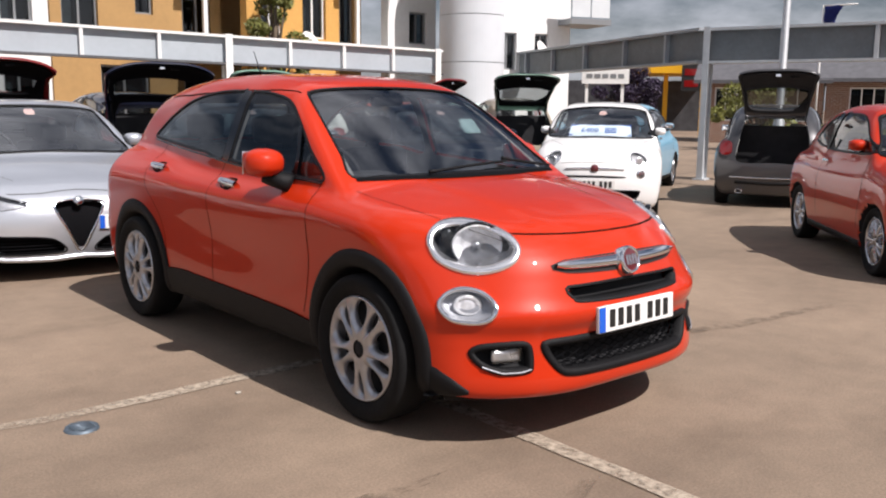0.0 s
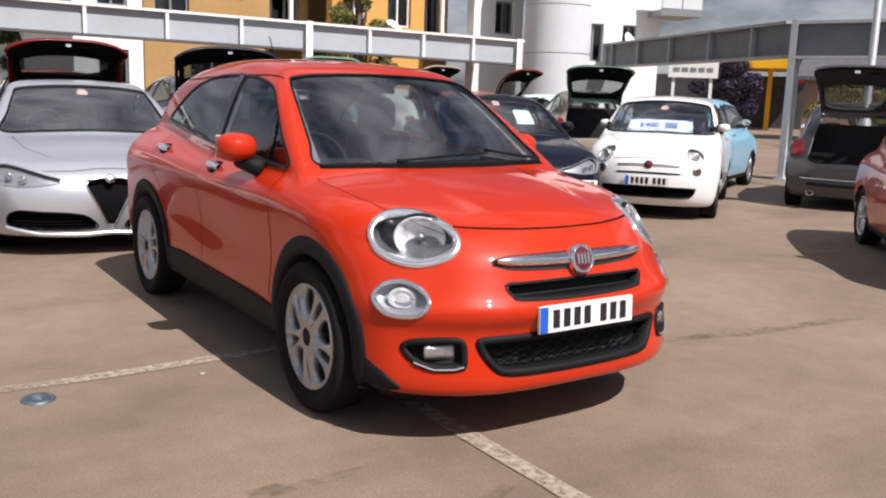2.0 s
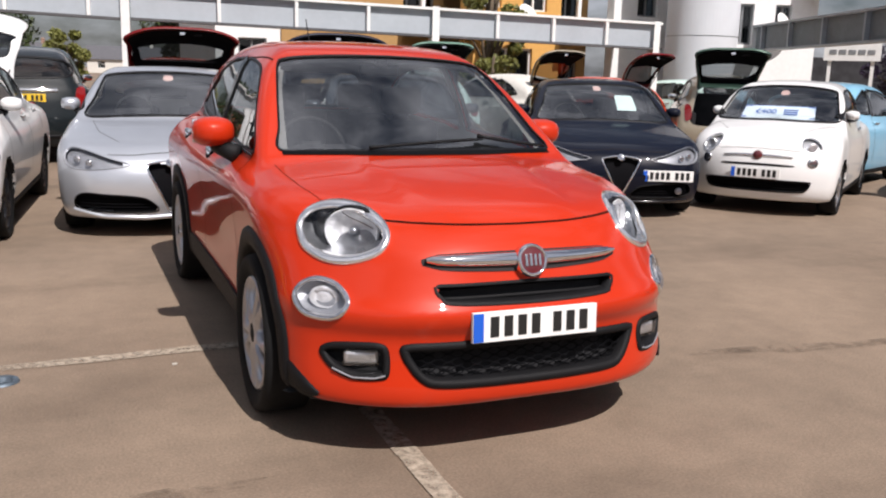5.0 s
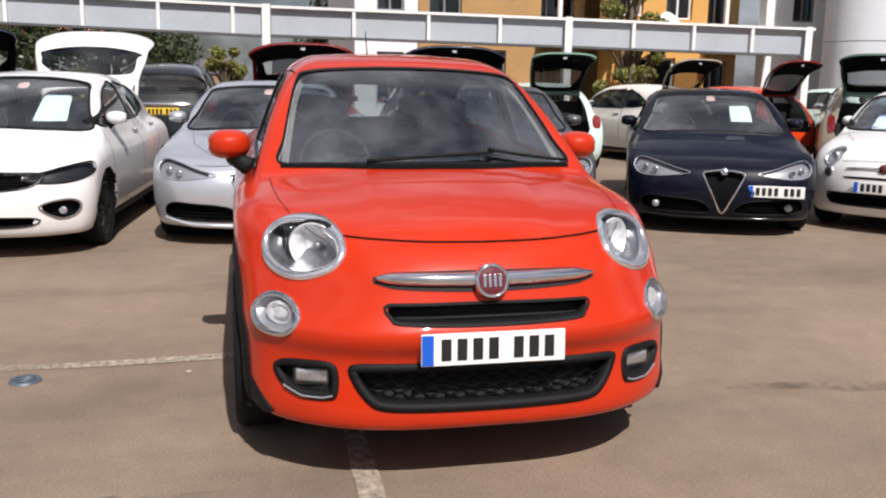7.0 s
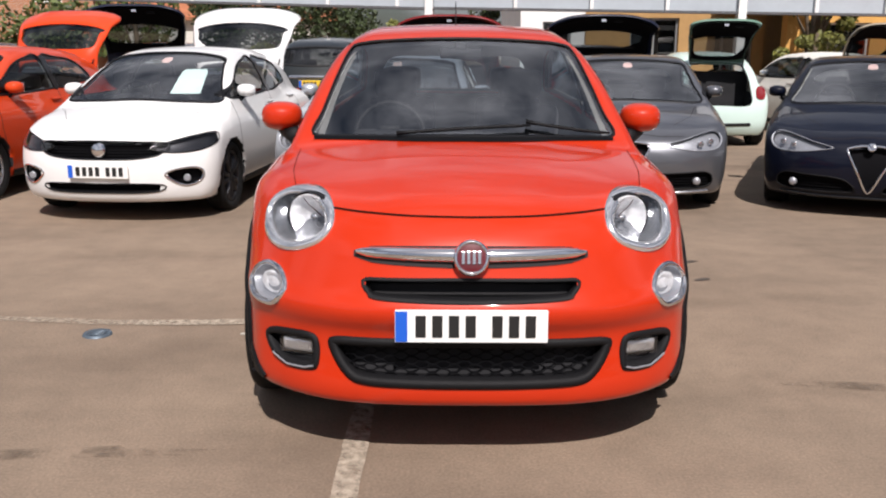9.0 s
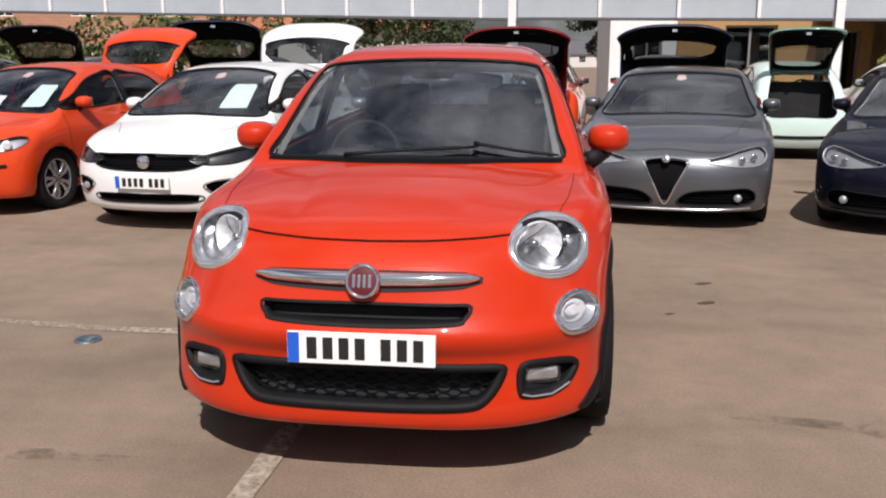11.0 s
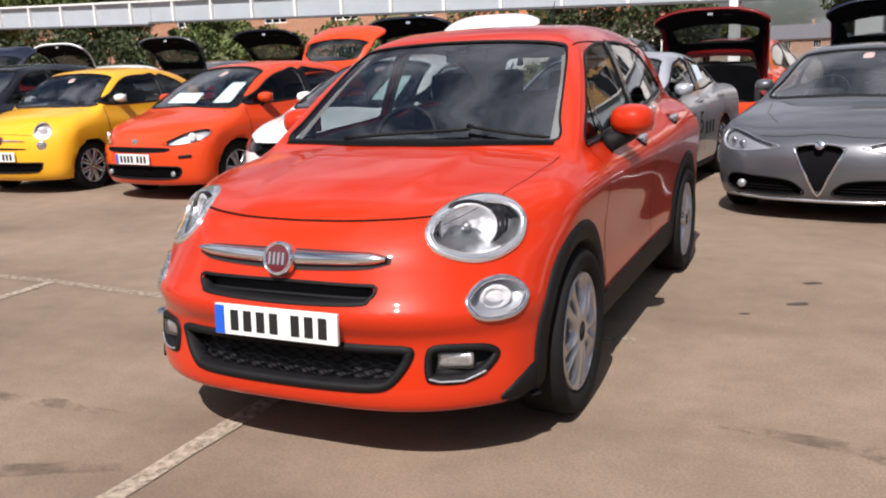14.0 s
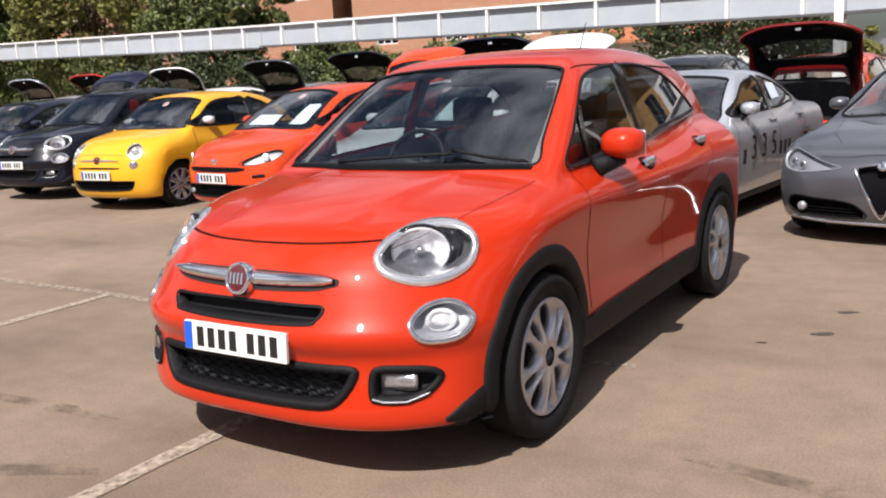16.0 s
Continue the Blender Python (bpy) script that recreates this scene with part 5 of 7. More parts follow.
def place(x, y, yaw, front=None, z=0.0):
    """The pose of a car whose nose (front: its y) is at (x, y), turned by yaw."""
    m = pose(x, y, z, 0, 0, yaw)
    return m @ Matrix.Translation((0, -front, 0)) if front is not None else m


def saloon(name, material, m, label, plate=True, skirt=False, dark=False):
    c = Car(name, SALOON, material, m, label, h=0.036)
    V = view(28)
    shield = closed([(0, 0.225), (-0.10, 0.40), (-0.200, 0.60), (-0.196, 0.632), (-0.10, 0.654), (0, 0.66), (0.10, 0.654), (0.196, 0.632), (0.200, 0.60), (0.10, 0.40)], 72)
    opening(c, shield, band=0.015, material=CHROME, name="shield_grille", mesh=False)
    P, N = c.lay([(0, 0.640)], FRONT)
    bm = bmesh.new()
    lathe(bm, [(0.01, 0.038), (-0.016, 0.038), (-0.021, 0.031), (-0.019, 0.0001)], 28, "y", Matrix.Translation(Vector(P[0])) @ Matrix.Rotation(radians(-25), 4, "X"))
    part("badge", bm, CHROME, c.root)
    intake = closed([(0.115, 0.235), (0.17, 0.335), (0.30, 0.372), (0.52, 0.385), (0.70, 0.390), (0.775, 0.335), (0.74, 0.245), (0.45, 0.222)], 64)
    opening(c, intake, mirror=True, band=0.012)
    if skirt:
        c.strip("chrome_lip", [(-0.78, 0.245), (-0.55, 0.195), (-0.2, 0.185), (0, 0.20), (0.2, 0.185), (0.55, 0.195), (0.78, 0.245)], FRONT, 0.03, c.material, 0.004, height=0.02)
    else:
        c.strip("chrome_lip", [(-0.74, 0.205), (-0.4, 0.190), (0, 0.186), (0.4, 0.190), (0.74, 0.205)], FRONT, 0.02, GLOSSBLACK if dark else SATIN, 0.004, height=0.012)
        ball(c, 0.63, 0.30, FRONT, 0.036, HOUSING, 0.02, name="fog_lamp")
    hl = closed([(-0.79, 0.626), (-0.66, 0.595), (-0.47, 0.575), (-0.28, 0.585), (-0.185, 0.640), (-0.170, 0.715), (-0.225, 0.745), (-0.40, 0.722), (-0.62, 0.670)], 64)
    lamp_patch(c, hl, V, HOUSING, 0.005, dark=HOUSING)
    for u, z in ((-0.32, 0.655), (-0.44, 0.635)):
        ball(c, u, z, V, 0.030, SATIN, 0.002)
    c.strip("bonnet_edge", [(-0.50, 0.70), (-0.28, 0.70), (-0.12, 0.715), (0, 0.72), (0.12, 0.715), (0.28, 0.70), (0.50, 0.70)], FRONT, 0.004, GAP, 0.0015)
    if plate:
        c.number_plate(0.49, 0.465, off=0.03)
    common(c, "saloon", (5, 0.72, DARKALLOY if dark else SATIN, "pair"), mirror=None, width=0.225)
    sticker(c, 1.33)
    return c


def city(name, material, m, label, gate=None, wide=0.50, plate=True, sale=False, mirror=None, wheel=None, cloth=None, lining=None, skin=None):
    c = Car(name, CITY, material, m, label, h=0.034)
    V = view(32)
    hl = closed([(-0.385 + 0.105 * math.cos(a), 0.765 + 0.098 * math.sin(a)) for a in np.linspace(0, 2 * math.pi, 24)[:-1]], 48)
    lamp_patch(c, hl, V, BRIGHT, 0.008)
    ball(c, -0.385, 0.765, V, 0.05, REFLECTOR, 0.004)
    ball(c, -0.40, 0.60, V, 0.058, SATIN, 0.012, name="position_lamp")
    c.strip("chrome_bar", [(-0.36, 0.655), (-0.2, 0.662), (0, 0.664), (0.2, 0.662), (0.36, 0.655)], FRONT, [0.012, 0.026, 0.03, 0.026, 0.012], CHROME, 0.004, height=0.014)
    ball(c, 0, 0.665, FRONT, 0.052, BADGE, 0.028, mirror=False, name="badge")
    opening(c, closed([(-0.36, 0.572), (0, 0.580), (0.36, 0.572), (0.34, 0.556), (0, 0.556), (-0.34, 0.556)], 60), band=0.005, mesh=False, name="upper_grille")
    opening(c, closed([(-0.56, 0.385), (-0.5, 0.405), (0, 0.41), (0.5, 0.405), (0.56, 0.385), (0.52, 0.30), (0.42, 0.275), (0, 0.27), (-0.42, 0.275), (-0.52, 0.30)], 80), band=0.016, name="lower_grille")
    if plate:
        c.number_plate(0, 0.475, off=0.02)
    c.strip("bonnet_edge", [(-0.44, 0.72), (-0.2, 0.735), (0, 0.738), (0.2, 0.735), (0.44, 0.72)], FRONT, 0.0045, GAP, 0.0015)
    common(c, "city", wheel or (5, 0.70, SATIN, "pair"), gate=gate, wide=wide, mirror=mirror, cloth=cloth, lining=lining, skin=skin)
    if sale:
        card(c, [(-0.43, 1.055), (0.41, 1.055), (0.39, 1.205), (-0.41, 1.205)], "£400", 0.12)
    sticker(c, 1.345)
    return c


def hatch(name, S, material, m, label, gate=None, face="punto", plate=True, h=0.04, **kw):
    l, w, hh = S.get("k", (1, 1, 1))
    c = Car(name, S, material, m, label, h=h)
    V = view(30)
    n = S["y0"]
    sh = (n + 2.03) * 0.5
    if face == "punto":
        hl = closed(np.array([(-0.63, 0.640), (-0.50, 0.702), (-0.35, 0.755), (-0.20, 0.782), (-0.115, 0.770), (-0.115, 0.728), (-0.20, 0.675), (-0.36, 0.638), (-0.52, 0.620)]) + np.array([sh, 0.0]), 60)
        lamp_patch(c, hl, V, SEAL, 0.004, dark=HOUSING)
        ball(c, -0.30 + sh, 0.705, V, 0.046, FLUTED, 0.004)
        opening(c, closed([(-0.46, 0.600), (0, 0.608), (0.46, 0.600), (0.43, 0.558), (0, 0.546), (-0.43, 0.558)], 60), band=0.008, mesh=False, name="upper_grille")
        opening(c, closed([(-0.60, 0.375), (-0.5, 0.405), (0, 0.41), (0.5, 0.405), (0.60, 0.375), (0.56, 0.28), (0.42, 0.255), (0, 0.25), (-0.42, 0.255), (-0.56, 0.28)], 80), band=0.016, name="lower_grille")
        ball(c, 0.50, 0.315, FRONT, 0.030, HOUSING, 0.006, name="fog_lamp")
        c.strip("bumper_strip", [(0.58, 0.50), (0.70, 0.51)], FRONT, 0.035, PLASTIC, 0.004, mirror=True, height=0.01)
        ball(c, 0, 0.66, FRONT, 0.040, CHROME, 0.02, mirror=False, name="badge")
        if plate:
            c.number_plate(0, 0.478, off=0.022)
    elif face == "tipo":
        hl = closed(np.array([(-0.68, 0.655), (-0.50, 0.702), (-0.30, 0.742), (-0.13, 0.762), (-0.075, 0.738), (-0.10, 0.672), (-0.25, 0.620), (-0.42, 0.602), (-0.60, 0.612)]), 60)
        lamp_patch(c, hl, V, GLOSSBLACK, 0.008, dark=DARKALLOY)
        opening(c, closed([(-0.56, 0.685), (-0.3, 0.70), (0, 0.705), (0.3, 0.70), (0.56, 0.685), (0.50, 0.59), (0.3, 0.555), (0, 0.548), (-0.3, 0.555), (-0.50, 0.59)], 80), band=0.012, material=GLOSSBLACK, name="upper_grille", pitch=0.024)
        ball(c, 0, 0.628, FRONT, 0.062, CHROME, 0.03, mirror=False, name="badge")
        opening(c, closed([(-0.50, 0.345), (0, 0.355), (0.50, 0.345), (0.46, 0.275), (0, 0.265), (-0.46, 0.275)], 70), band=0.012, name="lower_grille")
        fl = closed(np.array([(0.53, 0.41), (0.58, 0.465), (0.74, 0.485), (0.81, 0.44), (0.78, 0.35), (0.66, 0.32)]) * np.array([1, 1]), 44)
        opening(c, fl, mirror=True, band=0.014, material=CHROME, mesh=False, name="fog_surround")
        ball(c, 0.69, 0.39, FRONT, 0.030, HOUSING, 0.0, name="fog_lamp")
        if plate:
            c.number_plate(0, 0.455, off=0.022)
    common(c, "hatch", kw.pop("wheel", (5, 0.70, SATIN, "pair")), gate=gate, **kw)
    sticker(c, 1.37 * hh)
    return c


# ---- the front row, seen from ahead ----
silver = saloon("silver_saloon", SILVER, place(-0.77, 2.72, -6, SALOON["y0"]), "silver saloon with shield grille and raised sales lettering", plate=False, skirt=True)
silver.number_plate(0.40, 0.465, off=0.03)
for k, (y, g) in enumerate(((-0.42, "3"), (-0.12, "3"), (0.18, "5"))):
    P, _ = silver.lay([(y, 0.66), (y + 0.05, 0.66)], LEFT, 0.003)
    cu = bpy.data.curves.new("price_digit", "FONT")
    cu.body, cu.size, cu.align_x, cu.align_y, cu.extrude = g, 0.34, "CENTER", "CENTER", 0.001
    tmp = new("price_digit", cu)
    me = bpy.data.meshes.new_from_object(tmp.evaluated_get(bpy.context.evaluated_depsgraph_get()))
    bpy.data.objects.remove(tmp)
    o = finish("price_digit", me, INK, silver.root, smooth=False)
    o.matrix_basis = Matrix.Translation(P[0] + np.array([0.004, 0, 0])) @ Matrix(((0, 0, 1, 0), (1, 0, 0, 0), (0, 1, 0, 0), (0, 0, 0, 1)))
for k, y in enumerate((-0.66, 0.42, 0.56, 0.70)):
    silver.strip("lettering_bar", [(y - 0.04, 0.60), (y + 0.04, 0.60)], LEFT, 0.14, INK, 0.003)
silver.patch("window_card", closed([(0.50, 1.10), (0.80, 1.11), (0.78, 1.26), (0.50, 1.27)], 24, True), LEFT, CARD, 0.008, 0)
silver.build()
greys = saloon("grey_saloon", GREY, place(1.625, 3.04, -10.5, SALOON["y0"]), "dark grey metallic saloon with chrome shield grille", plate=False)
greys.build()
blacks = saloon("black_saloon", NIGHT, place(3.70, 2.72, -24, SALOON["y0"]), "glossy black saloon with chrome shield grille and paper sheet", dark=True)
blacks.patch("paper_sheet", closed([(0.20, 1.10), (0.44, 1.10), (0.42, 1.27), (0.20, 1.27)], 24, True), FRONT, PAPER, -0.03, 0)
blacks.build()
tipo = hatch("white_hatchback", FAMILY, WHITE, place(-2.97, 2.36, -5, FAMILY["y0"]), "white family hatchback with black grille and raised tailgate", gate=100, face="tipo", wheel=(5, 0.72, DARKALLOY, "pair"), h=0.034)
tipo.patch("paper_sheet", closed([(0.22, 1.08), (0.50, 1.08), (0.46, 1.30), (0.22, 1.30)], 24, True), FRONT, PAPER, -0.03, 0)
tipo.build()
punto = hatch("orange_hatchback", HATCH, PUNTO, place(-5.36, 2.83, -6, HATCH["y0"]), "bright orange hatchback with sale card and raised tailgate", gate=100, wheel=(5, 0.68, SATIN, "pair"), h=0.034)
card(punto, [(-0.52, 1.06), (0.02, 1.06), (0.0, 1.17), (-0.48, 1.17)], blue=False)
punto.patch("paper_sheet", closed([(0.28, 1.06), (0.52, 1.06), (0.48, 1.28), (0.28, 1.28)], 24, True), FRONT, PAPER, -0.03, 0)
punto.build()
yellow = city("yellow_city_car", YELLOW, place(-7.50, 2.85, 3.2, CITY["y0"]), "yellow rounded city car with white door mirrors", mirror=WHITE, wheel=(8, 0.70, SATIN, "steel"))
yellow.build()
white5 = city("white_city_car", WHITE, place(5.38, 2.62, -54, CITY["y0"]), "white rounded city car with a blue sale card", sale=True)
white5.build()
crossover("black_crossover", BLACK, place(-10.1, 3.3, 4, HERO["y0"]), "black crossover with dark alloy wheels in the front row", 0.034, GAP, (7, 0.74, DARKALLOY, "star"))
black_y = hatch("black_estate", FAMILY, NAVY, place(-12.9, 3.7, 6, FAMILY["y0"]), "dark hatchback at the end of the row", face="punto", gate=100, h=0.05)
black_y.build()
# the orange city car that faces away, and the grey one with its boot open
orange5 = city("orange_city_car", ORANGE, place(5.93, -0.98, -47), "orange-red rounded city car parked at an angle beside the bays", plate=False)
orange5.build()
lime5 = city("lime_city_car", LIME, place(16.3, 3.9, -60), "yellow-green city car parked beyond the dark grey one", plate=False)
lime5.build()
grey5 = city("grey_city_car", CHARCOAL, place(10.20, 2.95, 119), "dark grey city car with its boot wide open", gate=102, cloth=CREAM, plate=False)
grey5.strip("bumper_chrome", [(-0.58, 0.435), (0, 0.43), (0.58, 0.435)], REAR, 0.018, CHROME, 0.003, height=0.008)
bm = bmesh.new()
lathe(bm, [(1.60, 0.030), (1.79, 0.034), (1.79, 0.029), (1.66, 0.026)], 20, "y", Matrix.Translation((0.44, 0, 0.235)) @ Matrix.Diagonal((1.5, 1, 1, 1)))
part("exhaust", bm, CHROME, grey5.root)
grey5.build()

# ---- the second row, tails towards the first ----
# red, mint, cream and orange-red gates: shade painted in by a darkened skin
red_b = hatch("red_hatchback", TALL, PUNTO, place(0.20, 10.70, 176), "red hatchback with its tailgate raised and boot empty", gate=93, wide=0.68, skin=PUNTO_SHADE, face="punto", lining=MESHBLACK)
red_b.build()
navy_b = hatch("navy_hatchback", TALL, NAVY, place(2.50, 10.60, 175), "dark navy hatchback with its tailgate raised", gate=94, wide=0.69, face="punto", lining=MESHBLACK)
navy_b.build()
mint_b = city("mint_city_car", MINT, place(4.42, 10.70, 176), "pale mint city car with its tailgate raised", gate=102, lining=MESHBLACK, skin=MINT_SHADE, cloth=CREAM)
mint_b.build()
cream_b = city("cream_city_car", CREAM, place(7.0, 12.0, 194), "cream city car with its tailgate raised", gate=102, skin=CREAM_SHADE, lining=MESHBLACK)
cream_b.build()
orange_b = city("orange_red_city_car", PUNTO, place(8.86, 11.6, 194), "orange-red city car with its shade-darkened tailgate raised", gate=102, skin=PUNTO_SHADE, lining=MESHBLACK)
orange_b.build()
mint_c = city("pale_mint_city_car", MINT, place(12.45, 13.2, 190), "pale mint city car parked at an angle")
mint_c.build()
beige_b = hatch("beige_hatchback", SMALLVAN, BEIGE, place(10.17, 9.04, 146), "beige small hatchback with its tailgate raised", gate=102, face="punto", skin=GREEN, lining=MESHBLACK)
beige_b.build()
blue5 = city("pale_blue_city_car", BLUE, place(9.30, 5.35, 116), "pale blue rounded city car parked behind the white one")
blue5.build()
offroad = hatch("dark_off_roader", OFFROAD, DARKX, place(-2.05, 11.2, 180), "dark closed off-roader with chrome strip and yellow plate", face="punto", h=0.05)
offroad.strip("chrome_strip", [(-0.42, 1.055), (0.42, 1.055)], REAR, 0.05, CHROME, 0.01, height=0.01)
offroad.build()
for x, y, mt, lab in ((-4.67, 10.4, NAVY, "dark hatchback with its tailgate raised"), (-8.4, 11.8, BLACK, "black hatchback with its tailgate raised"), (-11.3, 12.4, GREY, "dark grey hatchback with its tailgate raised"), (-14.6, 12.6, WHITE, "white hatchback with its tailgate raised"), (-18.0, 12.8, RED, "dark red hatchback with its tailgate raised"), (-20.9, 12.9, SILVER, "silver hatchback with its tailgate raised")):
    q = hatch("parked_hatchback", TALL, mt, place(x, y, 184), lab, gate=102, face="punto", lining=MESHBLACK, h=0.05)
    q.build()


# ---- ground and its markings ----
def asphalt():
    m = mat("asphalt", (0.222, 0.164, 0.117), 0.86, vary=0.20, scale=90, vary2=0.20, scale2=0.5, bump=0.22, bscale=240)
    nt = m.node_tree
    b = nt.nodes["Principled BSDF"]
    src = b.inputs["Base Color"].links[0].from_socket
    co = nt.nodes.new("ShaderNodeTexCoord")
    # pale aggregate, and dark oily streaks
    vo = nt.nodes.new("ShaderNodeTexVoronoi")
    vo.inputs["Scale"].default_value = 120
    nt.links.new(co.outputs["Object"], vo.inputs["Vector"])
    r = nt.nodes.new("ShaderNodeValToRGB")
    r.color_ramp.elements[0].position, r.color_ramp.elements[0].color = 0.0, (1.35, 1.33, 1.30, 1)
    r.color_ramp.elements[1].position, r.color_ramp.elements[1].color = 0.35, (1, 1, 1, 1)
    nt.links.new(vo.outputs["Distance"], r.inputs["Fac"])
    mx = nt.nodes.new("ShaderNodeMixRGB")
    mx.blend_type = "MULTIPLY"
    mx.inputs["Fac"].default_value = 0.4
    # patches a hand's width across, trodden dirt
    n3 = nt.nodes.new("ShaderNodeTexNoise")
    n3.inputs["Scale"].default_value = 4.5
    n3.inputs["Detail"].default_value = 9
    n3.inputs["Roughness"].default_value = 0.68
    nt.links.new(co.outputs["Object"], n3.inputs["Vector"])
    r3 = nt.nodes.new("ShaderNodeMapRange")
    r3.inputs["From Min"].default_value, r3.inputs["From Max"].default_value = 0.3, 0.7
    r3.inputs["To Min"].default_value, r3.inputs["To Max"].default_value = 0.86, 1.12
    nt.links.new(n3.outputs["Fac"], r3.inputs["Value"])
    mx3 = nt.nodes.new("ShaderNodeMixRGB")
    mx3.blend_type = "MULTIPLY"
    mx3.inputs["Fac"].default_value = 1
    nt.links.new(src, mx3.inputs["Color1"])
    nt.links.new(r3.outputs["Result"], mx3.inputs["Color2"])
    src = mx3.outputs["Color"]
    nt.links.new(src, mx.inputs["Color1"])
    nt.links.new(r.outputs["Color"], mx.inputs["Color2"])
    mp = nt.nodes.new("ShaderNodeMapping")
    mp.inputs["Scale"].default_value = (0.35, 1.2, 1)
    mp.inputs["Rotation"].default_value = (0, 0, radians(12))
    nt.links.new(co.outputs["Object"], mp.inputs["Vector"])
    n = nt.nodes.new("ShaderNodeTexNoise")
    n.inputs["Scale"].default_value = 1.1
    n.inputs["Detail"].default_value = 9
    nt.links.new(mp.outputs["Vector"], n.inputs["Vector"])
    r2 = nt.nodes.new("ShaderNodeValToRGB")
    r2.color_ramp.elements[0].position, r2.color_ramp.elements[0].color = 0.30, (0.70, 0.69, 0.68, 1)
    r2.color_ramp.elements[1].position, r2.color_ramp.elements[1].color = 0.46, (1, 1, 1, 1)
    nt.links.new(n.outputs["Fac"], r2.inputs["Fac"])
    mx2 = nt.nodes.new("ShaderNodeMixRGB")
    mx2.blend_type = "MULTIPLY"
    mx2.inputs["Fac"].default_value = 0.8
    nt.links.new(mx.outputs["Color"], mx2.inputs["Color1"])
    nt.links.new(r2.outputs["Color"], mx2.inputs["Color2"])
    nt.links.new(mx2.outputs["Color"], b.inputs["Base Color"])
    return m


ASPHALT = asphalt()
bm = bmesh.new()
bmesh.ops.create_grid(bm, x_segments=2, y_segments=2, size=600)
tagged(part("ground", bm, ASPHALT, smooth=False), "worn sunlit brown-grey tarmac car park", "ground", kind="structure")


def worn(name, color, keep=0.5, scale=14.0):
    """Old road paint, broken where it has worn through to the tarmac."""
    m = mat(name, color, 0.8, vary=0.15, scale=30, bump=0.4, bscale=160)
    nt = m.node_tree
    b = nt.nodes["Principled BSDF"]
    co = nt.nodes.new("ShaderNodeTexCoord")
    n = nt.nodes.new("ShaderNodeTexNoise")
    n.inputs["Scale"].default_value = scale
    n.inputs["Detail"].default_value = 8
    n.inputs["Roughness"].default_value = 0.7
    nt.links.new(co.outputs["Object"], n.inputs["Vector"])
    r = nt.nodes.new("ShaderNodeMapRange")
    r.inputs["From Min"].default_value, r.inputs["From Max"].default_value = keep - 0.16, keep + 0.22
    nt.links.new(n.outputs["Fac"], r.inputs["Value"])
    nt.links.new(r.outputs["Result"], b.inputs["Alpha"])
    return m


LINE = worn("worn_line_paint", (0.40, 0.335, 0.26), 0.38, 26)
FAINT = worn("faint_line_paint", (0.37, 0.305, 0.235), 0.45, 26)
OIL = worn("oil_stain", (0.125, 0.095, 0.070), 0.60, 5.0)


def flat_strip(name, path, width, material, z=0.004, jitter=0.006):
    p = [Vector((a, b, 0)) for a, b in path]
    V, F = [], []
    n = 0
    for a, b in zip(p, p[1:]):
        k = max(2, int((b - a).length / 0.12))
        t = (b - a).normalized()
        s = Vector((-t.y, t.x, 0))
        for i in range(k + 1):
            c = a + (b - a) * i / k
            for q in (-1, 1):
                d = c + s * q * (width / 2 + random.uniform(-jitter, jitter))
                V.append((d.x, d.y, z))
            if i:
                F.append((n - 2, n - 1, n + 1, n))
            n += 2
    return soup(name, V, F, material, smooth=False)


for i, (path, w, mt) in enumerate((
        ([(-5.6, -0.27), (-3.2, -0.27), (-1.9, -0.40), (0.9, -0.34)], 0.085, FAINT),
        ([(-1.75, -0.41), (-0.9, -0.37), (-0.3, -0.36)], 0.095, LINE),
        ([(-3.23, -0.30), (-3.20, -1.5), (-3.18, -2.6)], 0.085, LINE),
        ([(-0.42, -1.2), (-0.42, -1.95), (-0.43, -3.4)], 0.095, LINE),
        ([(4.6, 6.9), (6.6, 6.3)], 0.09, LINE))):
    tagged(flat_strip("bay_line", path, w, mt, 0.004 + 0.001 * i), "worn pale painted bay line on tarmac", "road marking", "bay lines", kind="structure")


def blot(x, y, rx, ry, rot, material, label="dark oil stain on the tarmac", z=0.0035):
    bm = bmesh.new()
    c = bm.verts.new((x, y, z))
    ring = []
    for i in range(20):
        a = 2 * math.pi * i / 20
        k = 1 + random.uniform(-0.25, 0.25)
        u, v = rx * k * math.cos(a), ry * k * math.sin(a)
        ca, sa = math.cos(radians(rot)), math.sin(radians(rot))
        ring.append(bm.verts.new((x + u * ca - v * sa, y + u * sa + v * ca, z)))
    for i in range(20):
        bm.faces.new((c, ring[i], ring[(i + 1) % 20]))
    return tagged(part("ground_stain", bm, material, smooth=False), label, "stain", kind="structure")


DARKSPOT = mat("dark_spot", (0.07, 0.055, 0.045), 0.7, vary=0.2, scale=30)
for k, (x, y, rx, ry, rot) in enumerate(((1.674, 1.082, 0.06, 0.025, 20), (1.617, 0.583, 0.07, 0.03, 30), (1.36, 0.30, 0.03, 0.012, 20))):
    blot(x, y, rx, ry, rot, DARKSPOT, z=0.0035 + 0.0002 * k)
blot(-2.1, -2.05, 1.1, 0.055, 4, OIL, z=0.0056)
blot(-1.2, -2.65, 0.9, 0.06, 24, OIL, z=0.0058)
blot(2.3, -1.4, 0.8, 0.07, -8, OIL, z=0.0060)
blot(5.6, 3.9, 0.5, 0.10, 10, OIL, z=0.0062)
STEELTOP = mat("iron_cover", (0.10, 0.13, 0.16), 0.5, 0.4, vary=0.2, scale=30)
bm = bmesh.new()
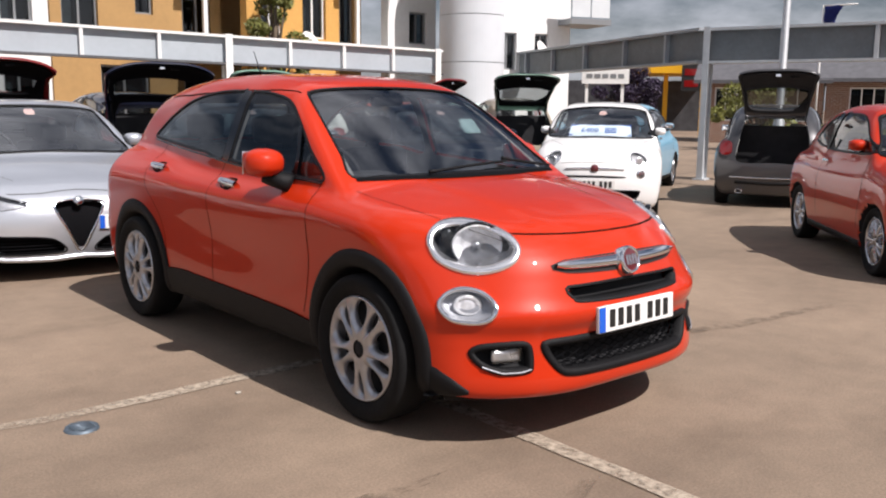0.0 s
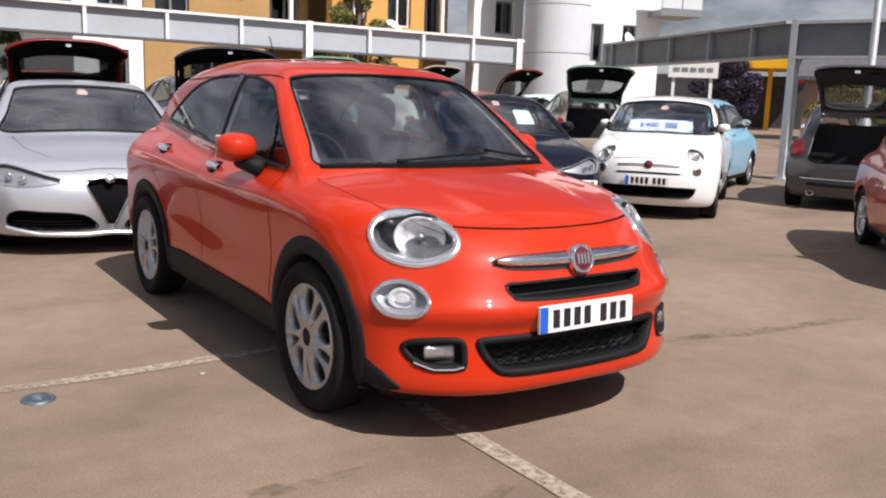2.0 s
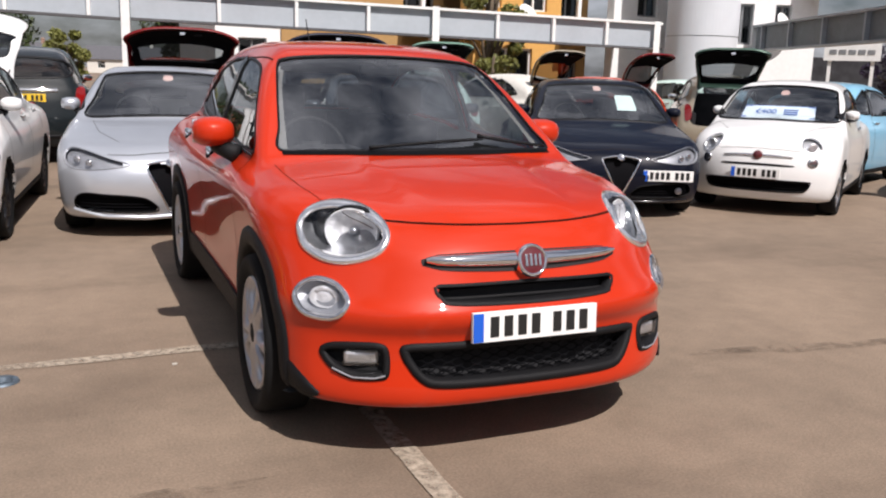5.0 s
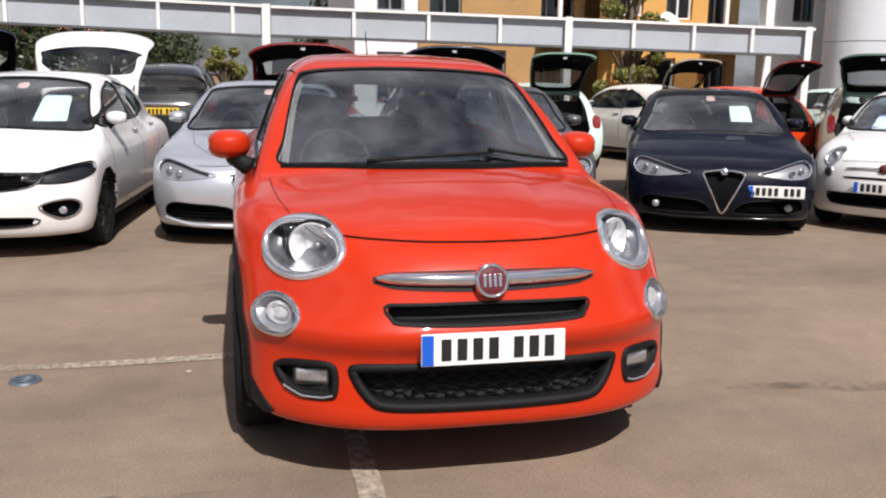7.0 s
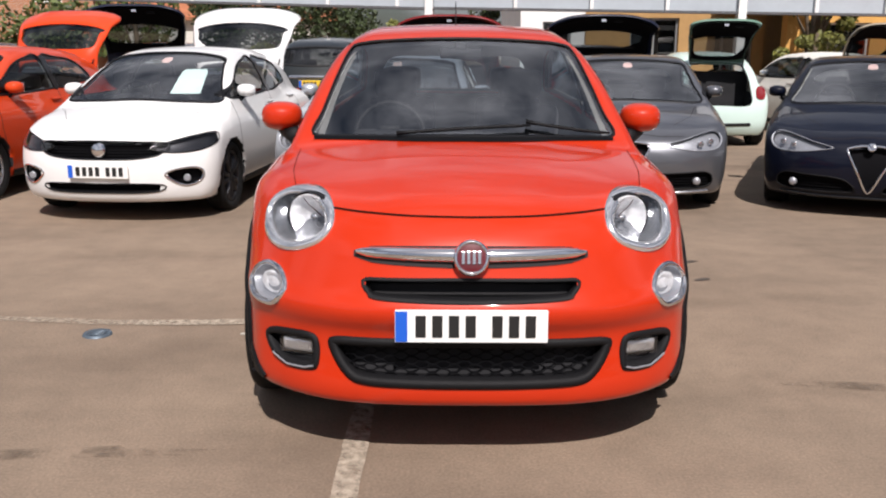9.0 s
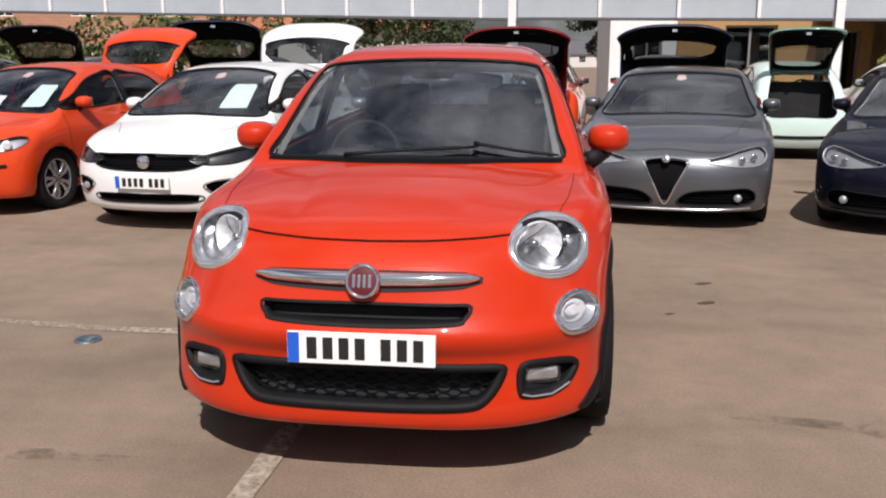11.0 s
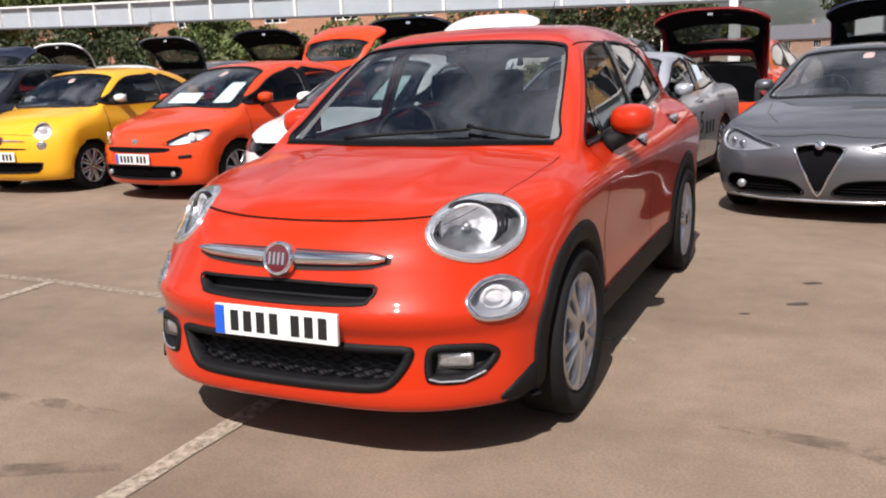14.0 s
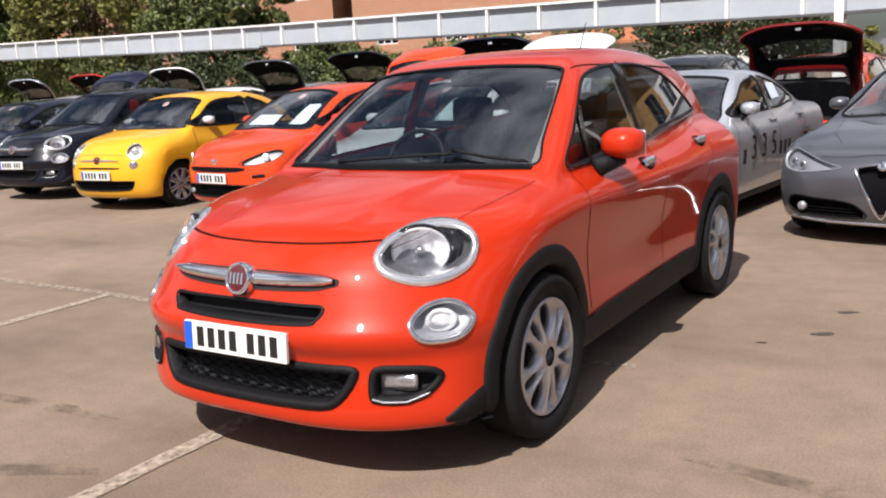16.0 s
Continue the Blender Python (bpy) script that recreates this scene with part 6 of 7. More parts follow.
lathe(bm, [(0.0, 0.075), (0.012, 0.07), (0.012, 0.055), (0.008, 0.052), (0.008, 0.0001)], 28, "z", Matrix.Translation((-1.891, -0.605, 0)))
for k in range(-2, 3):
    add_box(bm, -1.891 - 0.045, -0.605 + 0.018 * k - 0.004, 0.008, -1.891 + 0.045, -0.605 + 0.018 * k + 0.004, 0.014)
tagged(part("drain_cover", bm, STEELTOP), "small round iron cover set in tarmac", "drain cover")
bm = bmesh.new()
add_box(bm, -1.145, -0.61, 0.001, -1.12, -0.595, 0.012, 0.003)
tagged(part("pebble", bm, mat("pebble", (0.4, 0.37, 0.32), 0.8, vary=0.1)), "small pale pebble on the tarmac", "pebble")

# ---- the steel girders round the yard ----
GIRDER = mat("girder_panel", (0.40, 0.44, 0.475), 0.6, vary=0.06, scale=1.6, vary2=0.025, scale2=9)
GIRDER_D = mat("girder_panel_dark", (0.155, 0.17, 0.18), 0.6, vary=0.10, scale=2.5, vary2=0.08, scale2=14, bump=0.1, bscale=40)
GWHITE = mat("girder_white", (0.78, 0.78, 0.76), 0.5, vary=0.06, scale=6)
# dark colour that paints the shade under the white girders
GUNDER_SHADE = mat("girder_underside_shade", (0.09, 0.09, 0.095), 0.7, vary=0.1, scale=6)


def girder(name, a, b, tops, height, ribs, columns, panel, trim, label, leg=None):
    """A long plate girder: web, flanges, upright ribs and the columns that carry it."""
    a, b = Vector(a), Vector(b)
    L = (b - a).length
    yaw = math.degrees(math.atan2(b.y - a.y, b.x - a.x))
    root = new(name)
    root.matrix_world = pose(a.x, a.y, 0, 0, 0, yaw)
    tagged(root, label, "girder", "yard girders")

    def top(s):
        return tops[0] + (tops[1] - tops[0]) * s / L

    def bar(nm, z0, z1, y0, y1, material):
        bm = bmesh.new()
        vs = add_box(bm, 0, y0, 0, L, y1, 1)
        for v in vs:
            v.co.z = top(v.co.x) + (z1 if v.co.z > 0.5 else z0)
        return part(nm, bm, material, root, smooth=False)

    bar("web", -height + 0.03, -0.04, -0.015, 0.015, panel)
    bar("top_flange", -0.055, 0.0, -0.13, 0.13, trim)
    # white girders: the bottom flange has its shade put into the colour
    bar("bottom_flange", -height - 0.02, -height + 0.03, -0.14, 0.14, GUNDER_SHADE if trim is GWHITE else trim)
    for s in ribs:
        box("rib", s - 0.035, -0.12, top(s) - height + 0.03, s + 0.035, -0.015, top(s) - 0.055, trim, root)
    for s, wd in columns:
        bm = bmesh.new()
        z1 = top(s) - height - 0.02
        I = [(-wd / 2, -0.15), (wd / 2, -0.15), (wd / 2, -0.135), (0.012, -0.135), (0.012, 0.135), (wd / 2, 0.135), (wd / 2, 0.15), (-wd / 2, 0.15), (-wd / 2, 0.135), (-0.012, 0.135), (-0.012, -0.135), (-wd / 2, -0.135)]
        lo = [bm.verts.new((s + a, b, 0)) for a, b in I]
        hi = [bm.verts.new((s + a, b, z1)) for a, b in I]
        bm.faces.new(hi)
        for k in range(12):
            bm.faces.new((lo[k], lo[(k + 1) % 12], hi[(k + 1) % 12], hi[k]))
        col = part("column", bm, leg or trim, root, smooth=False)
        box("end_plate", s - wd / 2, -0.15, z1, s + wd / 2, -0.135, top(s) + 0.02, leg or trim, col)
        box("base_plate", s - wd / 2 - 0.06, -0.2, 0, s + wd / 2 + 0.06, 0.2, 0.03, leg or trim, col)
    return root


def by(x):
    return 13.75 + (6.15 - x) * 0.11


S1 = math.hypot(1, 0.11)
girder("girder", (-0.22, by(-0.22), 0), (11.75, by(11.75), 0), (2.98, 2.80), 0.62, [(x + 0.22) * S1 for x in (1.5, 3.08, 4.62, 7.58, 8.95, 10.3)], [((x + 0.22) * S1, 0.16) for x in (6.12, 11.6)], GIRDER, GWHITE, "long pale grey steel girder with white ribs on columns")
girder("girder", (-17, by(-17), 0), (-0.24, by(-0.24), 0), (3.43, 2.985), 0.64, [(x + 17) * S1 for x in np.arange(-16.0, -0.5, 1.5) if abs(x + 0.3) > 0.5], [((x + 17) * S1, 0.17) for x in (-0.32,)], GIRDER, GWHITE, "long pale grey steel girder with white ribs on columns")
girder("girder", (-46, by(-46), 0), (-17.02, by(-17.02), 0), (4.35, 3.435), 0.70, [s for s in np.arange(1.2, 29, 1.6)], [(0.3, 0.18)], GIRDER, GWHITE, "long pale grey steel girder with white ribs on columns")
girder("girder", (15.7, 14.4, 0), (12.3, 5.75, 0), (2.95, 2.97), 0.66, [1.0, 2.7, 4.5, 6.4, 8.1], [], GIRDER_D, mat("girder_grey_trim", (0.33, 0.35, 0.37), 0.5, vary=0.08, scale=6), "dark grey steel girder with pale ribs")
girder("girder", (12.25, 5.6, 0), (15.2, -5.0, 0), (2.95, 2.95), 0.66, [1.4, 3.0, 4.6, 6.2, 7.8, 9.4], [(0.0, 0.12), (8.6, 0.12)], GIRDER_D, mat("girder_pale_trim", (0.45, 0.47, 0.49), 0.5, vary=0.08, scale=6), "dark grey steel girder on a pale column")
# lamp post
bm = bmesh.new()
lathe(bm, [(0, 0.10), (1.2, 0.095), (1.25, 0.065), (7.0, 0.05)], 20, "z", Matrix.Translation((11.3, 3.5, 0)))
lp = tagged(part("lamp_post", bm, mat("galvanised_steel", (0.55, 0.56, 0.57), 0.45, 0.6, vary=0.08, scale=12)), "tall galvanised lamp post beside the girder", "lamp post")
bm = bmesh.new()
add_box(bm, 11.1, 3.4, 6.98, 11.5, 4.3, 7.10, 0.03)
part("lamp_head", bm, SATIN, lp)
# blue pennant hung from the arm of a thin pole, far off
bm = bmesh.new()
tube(bm, [(25.0, 9.81, 0), (25.0, 9.81, 4.70)], 0.03, 8)
tube(bm, [(25.0, 9.83, 4.68), (25.0, 8.72, 4.66)], 0.022, 8)
fl = tagged(part("flag_pole", bm, GWHITE), "thin white pole with a dark blue pennant", "flag")
bm = bmesh.new()
ROWS_, COLS_ = 6, 8
grid_ = [[bm.verts.new((25.0 + 0.035 * math.sin(7.0 * b / COLS_ + 1.4 * a), 9.78 - (0.60 - 0.30 * a / ROWS_) * b / COLS_, 4.66 - 0.64 * a / ROWS_)) for b in range(COLS_ + 1)] for a in range(ROWS_ + 1)]
for a in range(ROWS_):
    for b in range(COLS_):
        bm.faces.new((grid_[a][b], grid_[a][b + 1], grid_[a + 1][b + 1], grid_[a + 1][b]))
bmesh.ops.solidify(bm, geom=bm.faces[:], thickness=0.006)
part("flag", bm, mat("flag_cloth", (0.02, 0.035, 0.20), 0.8, vary=0.1), fl)

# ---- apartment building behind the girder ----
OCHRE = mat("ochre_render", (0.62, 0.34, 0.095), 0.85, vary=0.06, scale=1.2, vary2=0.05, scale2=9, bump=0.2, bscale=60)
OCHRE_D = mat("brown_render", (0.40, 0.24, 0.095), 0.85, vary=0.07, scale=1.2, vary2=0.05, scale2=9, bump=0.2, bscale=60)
RENDER_W = mat("white_render", (0.78, 0.78, 0.77), 0.8, vary=0.03, scale=1.0, vary2=0.03, scale2=8, bump=0.1, bscale=60)
CLAD = mat("silver_cladding", (0.60, 0.62, 0.65), 0.75, 0.0, vary=0.03, scale=2)
CLAD_J = mat("cladding_joint", (0.22, 0.23, 0.24), 0.6)
WINDARK = glass("building_glass", (0.20, 0.23, 0.25))
ROOMDARK = mat("dark_room", (0.05, 0.05, 0.055), 0.9, vary=0.3, scale=2)
CURTAIN = mat("curtain", (0.50, 0.50, 0.48), 0.9, vary=0.1, scale=5)
ALU = mat("grey_aluminium", (0.30, 0.31, 0.32), 0.4, 0.5)
FROST = mat("frosted_balcony_panel", (0.62, 0.65, 0.67), 0.35, vary=0.04, scale=3)


def window_unit(parent, x, z, w, h, y, frame_mat, panes=2, curtain=0.0):
    """A recessed window: reveal, frame, mullions and panes; looks towards -y."""
    root = None
    bm = bmesh.new()
    t = 0.05
    L = []
    for yy in (y - 0.03, y + 0.10):
        for q in (0, t):
            L.append([bm.verts.new(c) for c in ((x + q, yy, z + q), (x + w - q, yy, z + q), (x + w - q, yy, z + h - q), (x + q, yy, z + h - q))])
    for i in range(4):
        j = (i + 1) % 4
        bm.faces.new((L[0][i], L[0][j], L[1][j], L[1][i]))
        bm.faces.new((L[1][i], L[1][j], L[3][j], L[3][i]))
        bm.faces.new((L[3][i], L[3][j], L[2][j], L[2][i]))
        bm.faces.new((L[2][i], L[2][j], L[0][j], L[0][i]))
    f = part("window", bm, frame_mat, parent, smooth=False)
    for k in range(1, panes):
        xx = x + w * k / panes
        box("mullion", xx - 0.025, y - 0.02, z + t, xx + 0.025, y + 0.08, z + h - t, frame_mat, f)
    for k in range(panes):
        a, b = x + t + (w - 2 * t) * k / panes, x + t + (w - 2 * t) * (k + 1) / panes
        box("pane", a, y + 0.03, z + t, b, y + 0.04, z + h - t, WINDARK, f).visible_shadow = False
    box("room", x + t, y + 0.30, z + t, x + w - t, y + 0.34, z + h - t, ROOMDARK, f)
    if curtain:
        box("curtain", x + t, y + 0.16, z + t, x + t + (w - 2 * t) * curtain, y + 0.18, z + h - t, CURTAIN, f)
    box("sill", x - 0.04, y - 0.10, z - 0.05, x + w + 0.04, y + 0.06, z - 0.003, frame_mat, f)
    return f


def wall_with_holes(name, parent, x0, x1, z0, z1, y, thick, holes, material):
    """A wall towards -y with oblong openings through it, built from blocks."""
    xs = sorted({x0, x1, *(h[0] for h in holes), *(h[0] + h[2] for h in holes)})
    zs = sorted({z0, z1, *(h[1] for h in holes), *(h[1] + h[3] for h in holes)})
    bm = bmesh.new()
    for xa, xb in zip(xs, xs[1:]):
        for za, zb in zip(zs, zs[1:]):
            cx, cz = (xa + xb) / 2, (za + zb) / 2
            if any(h[0] < cx < h[0] + h[2] and h[1] < cz < h[1] + h[3] for h in holes):
                continue
            add_box(bm, xa, y, za, xb, y + thick, zb)
    bmesh.ops.remove_doubles(bm, verts=bm.verts, dist=1e-5)
    return part(name, bm, material, parent, smooth=False)


flats = new("apartment_building")
tagged(flats, "ochre and white rendered apartment building with balconies", "building")
FY = 17.0
# (x0, x1, y, material, windows)
segs = [
    (2.2, 3.5, FY + 0.4, RENDER_W, [(2.45, 3.2, 0.7, 1.2), (2.45, 0.9, 0.7, 1.3)]),
    (3.5, 6.7, FY + 0.3, OCHRE_D, [(3.75, 3.15, 0.85, 1.35), (5.5, 3.55, 0.45, 0.6), (4.6, 0.9, 1.2, 1.4)]),
    (8.35, 11.25, FY, OCHRE, [(8.75, 3.25, 0.65, 1.35), (10.05, 3.20, 0.75, 1.25), (8.9, 0.9, 1.5, 1.3)]),
    (13.05, 14.9, FY + 0.1, RENDER_W, [(13.85, 3.25, 0.70, 0.95)]),
]
for x0, x1, y, mt, wins in segs:
    wall_with_holes("wall", flats, x0, x1, 0, 6.2, y, 0.35, wins, mt)
    for x, z, w, h in wins:
        window_unit(flats, x, z, w, h, y + 0.14, GWHITE if mt is OCHRE else ALU, 2 if w > 0.6 else 1, 0.35 if w > 0.6 else 0)
# recessed balconies between them
for x0, x1 in ((6.7, 8.35), (11.25, 13.05)):
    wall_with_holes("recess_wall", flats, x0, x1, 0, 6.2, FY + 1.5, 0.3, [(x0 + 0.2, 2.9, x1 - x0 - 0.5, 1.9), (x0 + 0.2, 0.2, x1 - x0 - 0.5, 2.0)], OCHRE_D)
    window_unit(flats, x0 + 0.2, 2.9, x1 - x0 - 0.5, 1.9, FY + 1.6, ALU, 3, 0.75)
    window_unit(flats, x0 + 0.2, 0.2, x1 - x0 - 0.5, 2.0, FY + 1.6, ALU, 3)
    for z in (2.55, 5.0):
        box("balcony_floor", x0 - 0.1, FY - 0.75, z, x1 + 0.1, FY + 1.5, z + 0.16, GWHITE, flats)
    for z in (5.16,):
        for k in range(3):
            xa = x0 - 0.08 + (x1 - x0 + 0.16) * k / 3
            box("balcony_panel", xa + 0.02, FY - 0.72, z + 0.06, xa + (x1 - x0) / 3, FY - 0.69, z + 1.0, FROST, flats)
        box("balcony_rail", x0 - 0.1, FY - 0.74, z + 1.0, x1 + 0.1, FY - 0.67, z + 1.05, ALU, flats)
    box("balcony_post", x0 + 0.12, FY - 0.70, 2.6, x0 + 0.22, FY - 0.60, 5.0, GWHITE, flats)
box("roof", 1.8, FY - 0.9, 6.2, 15.1, FY + 8, 6.45, ALU, flats)
wall_with_holes("wall", flats, 2.2, 14.9, 0, 6.2, FY + 7.4, 0.3, [], OCHRE_D)
box("end_wall", 1.9, FY + 0.4, 0, 2.2, FY + 7.4, 6.2, RENDER_W, flats)
# round stair tower
tower = new("round_tower")
tagged(tower, "silver clad round stair tower of the apartments", "tower")
TX, TY, TR = 14.50, 14.97, 0.95
z = 0.0
for k, z1 in enumerate((1.32, 2.63, 3.95, 5.27, 6.6)):
    bm = bmesh.new()
    lathe(bm, [(z + 0.012, TR - 0.02), (z + 0.012, TR), (z1 - 0.012, TR), (z1 - 0.012, TR - 0.02)], 64, "z", Matrix.Translation((TX, TY, 0)))
    part("cladding_ring", bm, CLAD, tower, smooth=False)
    z = z1
bm = bmesh.new()
lathe(bm, [(0, TR - 0.02), (6.7, TR - 0.02), (6.7, 0.001)], 64, "z", Matrix.Translation((TX, TY, 0)))
part("core", bm, CLAD_J, tower)
# white block beyond the tower
wing = new("white_apartment_wing")
tagged(wing, "white rendered apartment wing with grey balconies", "building")
wing.matrix_world = pose(14.80, 14.30, 0, 0, 0, -20)
ww = [(0.12, 2.45, 0.55, 1.05), (1.25, 2.9, 0.45, 0.6), (0.12, 0.3, 0.55, 1.3), (0.5, 4.55, 1.2, 0.6)]
wall_with_holes("wall", wing, 0, 2.1, 0, 6.2, 0, 0.35, ww, RENDER_W)
for x, zz, w, h in ww:
    window_unit(wing, x, zz, w, h, 0.14, ALU, 2, 0.3)
box("side_wall", 2.1, 0.0, 0, 2.4, 5, 6.2, RENDER_W, wing)
box("roof", -0.2, -0.2, 6.2, 2.6, 5, 6.45, ALU, wing)
for zz in (3.75,):
    box("balcony_floor", 2.0, -0.8, zz, 3.3, 0.6, zz + 0.16, ALU, wing)
    for k in range(2):
        box("balcony_panel", 2.03 + 0.63 * k, -0.78, zz + 0.2, 2.62 + 0.63 * k, -0.75, zz + 1.15, FROST, wing)
    box("balcony_rail", 2.0, -0.8, zz + 1.15, 3.3, -0.73, zz + 1.2, ALU, wing)
# satellite dishes
for x, y, zz, r in ((9.75, 15.95, 3.02, 0.36), (16.1, 13.5, 3.0, 0.36)):
    bm = bmesh.new()
    lathe(bm, [(0.10 * (q / 6) ** 2 * r / 0.4, r * q / 6 + 0.001) for q in range(7)], 32, "y", pose(x, y, zz, -25, 0, 20))
    tube(bm, [(x, y + 0.1, zz), (x, y + 0.9, zz - 0.1)], 0.02, 6)
    tagged(part("satellite_dish", bm, GWHITE), "white satellite dish on the wall", "satellite dish")

# ---- filling station canopy and brick houses to the side ----
YEL = mat("canopy_yellow", (0.80, 0.42, 0.01), 0.45, vary=0.04)
station = new("filling_station")
tagged(station, "yellow filling station canopy with price sign far off", "filling station")
station.matrix_world = pose(36.3, 26.4, 0, 0, 0, -53.5)
box("canopy", 0, 0, 3.25, 4.6, 6, 3.75, YEL, station)
for x in (0.4, 2.0):
    box("canopy_post", x, 1.5, 0, x + 0.25, 1.75, 3.25, YEL, station)
sign = box("price_sign", 3.9, -0.6, 0, 4.1, -0.3, 3.95, YEL, station)
box("sign_board", 2.9, -0.55, 2.3, 3.9, -0.4, 3.85, INK, station)
for k in range(2):
    box("sign_bar", 3.05, -0.58, 2.5 + 0.6 * k, 3.75, -0.55, 2.85 + 0.6 * k, REDLENS, station)
box("shop", -6, 6, 0, 6, 11, 3.0, ROOMDARK, station)
board = new("white_board")
tagged(board, "long white sign board on two posts", "sign board")
board.matrix_world = pose(15.44, 11.56, 0, 0, 0, -48)
box("panel", 0, 0, 2.03, 1.25, 0.06, 2.45, GWHITE, board)
for x in (0.1, 1.05):
    box("post", x, 0.06, 0, x + 0.08, 0.14, 2.4, GWHITE, board)
for k in range(5):
    box("sign_bar", 0.12 + 0.21 * k, -0.01, 2.18, 0.28 + 0.21 * k, 0.0, 2.29, ALU, board)


def brick_mat(name, c1, c2):
    m = mat(name, c1, 0.85, bump=0.2, bscale=50)
    nt = m.node_tree
    b = nt.nodes["Principled BSDF"]
    co = nt.nodes.new("ShaderNodeTexCoord")
    br = nt.nodes.new("ShaderNodeTexBrick")
    br.inputs["Color1"].default_value = (*c1, 1)
    br.inputs["Color2"].default_value = (*c2, 1)
    br.inputs["Mortar"].default_value = (0.45, 0.40, 0.34, 1)
    br.inputs["Scale"].default_value = 1
    br.inputs["Brick Width"].default_value = 0.225
    br.inputs["Row Height"].default_value = 0.075
    br.inputs["Mortar Size"].default_value = 0.008
    mp = nt.nodes.new("ShaderNodeMapping")
    mp.inputs["Rotation"].default_value = (radians(90), 0, 0)
    nt.links.new(co.outputs["Object"], mp.inputs["Vector"])
    nt.links.new(mp.outputs["Vector"], br.inputs["Vector"])
    nt.links.new(br.outputs["Color"], b.inputs["Base Color"])
    return m


BRICK = brick_mat("orange_brick", (0.42, 0.16, 0.065), (0.34, 0.12, 0.05))
BRICK_D = brick_mat("dark_brick", (0.22, 0.10, 0.06), (0.17, 0.08, 0.05))
TILE = mat("clay_roof", (0.36, 0.13, 0.06), 0.8, vary=0.15, scale=4, bump=0.4, bscale=20)
SLATE = mat("slate_roof", (0.10, 0.10, 0.11), 0.7, vary=0.15, scale=4, bump=0.4, bscale=20)


def house(x, y, yaw, w, d, eaves, brick, roof_mat, label, storeys=2, bays=3, group="brick houses", base=0.0):
    r = new("brick_house")
    r.matrix_world = pose(x, y, base, 0, 0, yaw)
    tagged(r, label, "house", group)
    holes = []
    for s in range(storeys):
        for k in range(bays):
            holes.append((w * (k + 0.5) / bays - 0.65, 0.9 + 2.7 * s, 1.3, 1.35))
    wall_with_holes("wall", r, 0, w, 0, eaves, 0, 0.3, holes, brick)
    for h in holes:
        window_unit(r, *h, 0.12, GWHITE, 3, 0.25)
    box("back_wall", 0, d - 0.3, 0, w, d, eaves, brick, r)
    for xx in (0, w - 0.3):
        box("gable_wall", xx, 0.3, 0, xx + 0.3, d - 0.3, eaves, brick, r)
    bm = bmesh.new()
    hh = d * 0.36
    V = [(-0.3, -0.4, eaves), (w + 0.3, -0.4, eaves), (w + 0.3, d / 2, eaves + hh), (-0.3, d / 2, eaves + hh), (-0.3, d + 0.4, eaves), (w + 0.3, d + 0.4, eaves)]
    V += [(a, b, c - 0.15) for a, b, c in V]
    F = [(0, 1, 2, 3), (3, 2, 5, 4), (7, 6, 9, 8), (8, 9, 10, 11), (0, 6, 7, 1), (4, 5, 11, 10), (0, 3, 9, 6), (3, 4, 10, 9), (1, 7, 8, 2), (2, 8, 11, 5)]
    rf = soup("roof", V, F, roof_mat, r, smooth=False)
    if w > 6:
        box("chimney", w * 0.75, d / 2 - 0.3, eaves + hh - 0.4, w * 0.75 + 0.6, d / 2 + 0.3, eaves + hh + 0.9, brick, rf)
    return r


house(-41, 33, 10, 12, 8, 8.3, BRICK, TILE, "tall orange brick terraced house with white windows", storeys=3)
house(-28, 35.3, 10, 12, 8, 8.3, BRICK, TILE, "tall orange brick terraced house with white windows", storeys=3)
house(-15.2, 37.5, 6, 10, 8, 3.0, CREAM, TILE, "cream rendered bungalow with an orange tiled roof", storeys=1)
house(-56, 27, 24, 13, 8, 8.3, BRICK, TILE, "tall orange brick terraced house with white windows", storeys=3)
house(-16, 170, -3, 15, 7, 2.6, BRICK_D, SLATE, "distant brick house with a grey roof", storeys=1)
house(4.3, 29, -2, 8, 7, 5.2, mat("tan_render", (0.48, 0.38, 0.27), 0.85, vary=0.06, scale=1.5), TILE, "tan rendered house with white windows behind the flats")
house(3, 176, -5, 15, 7, 2.6, CREAM, SLATE, "distant pale house with a grey roof", storeys=1)
house(31, 12.5, -64, 9, 4.6, 2.6, BRICK_D, SLATE, "low dark brick house beyond the yard", storeys=1)
house(28.9, 16.7, -64, 4.62, 4.6, 2.54, BRICK_D, SLATE, "low dark brick house beyond the yard", storeys=1, bays=2)
house(36, 3.5, -72, 9, 5.0, 2.8, BRICK, SLATE, "low brick house beyond the yard", storeys=1)

# ---- unseen walls added on the yard's other sides, behind the walk, to darken reflections ----
UNSEENWALL = mat("unseen_dark_wall", (0.10, 0.10, 0.095), 0.85, vary=0.15, scale=1.5, vary2=0.1, scale2=12, bump=0.3, bscale=30)
for k, (x0, y0, x1, y1) in enumerate(((-24.4, -30, -24, 4), (-24, -30.4, 22, -30), (22, -30, 22.4, 1))):
    w_ = box("unseen_wall_%d" % (k + 1), x0, y0, 0, x1, y1, 3.2, UNSEENWALL)
    tagged(w_, "plain dark unseen wall added to darken reflections", "wall", kind="structure")

# ---- trees and hedges ----
BARK = mat("bark", (0.10, 0.075, 0.05), 0.9, vary=0.25, scale=12, bump=0.6, bscale=30)


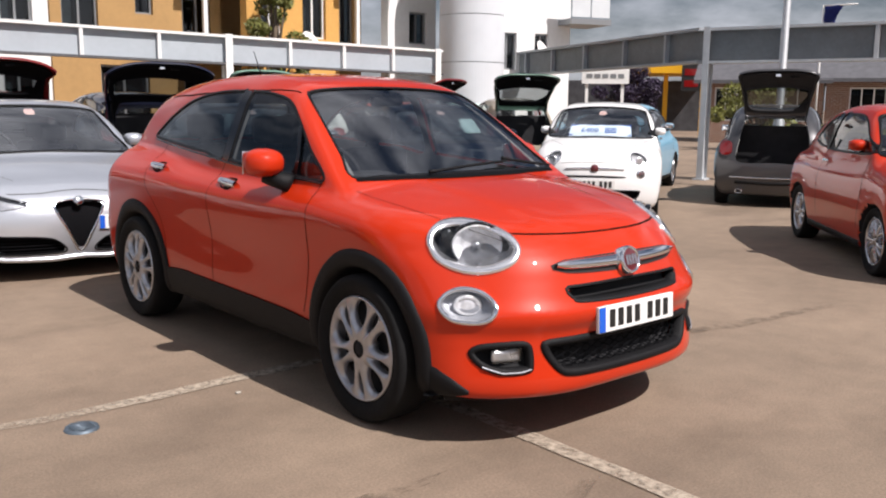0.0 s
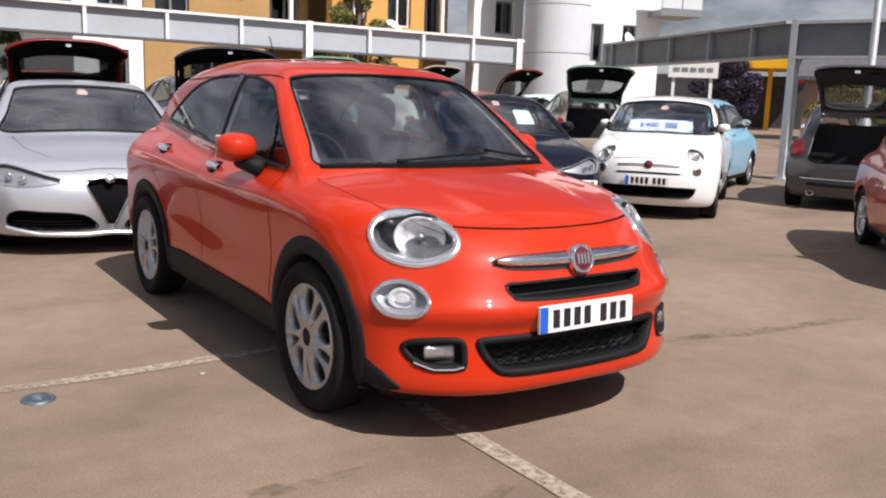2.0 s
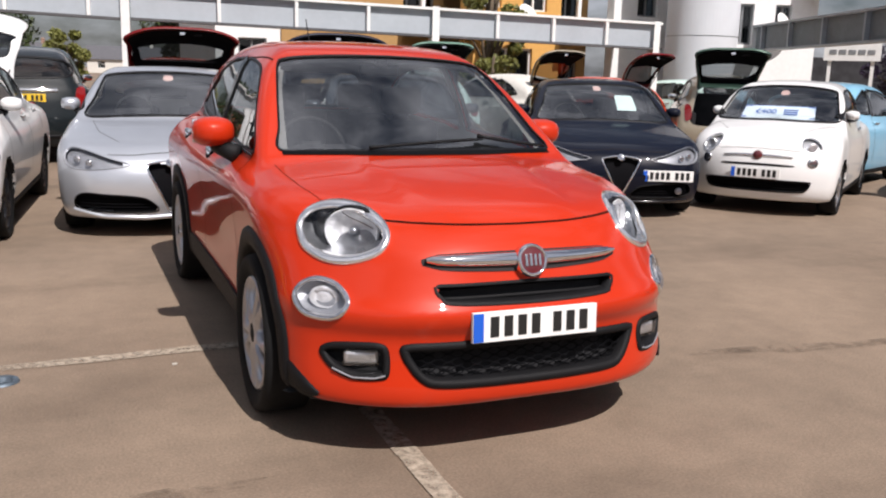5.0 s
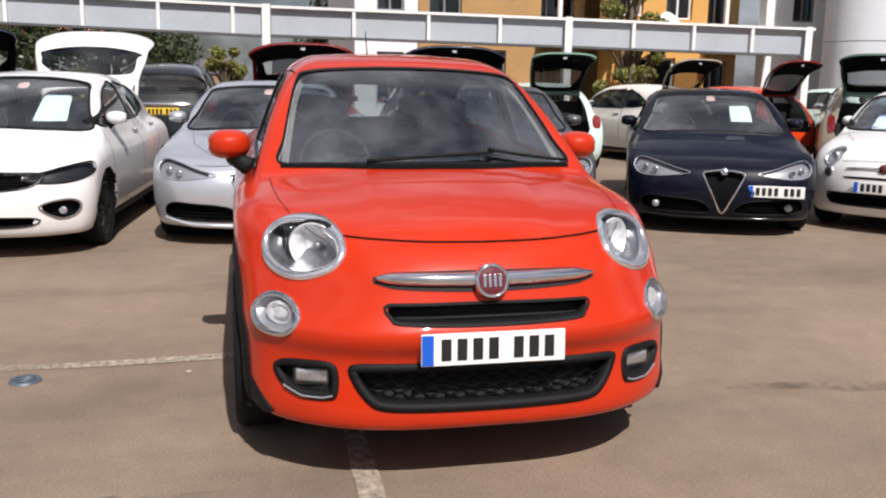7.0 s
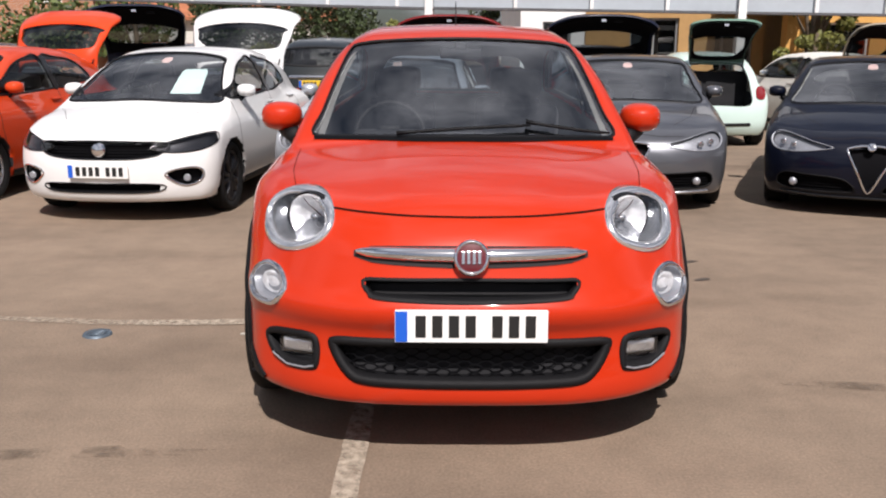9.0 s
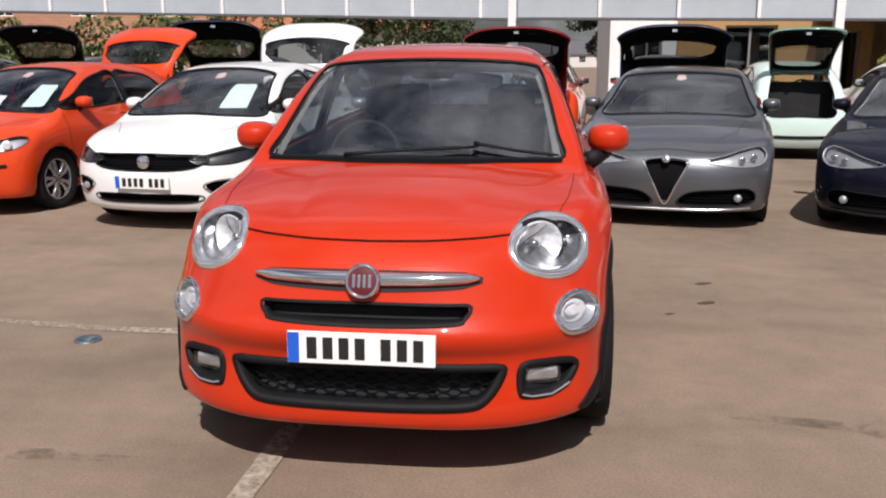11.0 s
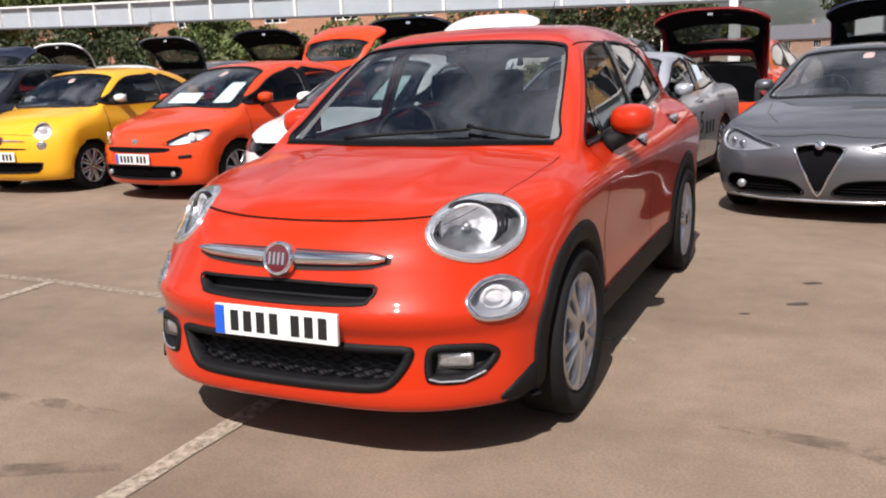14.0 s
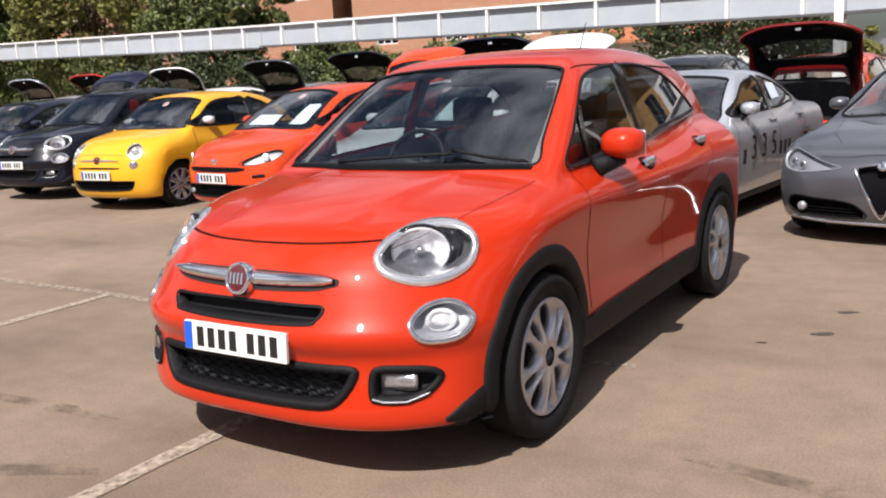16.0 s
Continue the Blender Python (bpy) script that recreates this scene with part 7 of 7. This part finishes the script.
def leaf_mat(name, color):
    m = mat(name, color, 0.6, vary=0.25, scale=3)
    nt = m.node_tree
    b = nt.nodes["Principled BSDF"]
    src = b.inputs["Base Color"].links[0].from_socket
    ge = nt.nodes.new("ShaderNodeNewGeometry")
    rp = nt.nodes.new("ShaderNodeMapRange")
    rp.inputs["To Min"].default_value, rp.inputs["To Max"].default_value = 0.6, 1.5
    nt.links.new(ge.outputs["Random Per Island"], rp.inputs["Value"])
    mx = nt.nodes.new("ShaderNodeMixRGB")
    mx.blend_type = "MULTIPLY"
    mx.inputs["Fac"].default_value = 1
    nt.links.new(src, mx.inputs["Color1"])
    nt.links.new(rp.outputs["Result"], mx.inputs["Color2"])
    nt.links.new(mx.outputs["Color"], b.inputs["Base Color"])
    b.inputs["Subsurface Weight"].default_value = 0.0
    return m


LEAF = leaf_mat("green_leaves", (0.080, 0.105, 0.026))
LEAF_D = leaf_mat("dark_leaves", (0.034, 0.050, 0.015))
LEAF_Y = leaf_mat("yellow_green_leaves", (0.15, 0.155, 0.036))
LEAF_P = leaf_mat("purple_leaves", (0.030, 0.018, 0.045))


def foliage(centres, radii, count, size, seed):
    """Many small leaf blades scattered in clumps."""
    rng = np.random.default_rng(seed)
    k = rng.integers(0, len(centres), count)
    d = rng.normal(size=(count, 3))
    d /= np.linalg.norm(d, axis=1, keepdims=True)
    r = rng.uniform(0.55, 1.0, count) ** 0.6
    P = np.array(centres)[k] + d * (np.array(radii)[k] * r)[:, None] * np.array([1, 1, 0.8])
    a = rng.normal(size=(count, 3))
    a /= np.linalg.norm(a, axis=1, keepdims=True)
    b = np.cross(a, rng.normal(size=(count, 3)))
    b /= np.linalg.norm(b, axis=1, keepdims=True)
    s = size * rng.uniform(0.6, 1.4, count)[:, None]
    V = np.stack([P - a * s, P + b * s * 0.45, P + a * s, P - b * s * 0.45], 1).reshape(-1, 3)
    F = np.arange(count * 4).reshape(-1, 4)
    return V, F


def tree(x, y, height, spread, leaf, seed, label, clumps=22, count=5000, size=0.11, trunk=0.35):
    count, size = int(count * 1.8), size * 0.72
    rng = np.random.default_rng(seed)
    root = new("tree")
    root.matrix_world = pose(x, y, 0)
    tagged(root, label, "tree", "trees")
    bm = bmesh.new()
    h0 = height * trunk
    tube(bm, [(0, 0, 0), (0.05, 0.02, h0 * 0.6), (0.0, 0.05, h0), (0.05, 0, height * 0.8)], [0.16, 0.13, 0.11, 0.03], 10)
    cen, rad = [], []
    for i in range(clumps):
        a = rng.uniform(0, 2 * math.pi)
        t = rng.uniform(0, 1)
        rr = spread * math.sqrt(rng.uniform(0.05, 1)) * (0.55 + 0.6 * math.sin(math.pi * min(t + 0.12, 1)))
        c = (rr * math.cos(a), rr * math.sin(a), h0 + (height - h0) * (0.08 + 0.85 * t))
        cen.append(c)
        rad.append(spread * rng.uniform(0.22, 0.42))
        if i < 12:
            tube(bm, [(0, 0, h0 * rng.uniform(0.7, 1.2)), (c[0] * 0.5, c[1] * 0.5, c[2] * 0.8), c], [0.06, 0.04, 0.012], 6)
    part("trunk", bm, BARK, root)
    V, F = foliage(cen, rad, count, size, seed)
    soup("crown", V, F, leaf, root, smooth=False)
    return root


tree(-5.6, 27.5, 4.6, 2.8, LEAF_D, 3, "broad dark green tree beyond the girder", 30, 7000, 0.13, 0.30)
tree(-1.4, 26.0, 2.5, 0.7, LEAF_Y, 31, "small yellow-green tree beyond the girder", 14, 2200, 0.10)
tree(-20.5, 23.5, 3.7, 1.6, LEAF, 4, "leafy green tree behind the girder", 24, 5000, 0.12, 0.2)
tree(-25.3, 22.5, 11.0, 2.8, LEAF, 5, "leafy green tree behind the girder", 60, 24000, 0.15, 0.12)
tree(-33.2, 22.5, 12.0, 3.2, LEAF_Y, 6, "yellow-green tree behind the girder", 60, 24000, 0.16, 0.12)
tree(-39.0, 21.0, 12.5, 3.4, LEAF, 7, "leafy green tree behind the girder", 60, 24000, 0.16, 0.12)
tree(-10.5, 26.0, 3.6, 1.6, LEAF, 8, "sparse green tree beside the houses", 16, 1800, 0.11, 0.35)
tree(2.6, 27.0, 5.0, 1.5, LEAF_D, 9, "tall dark tree beyond the girder", 18, 2800, 0.12, 0.3)
tree(8.6, 16.0, 4.8, 0.75, LEAF_Y, 10, "slim yellow-green tree before the ochre wall", 16, 2400, 0.09, 0.3)
tree(8.3, 15.2, 2.4, 0.8, LEAF_Y, 11, "low yellow-green bush under the girder", 12, 1800, 0.08, 0.15)
tree(31.6, 22.6, 3.4, 1.5, LEAF_P, 12, "purple-leaved tree beyond the girder", 22, 5000, 0.10, 0.25)
tree(24.5, 11.5, 2.5, 1.4, LEAF_Y, 13, "low yellow-green bush by the filling station", 16, 2600, 0.10, 0.1)
tree(25.5, 5.4, 2.6, 1.2, LEAF, 14, "green bush before the brick houses", 16, 2600, 0.10, 0.1)


def hedge(x0, y0, x1, y1, height, depth, leaf, seed, label):
    L = math.hypot(x1 - x0, y1 - y0)
    root = new("hedge")
    root.matrix_world = pose(x0, y0, 0, 0, 0, math.degrees(math.atan2(y1 - y0, x1 - x0)))
    tagged(root, label, "hedge", kind="stuff")
    rng = np.random.default_rng(seed)
    n = int(L * 2.4)
    cen = [(rng.uniform(0, L), rng.uniform(0, depth), height * rng.uniform(0.25, 0.9)) for _ in range(n)]
    rad = [height * rng.uniform(0.25, 0.42) for _ in range(n)]
    V, F = foliage(cen, rad, int(L * 1150), 0.095, seed)
    soup("leaves", V, F, leaf, root, smooth=False)


hedge(-30, 19.5, -17, 18.4, 2.9, 1.6, LEAF_D, 20, "thick dark green hedge under the girder")
hedge(-17, 18.4, -9.4, 17.8, 2.6, 1.4, LEAF, 23, "thick green hedge under the girder")
hedge(-50, 22, -30, 19.6, 3.8, 1.6, LEAF, 21, "thick green hedge under the girder")
hedge(-8.5, 20.0, -3.2, 19.6, 1.5, 0.8, LEAF_Y, 22, "low yellow-green hedge under the girder")
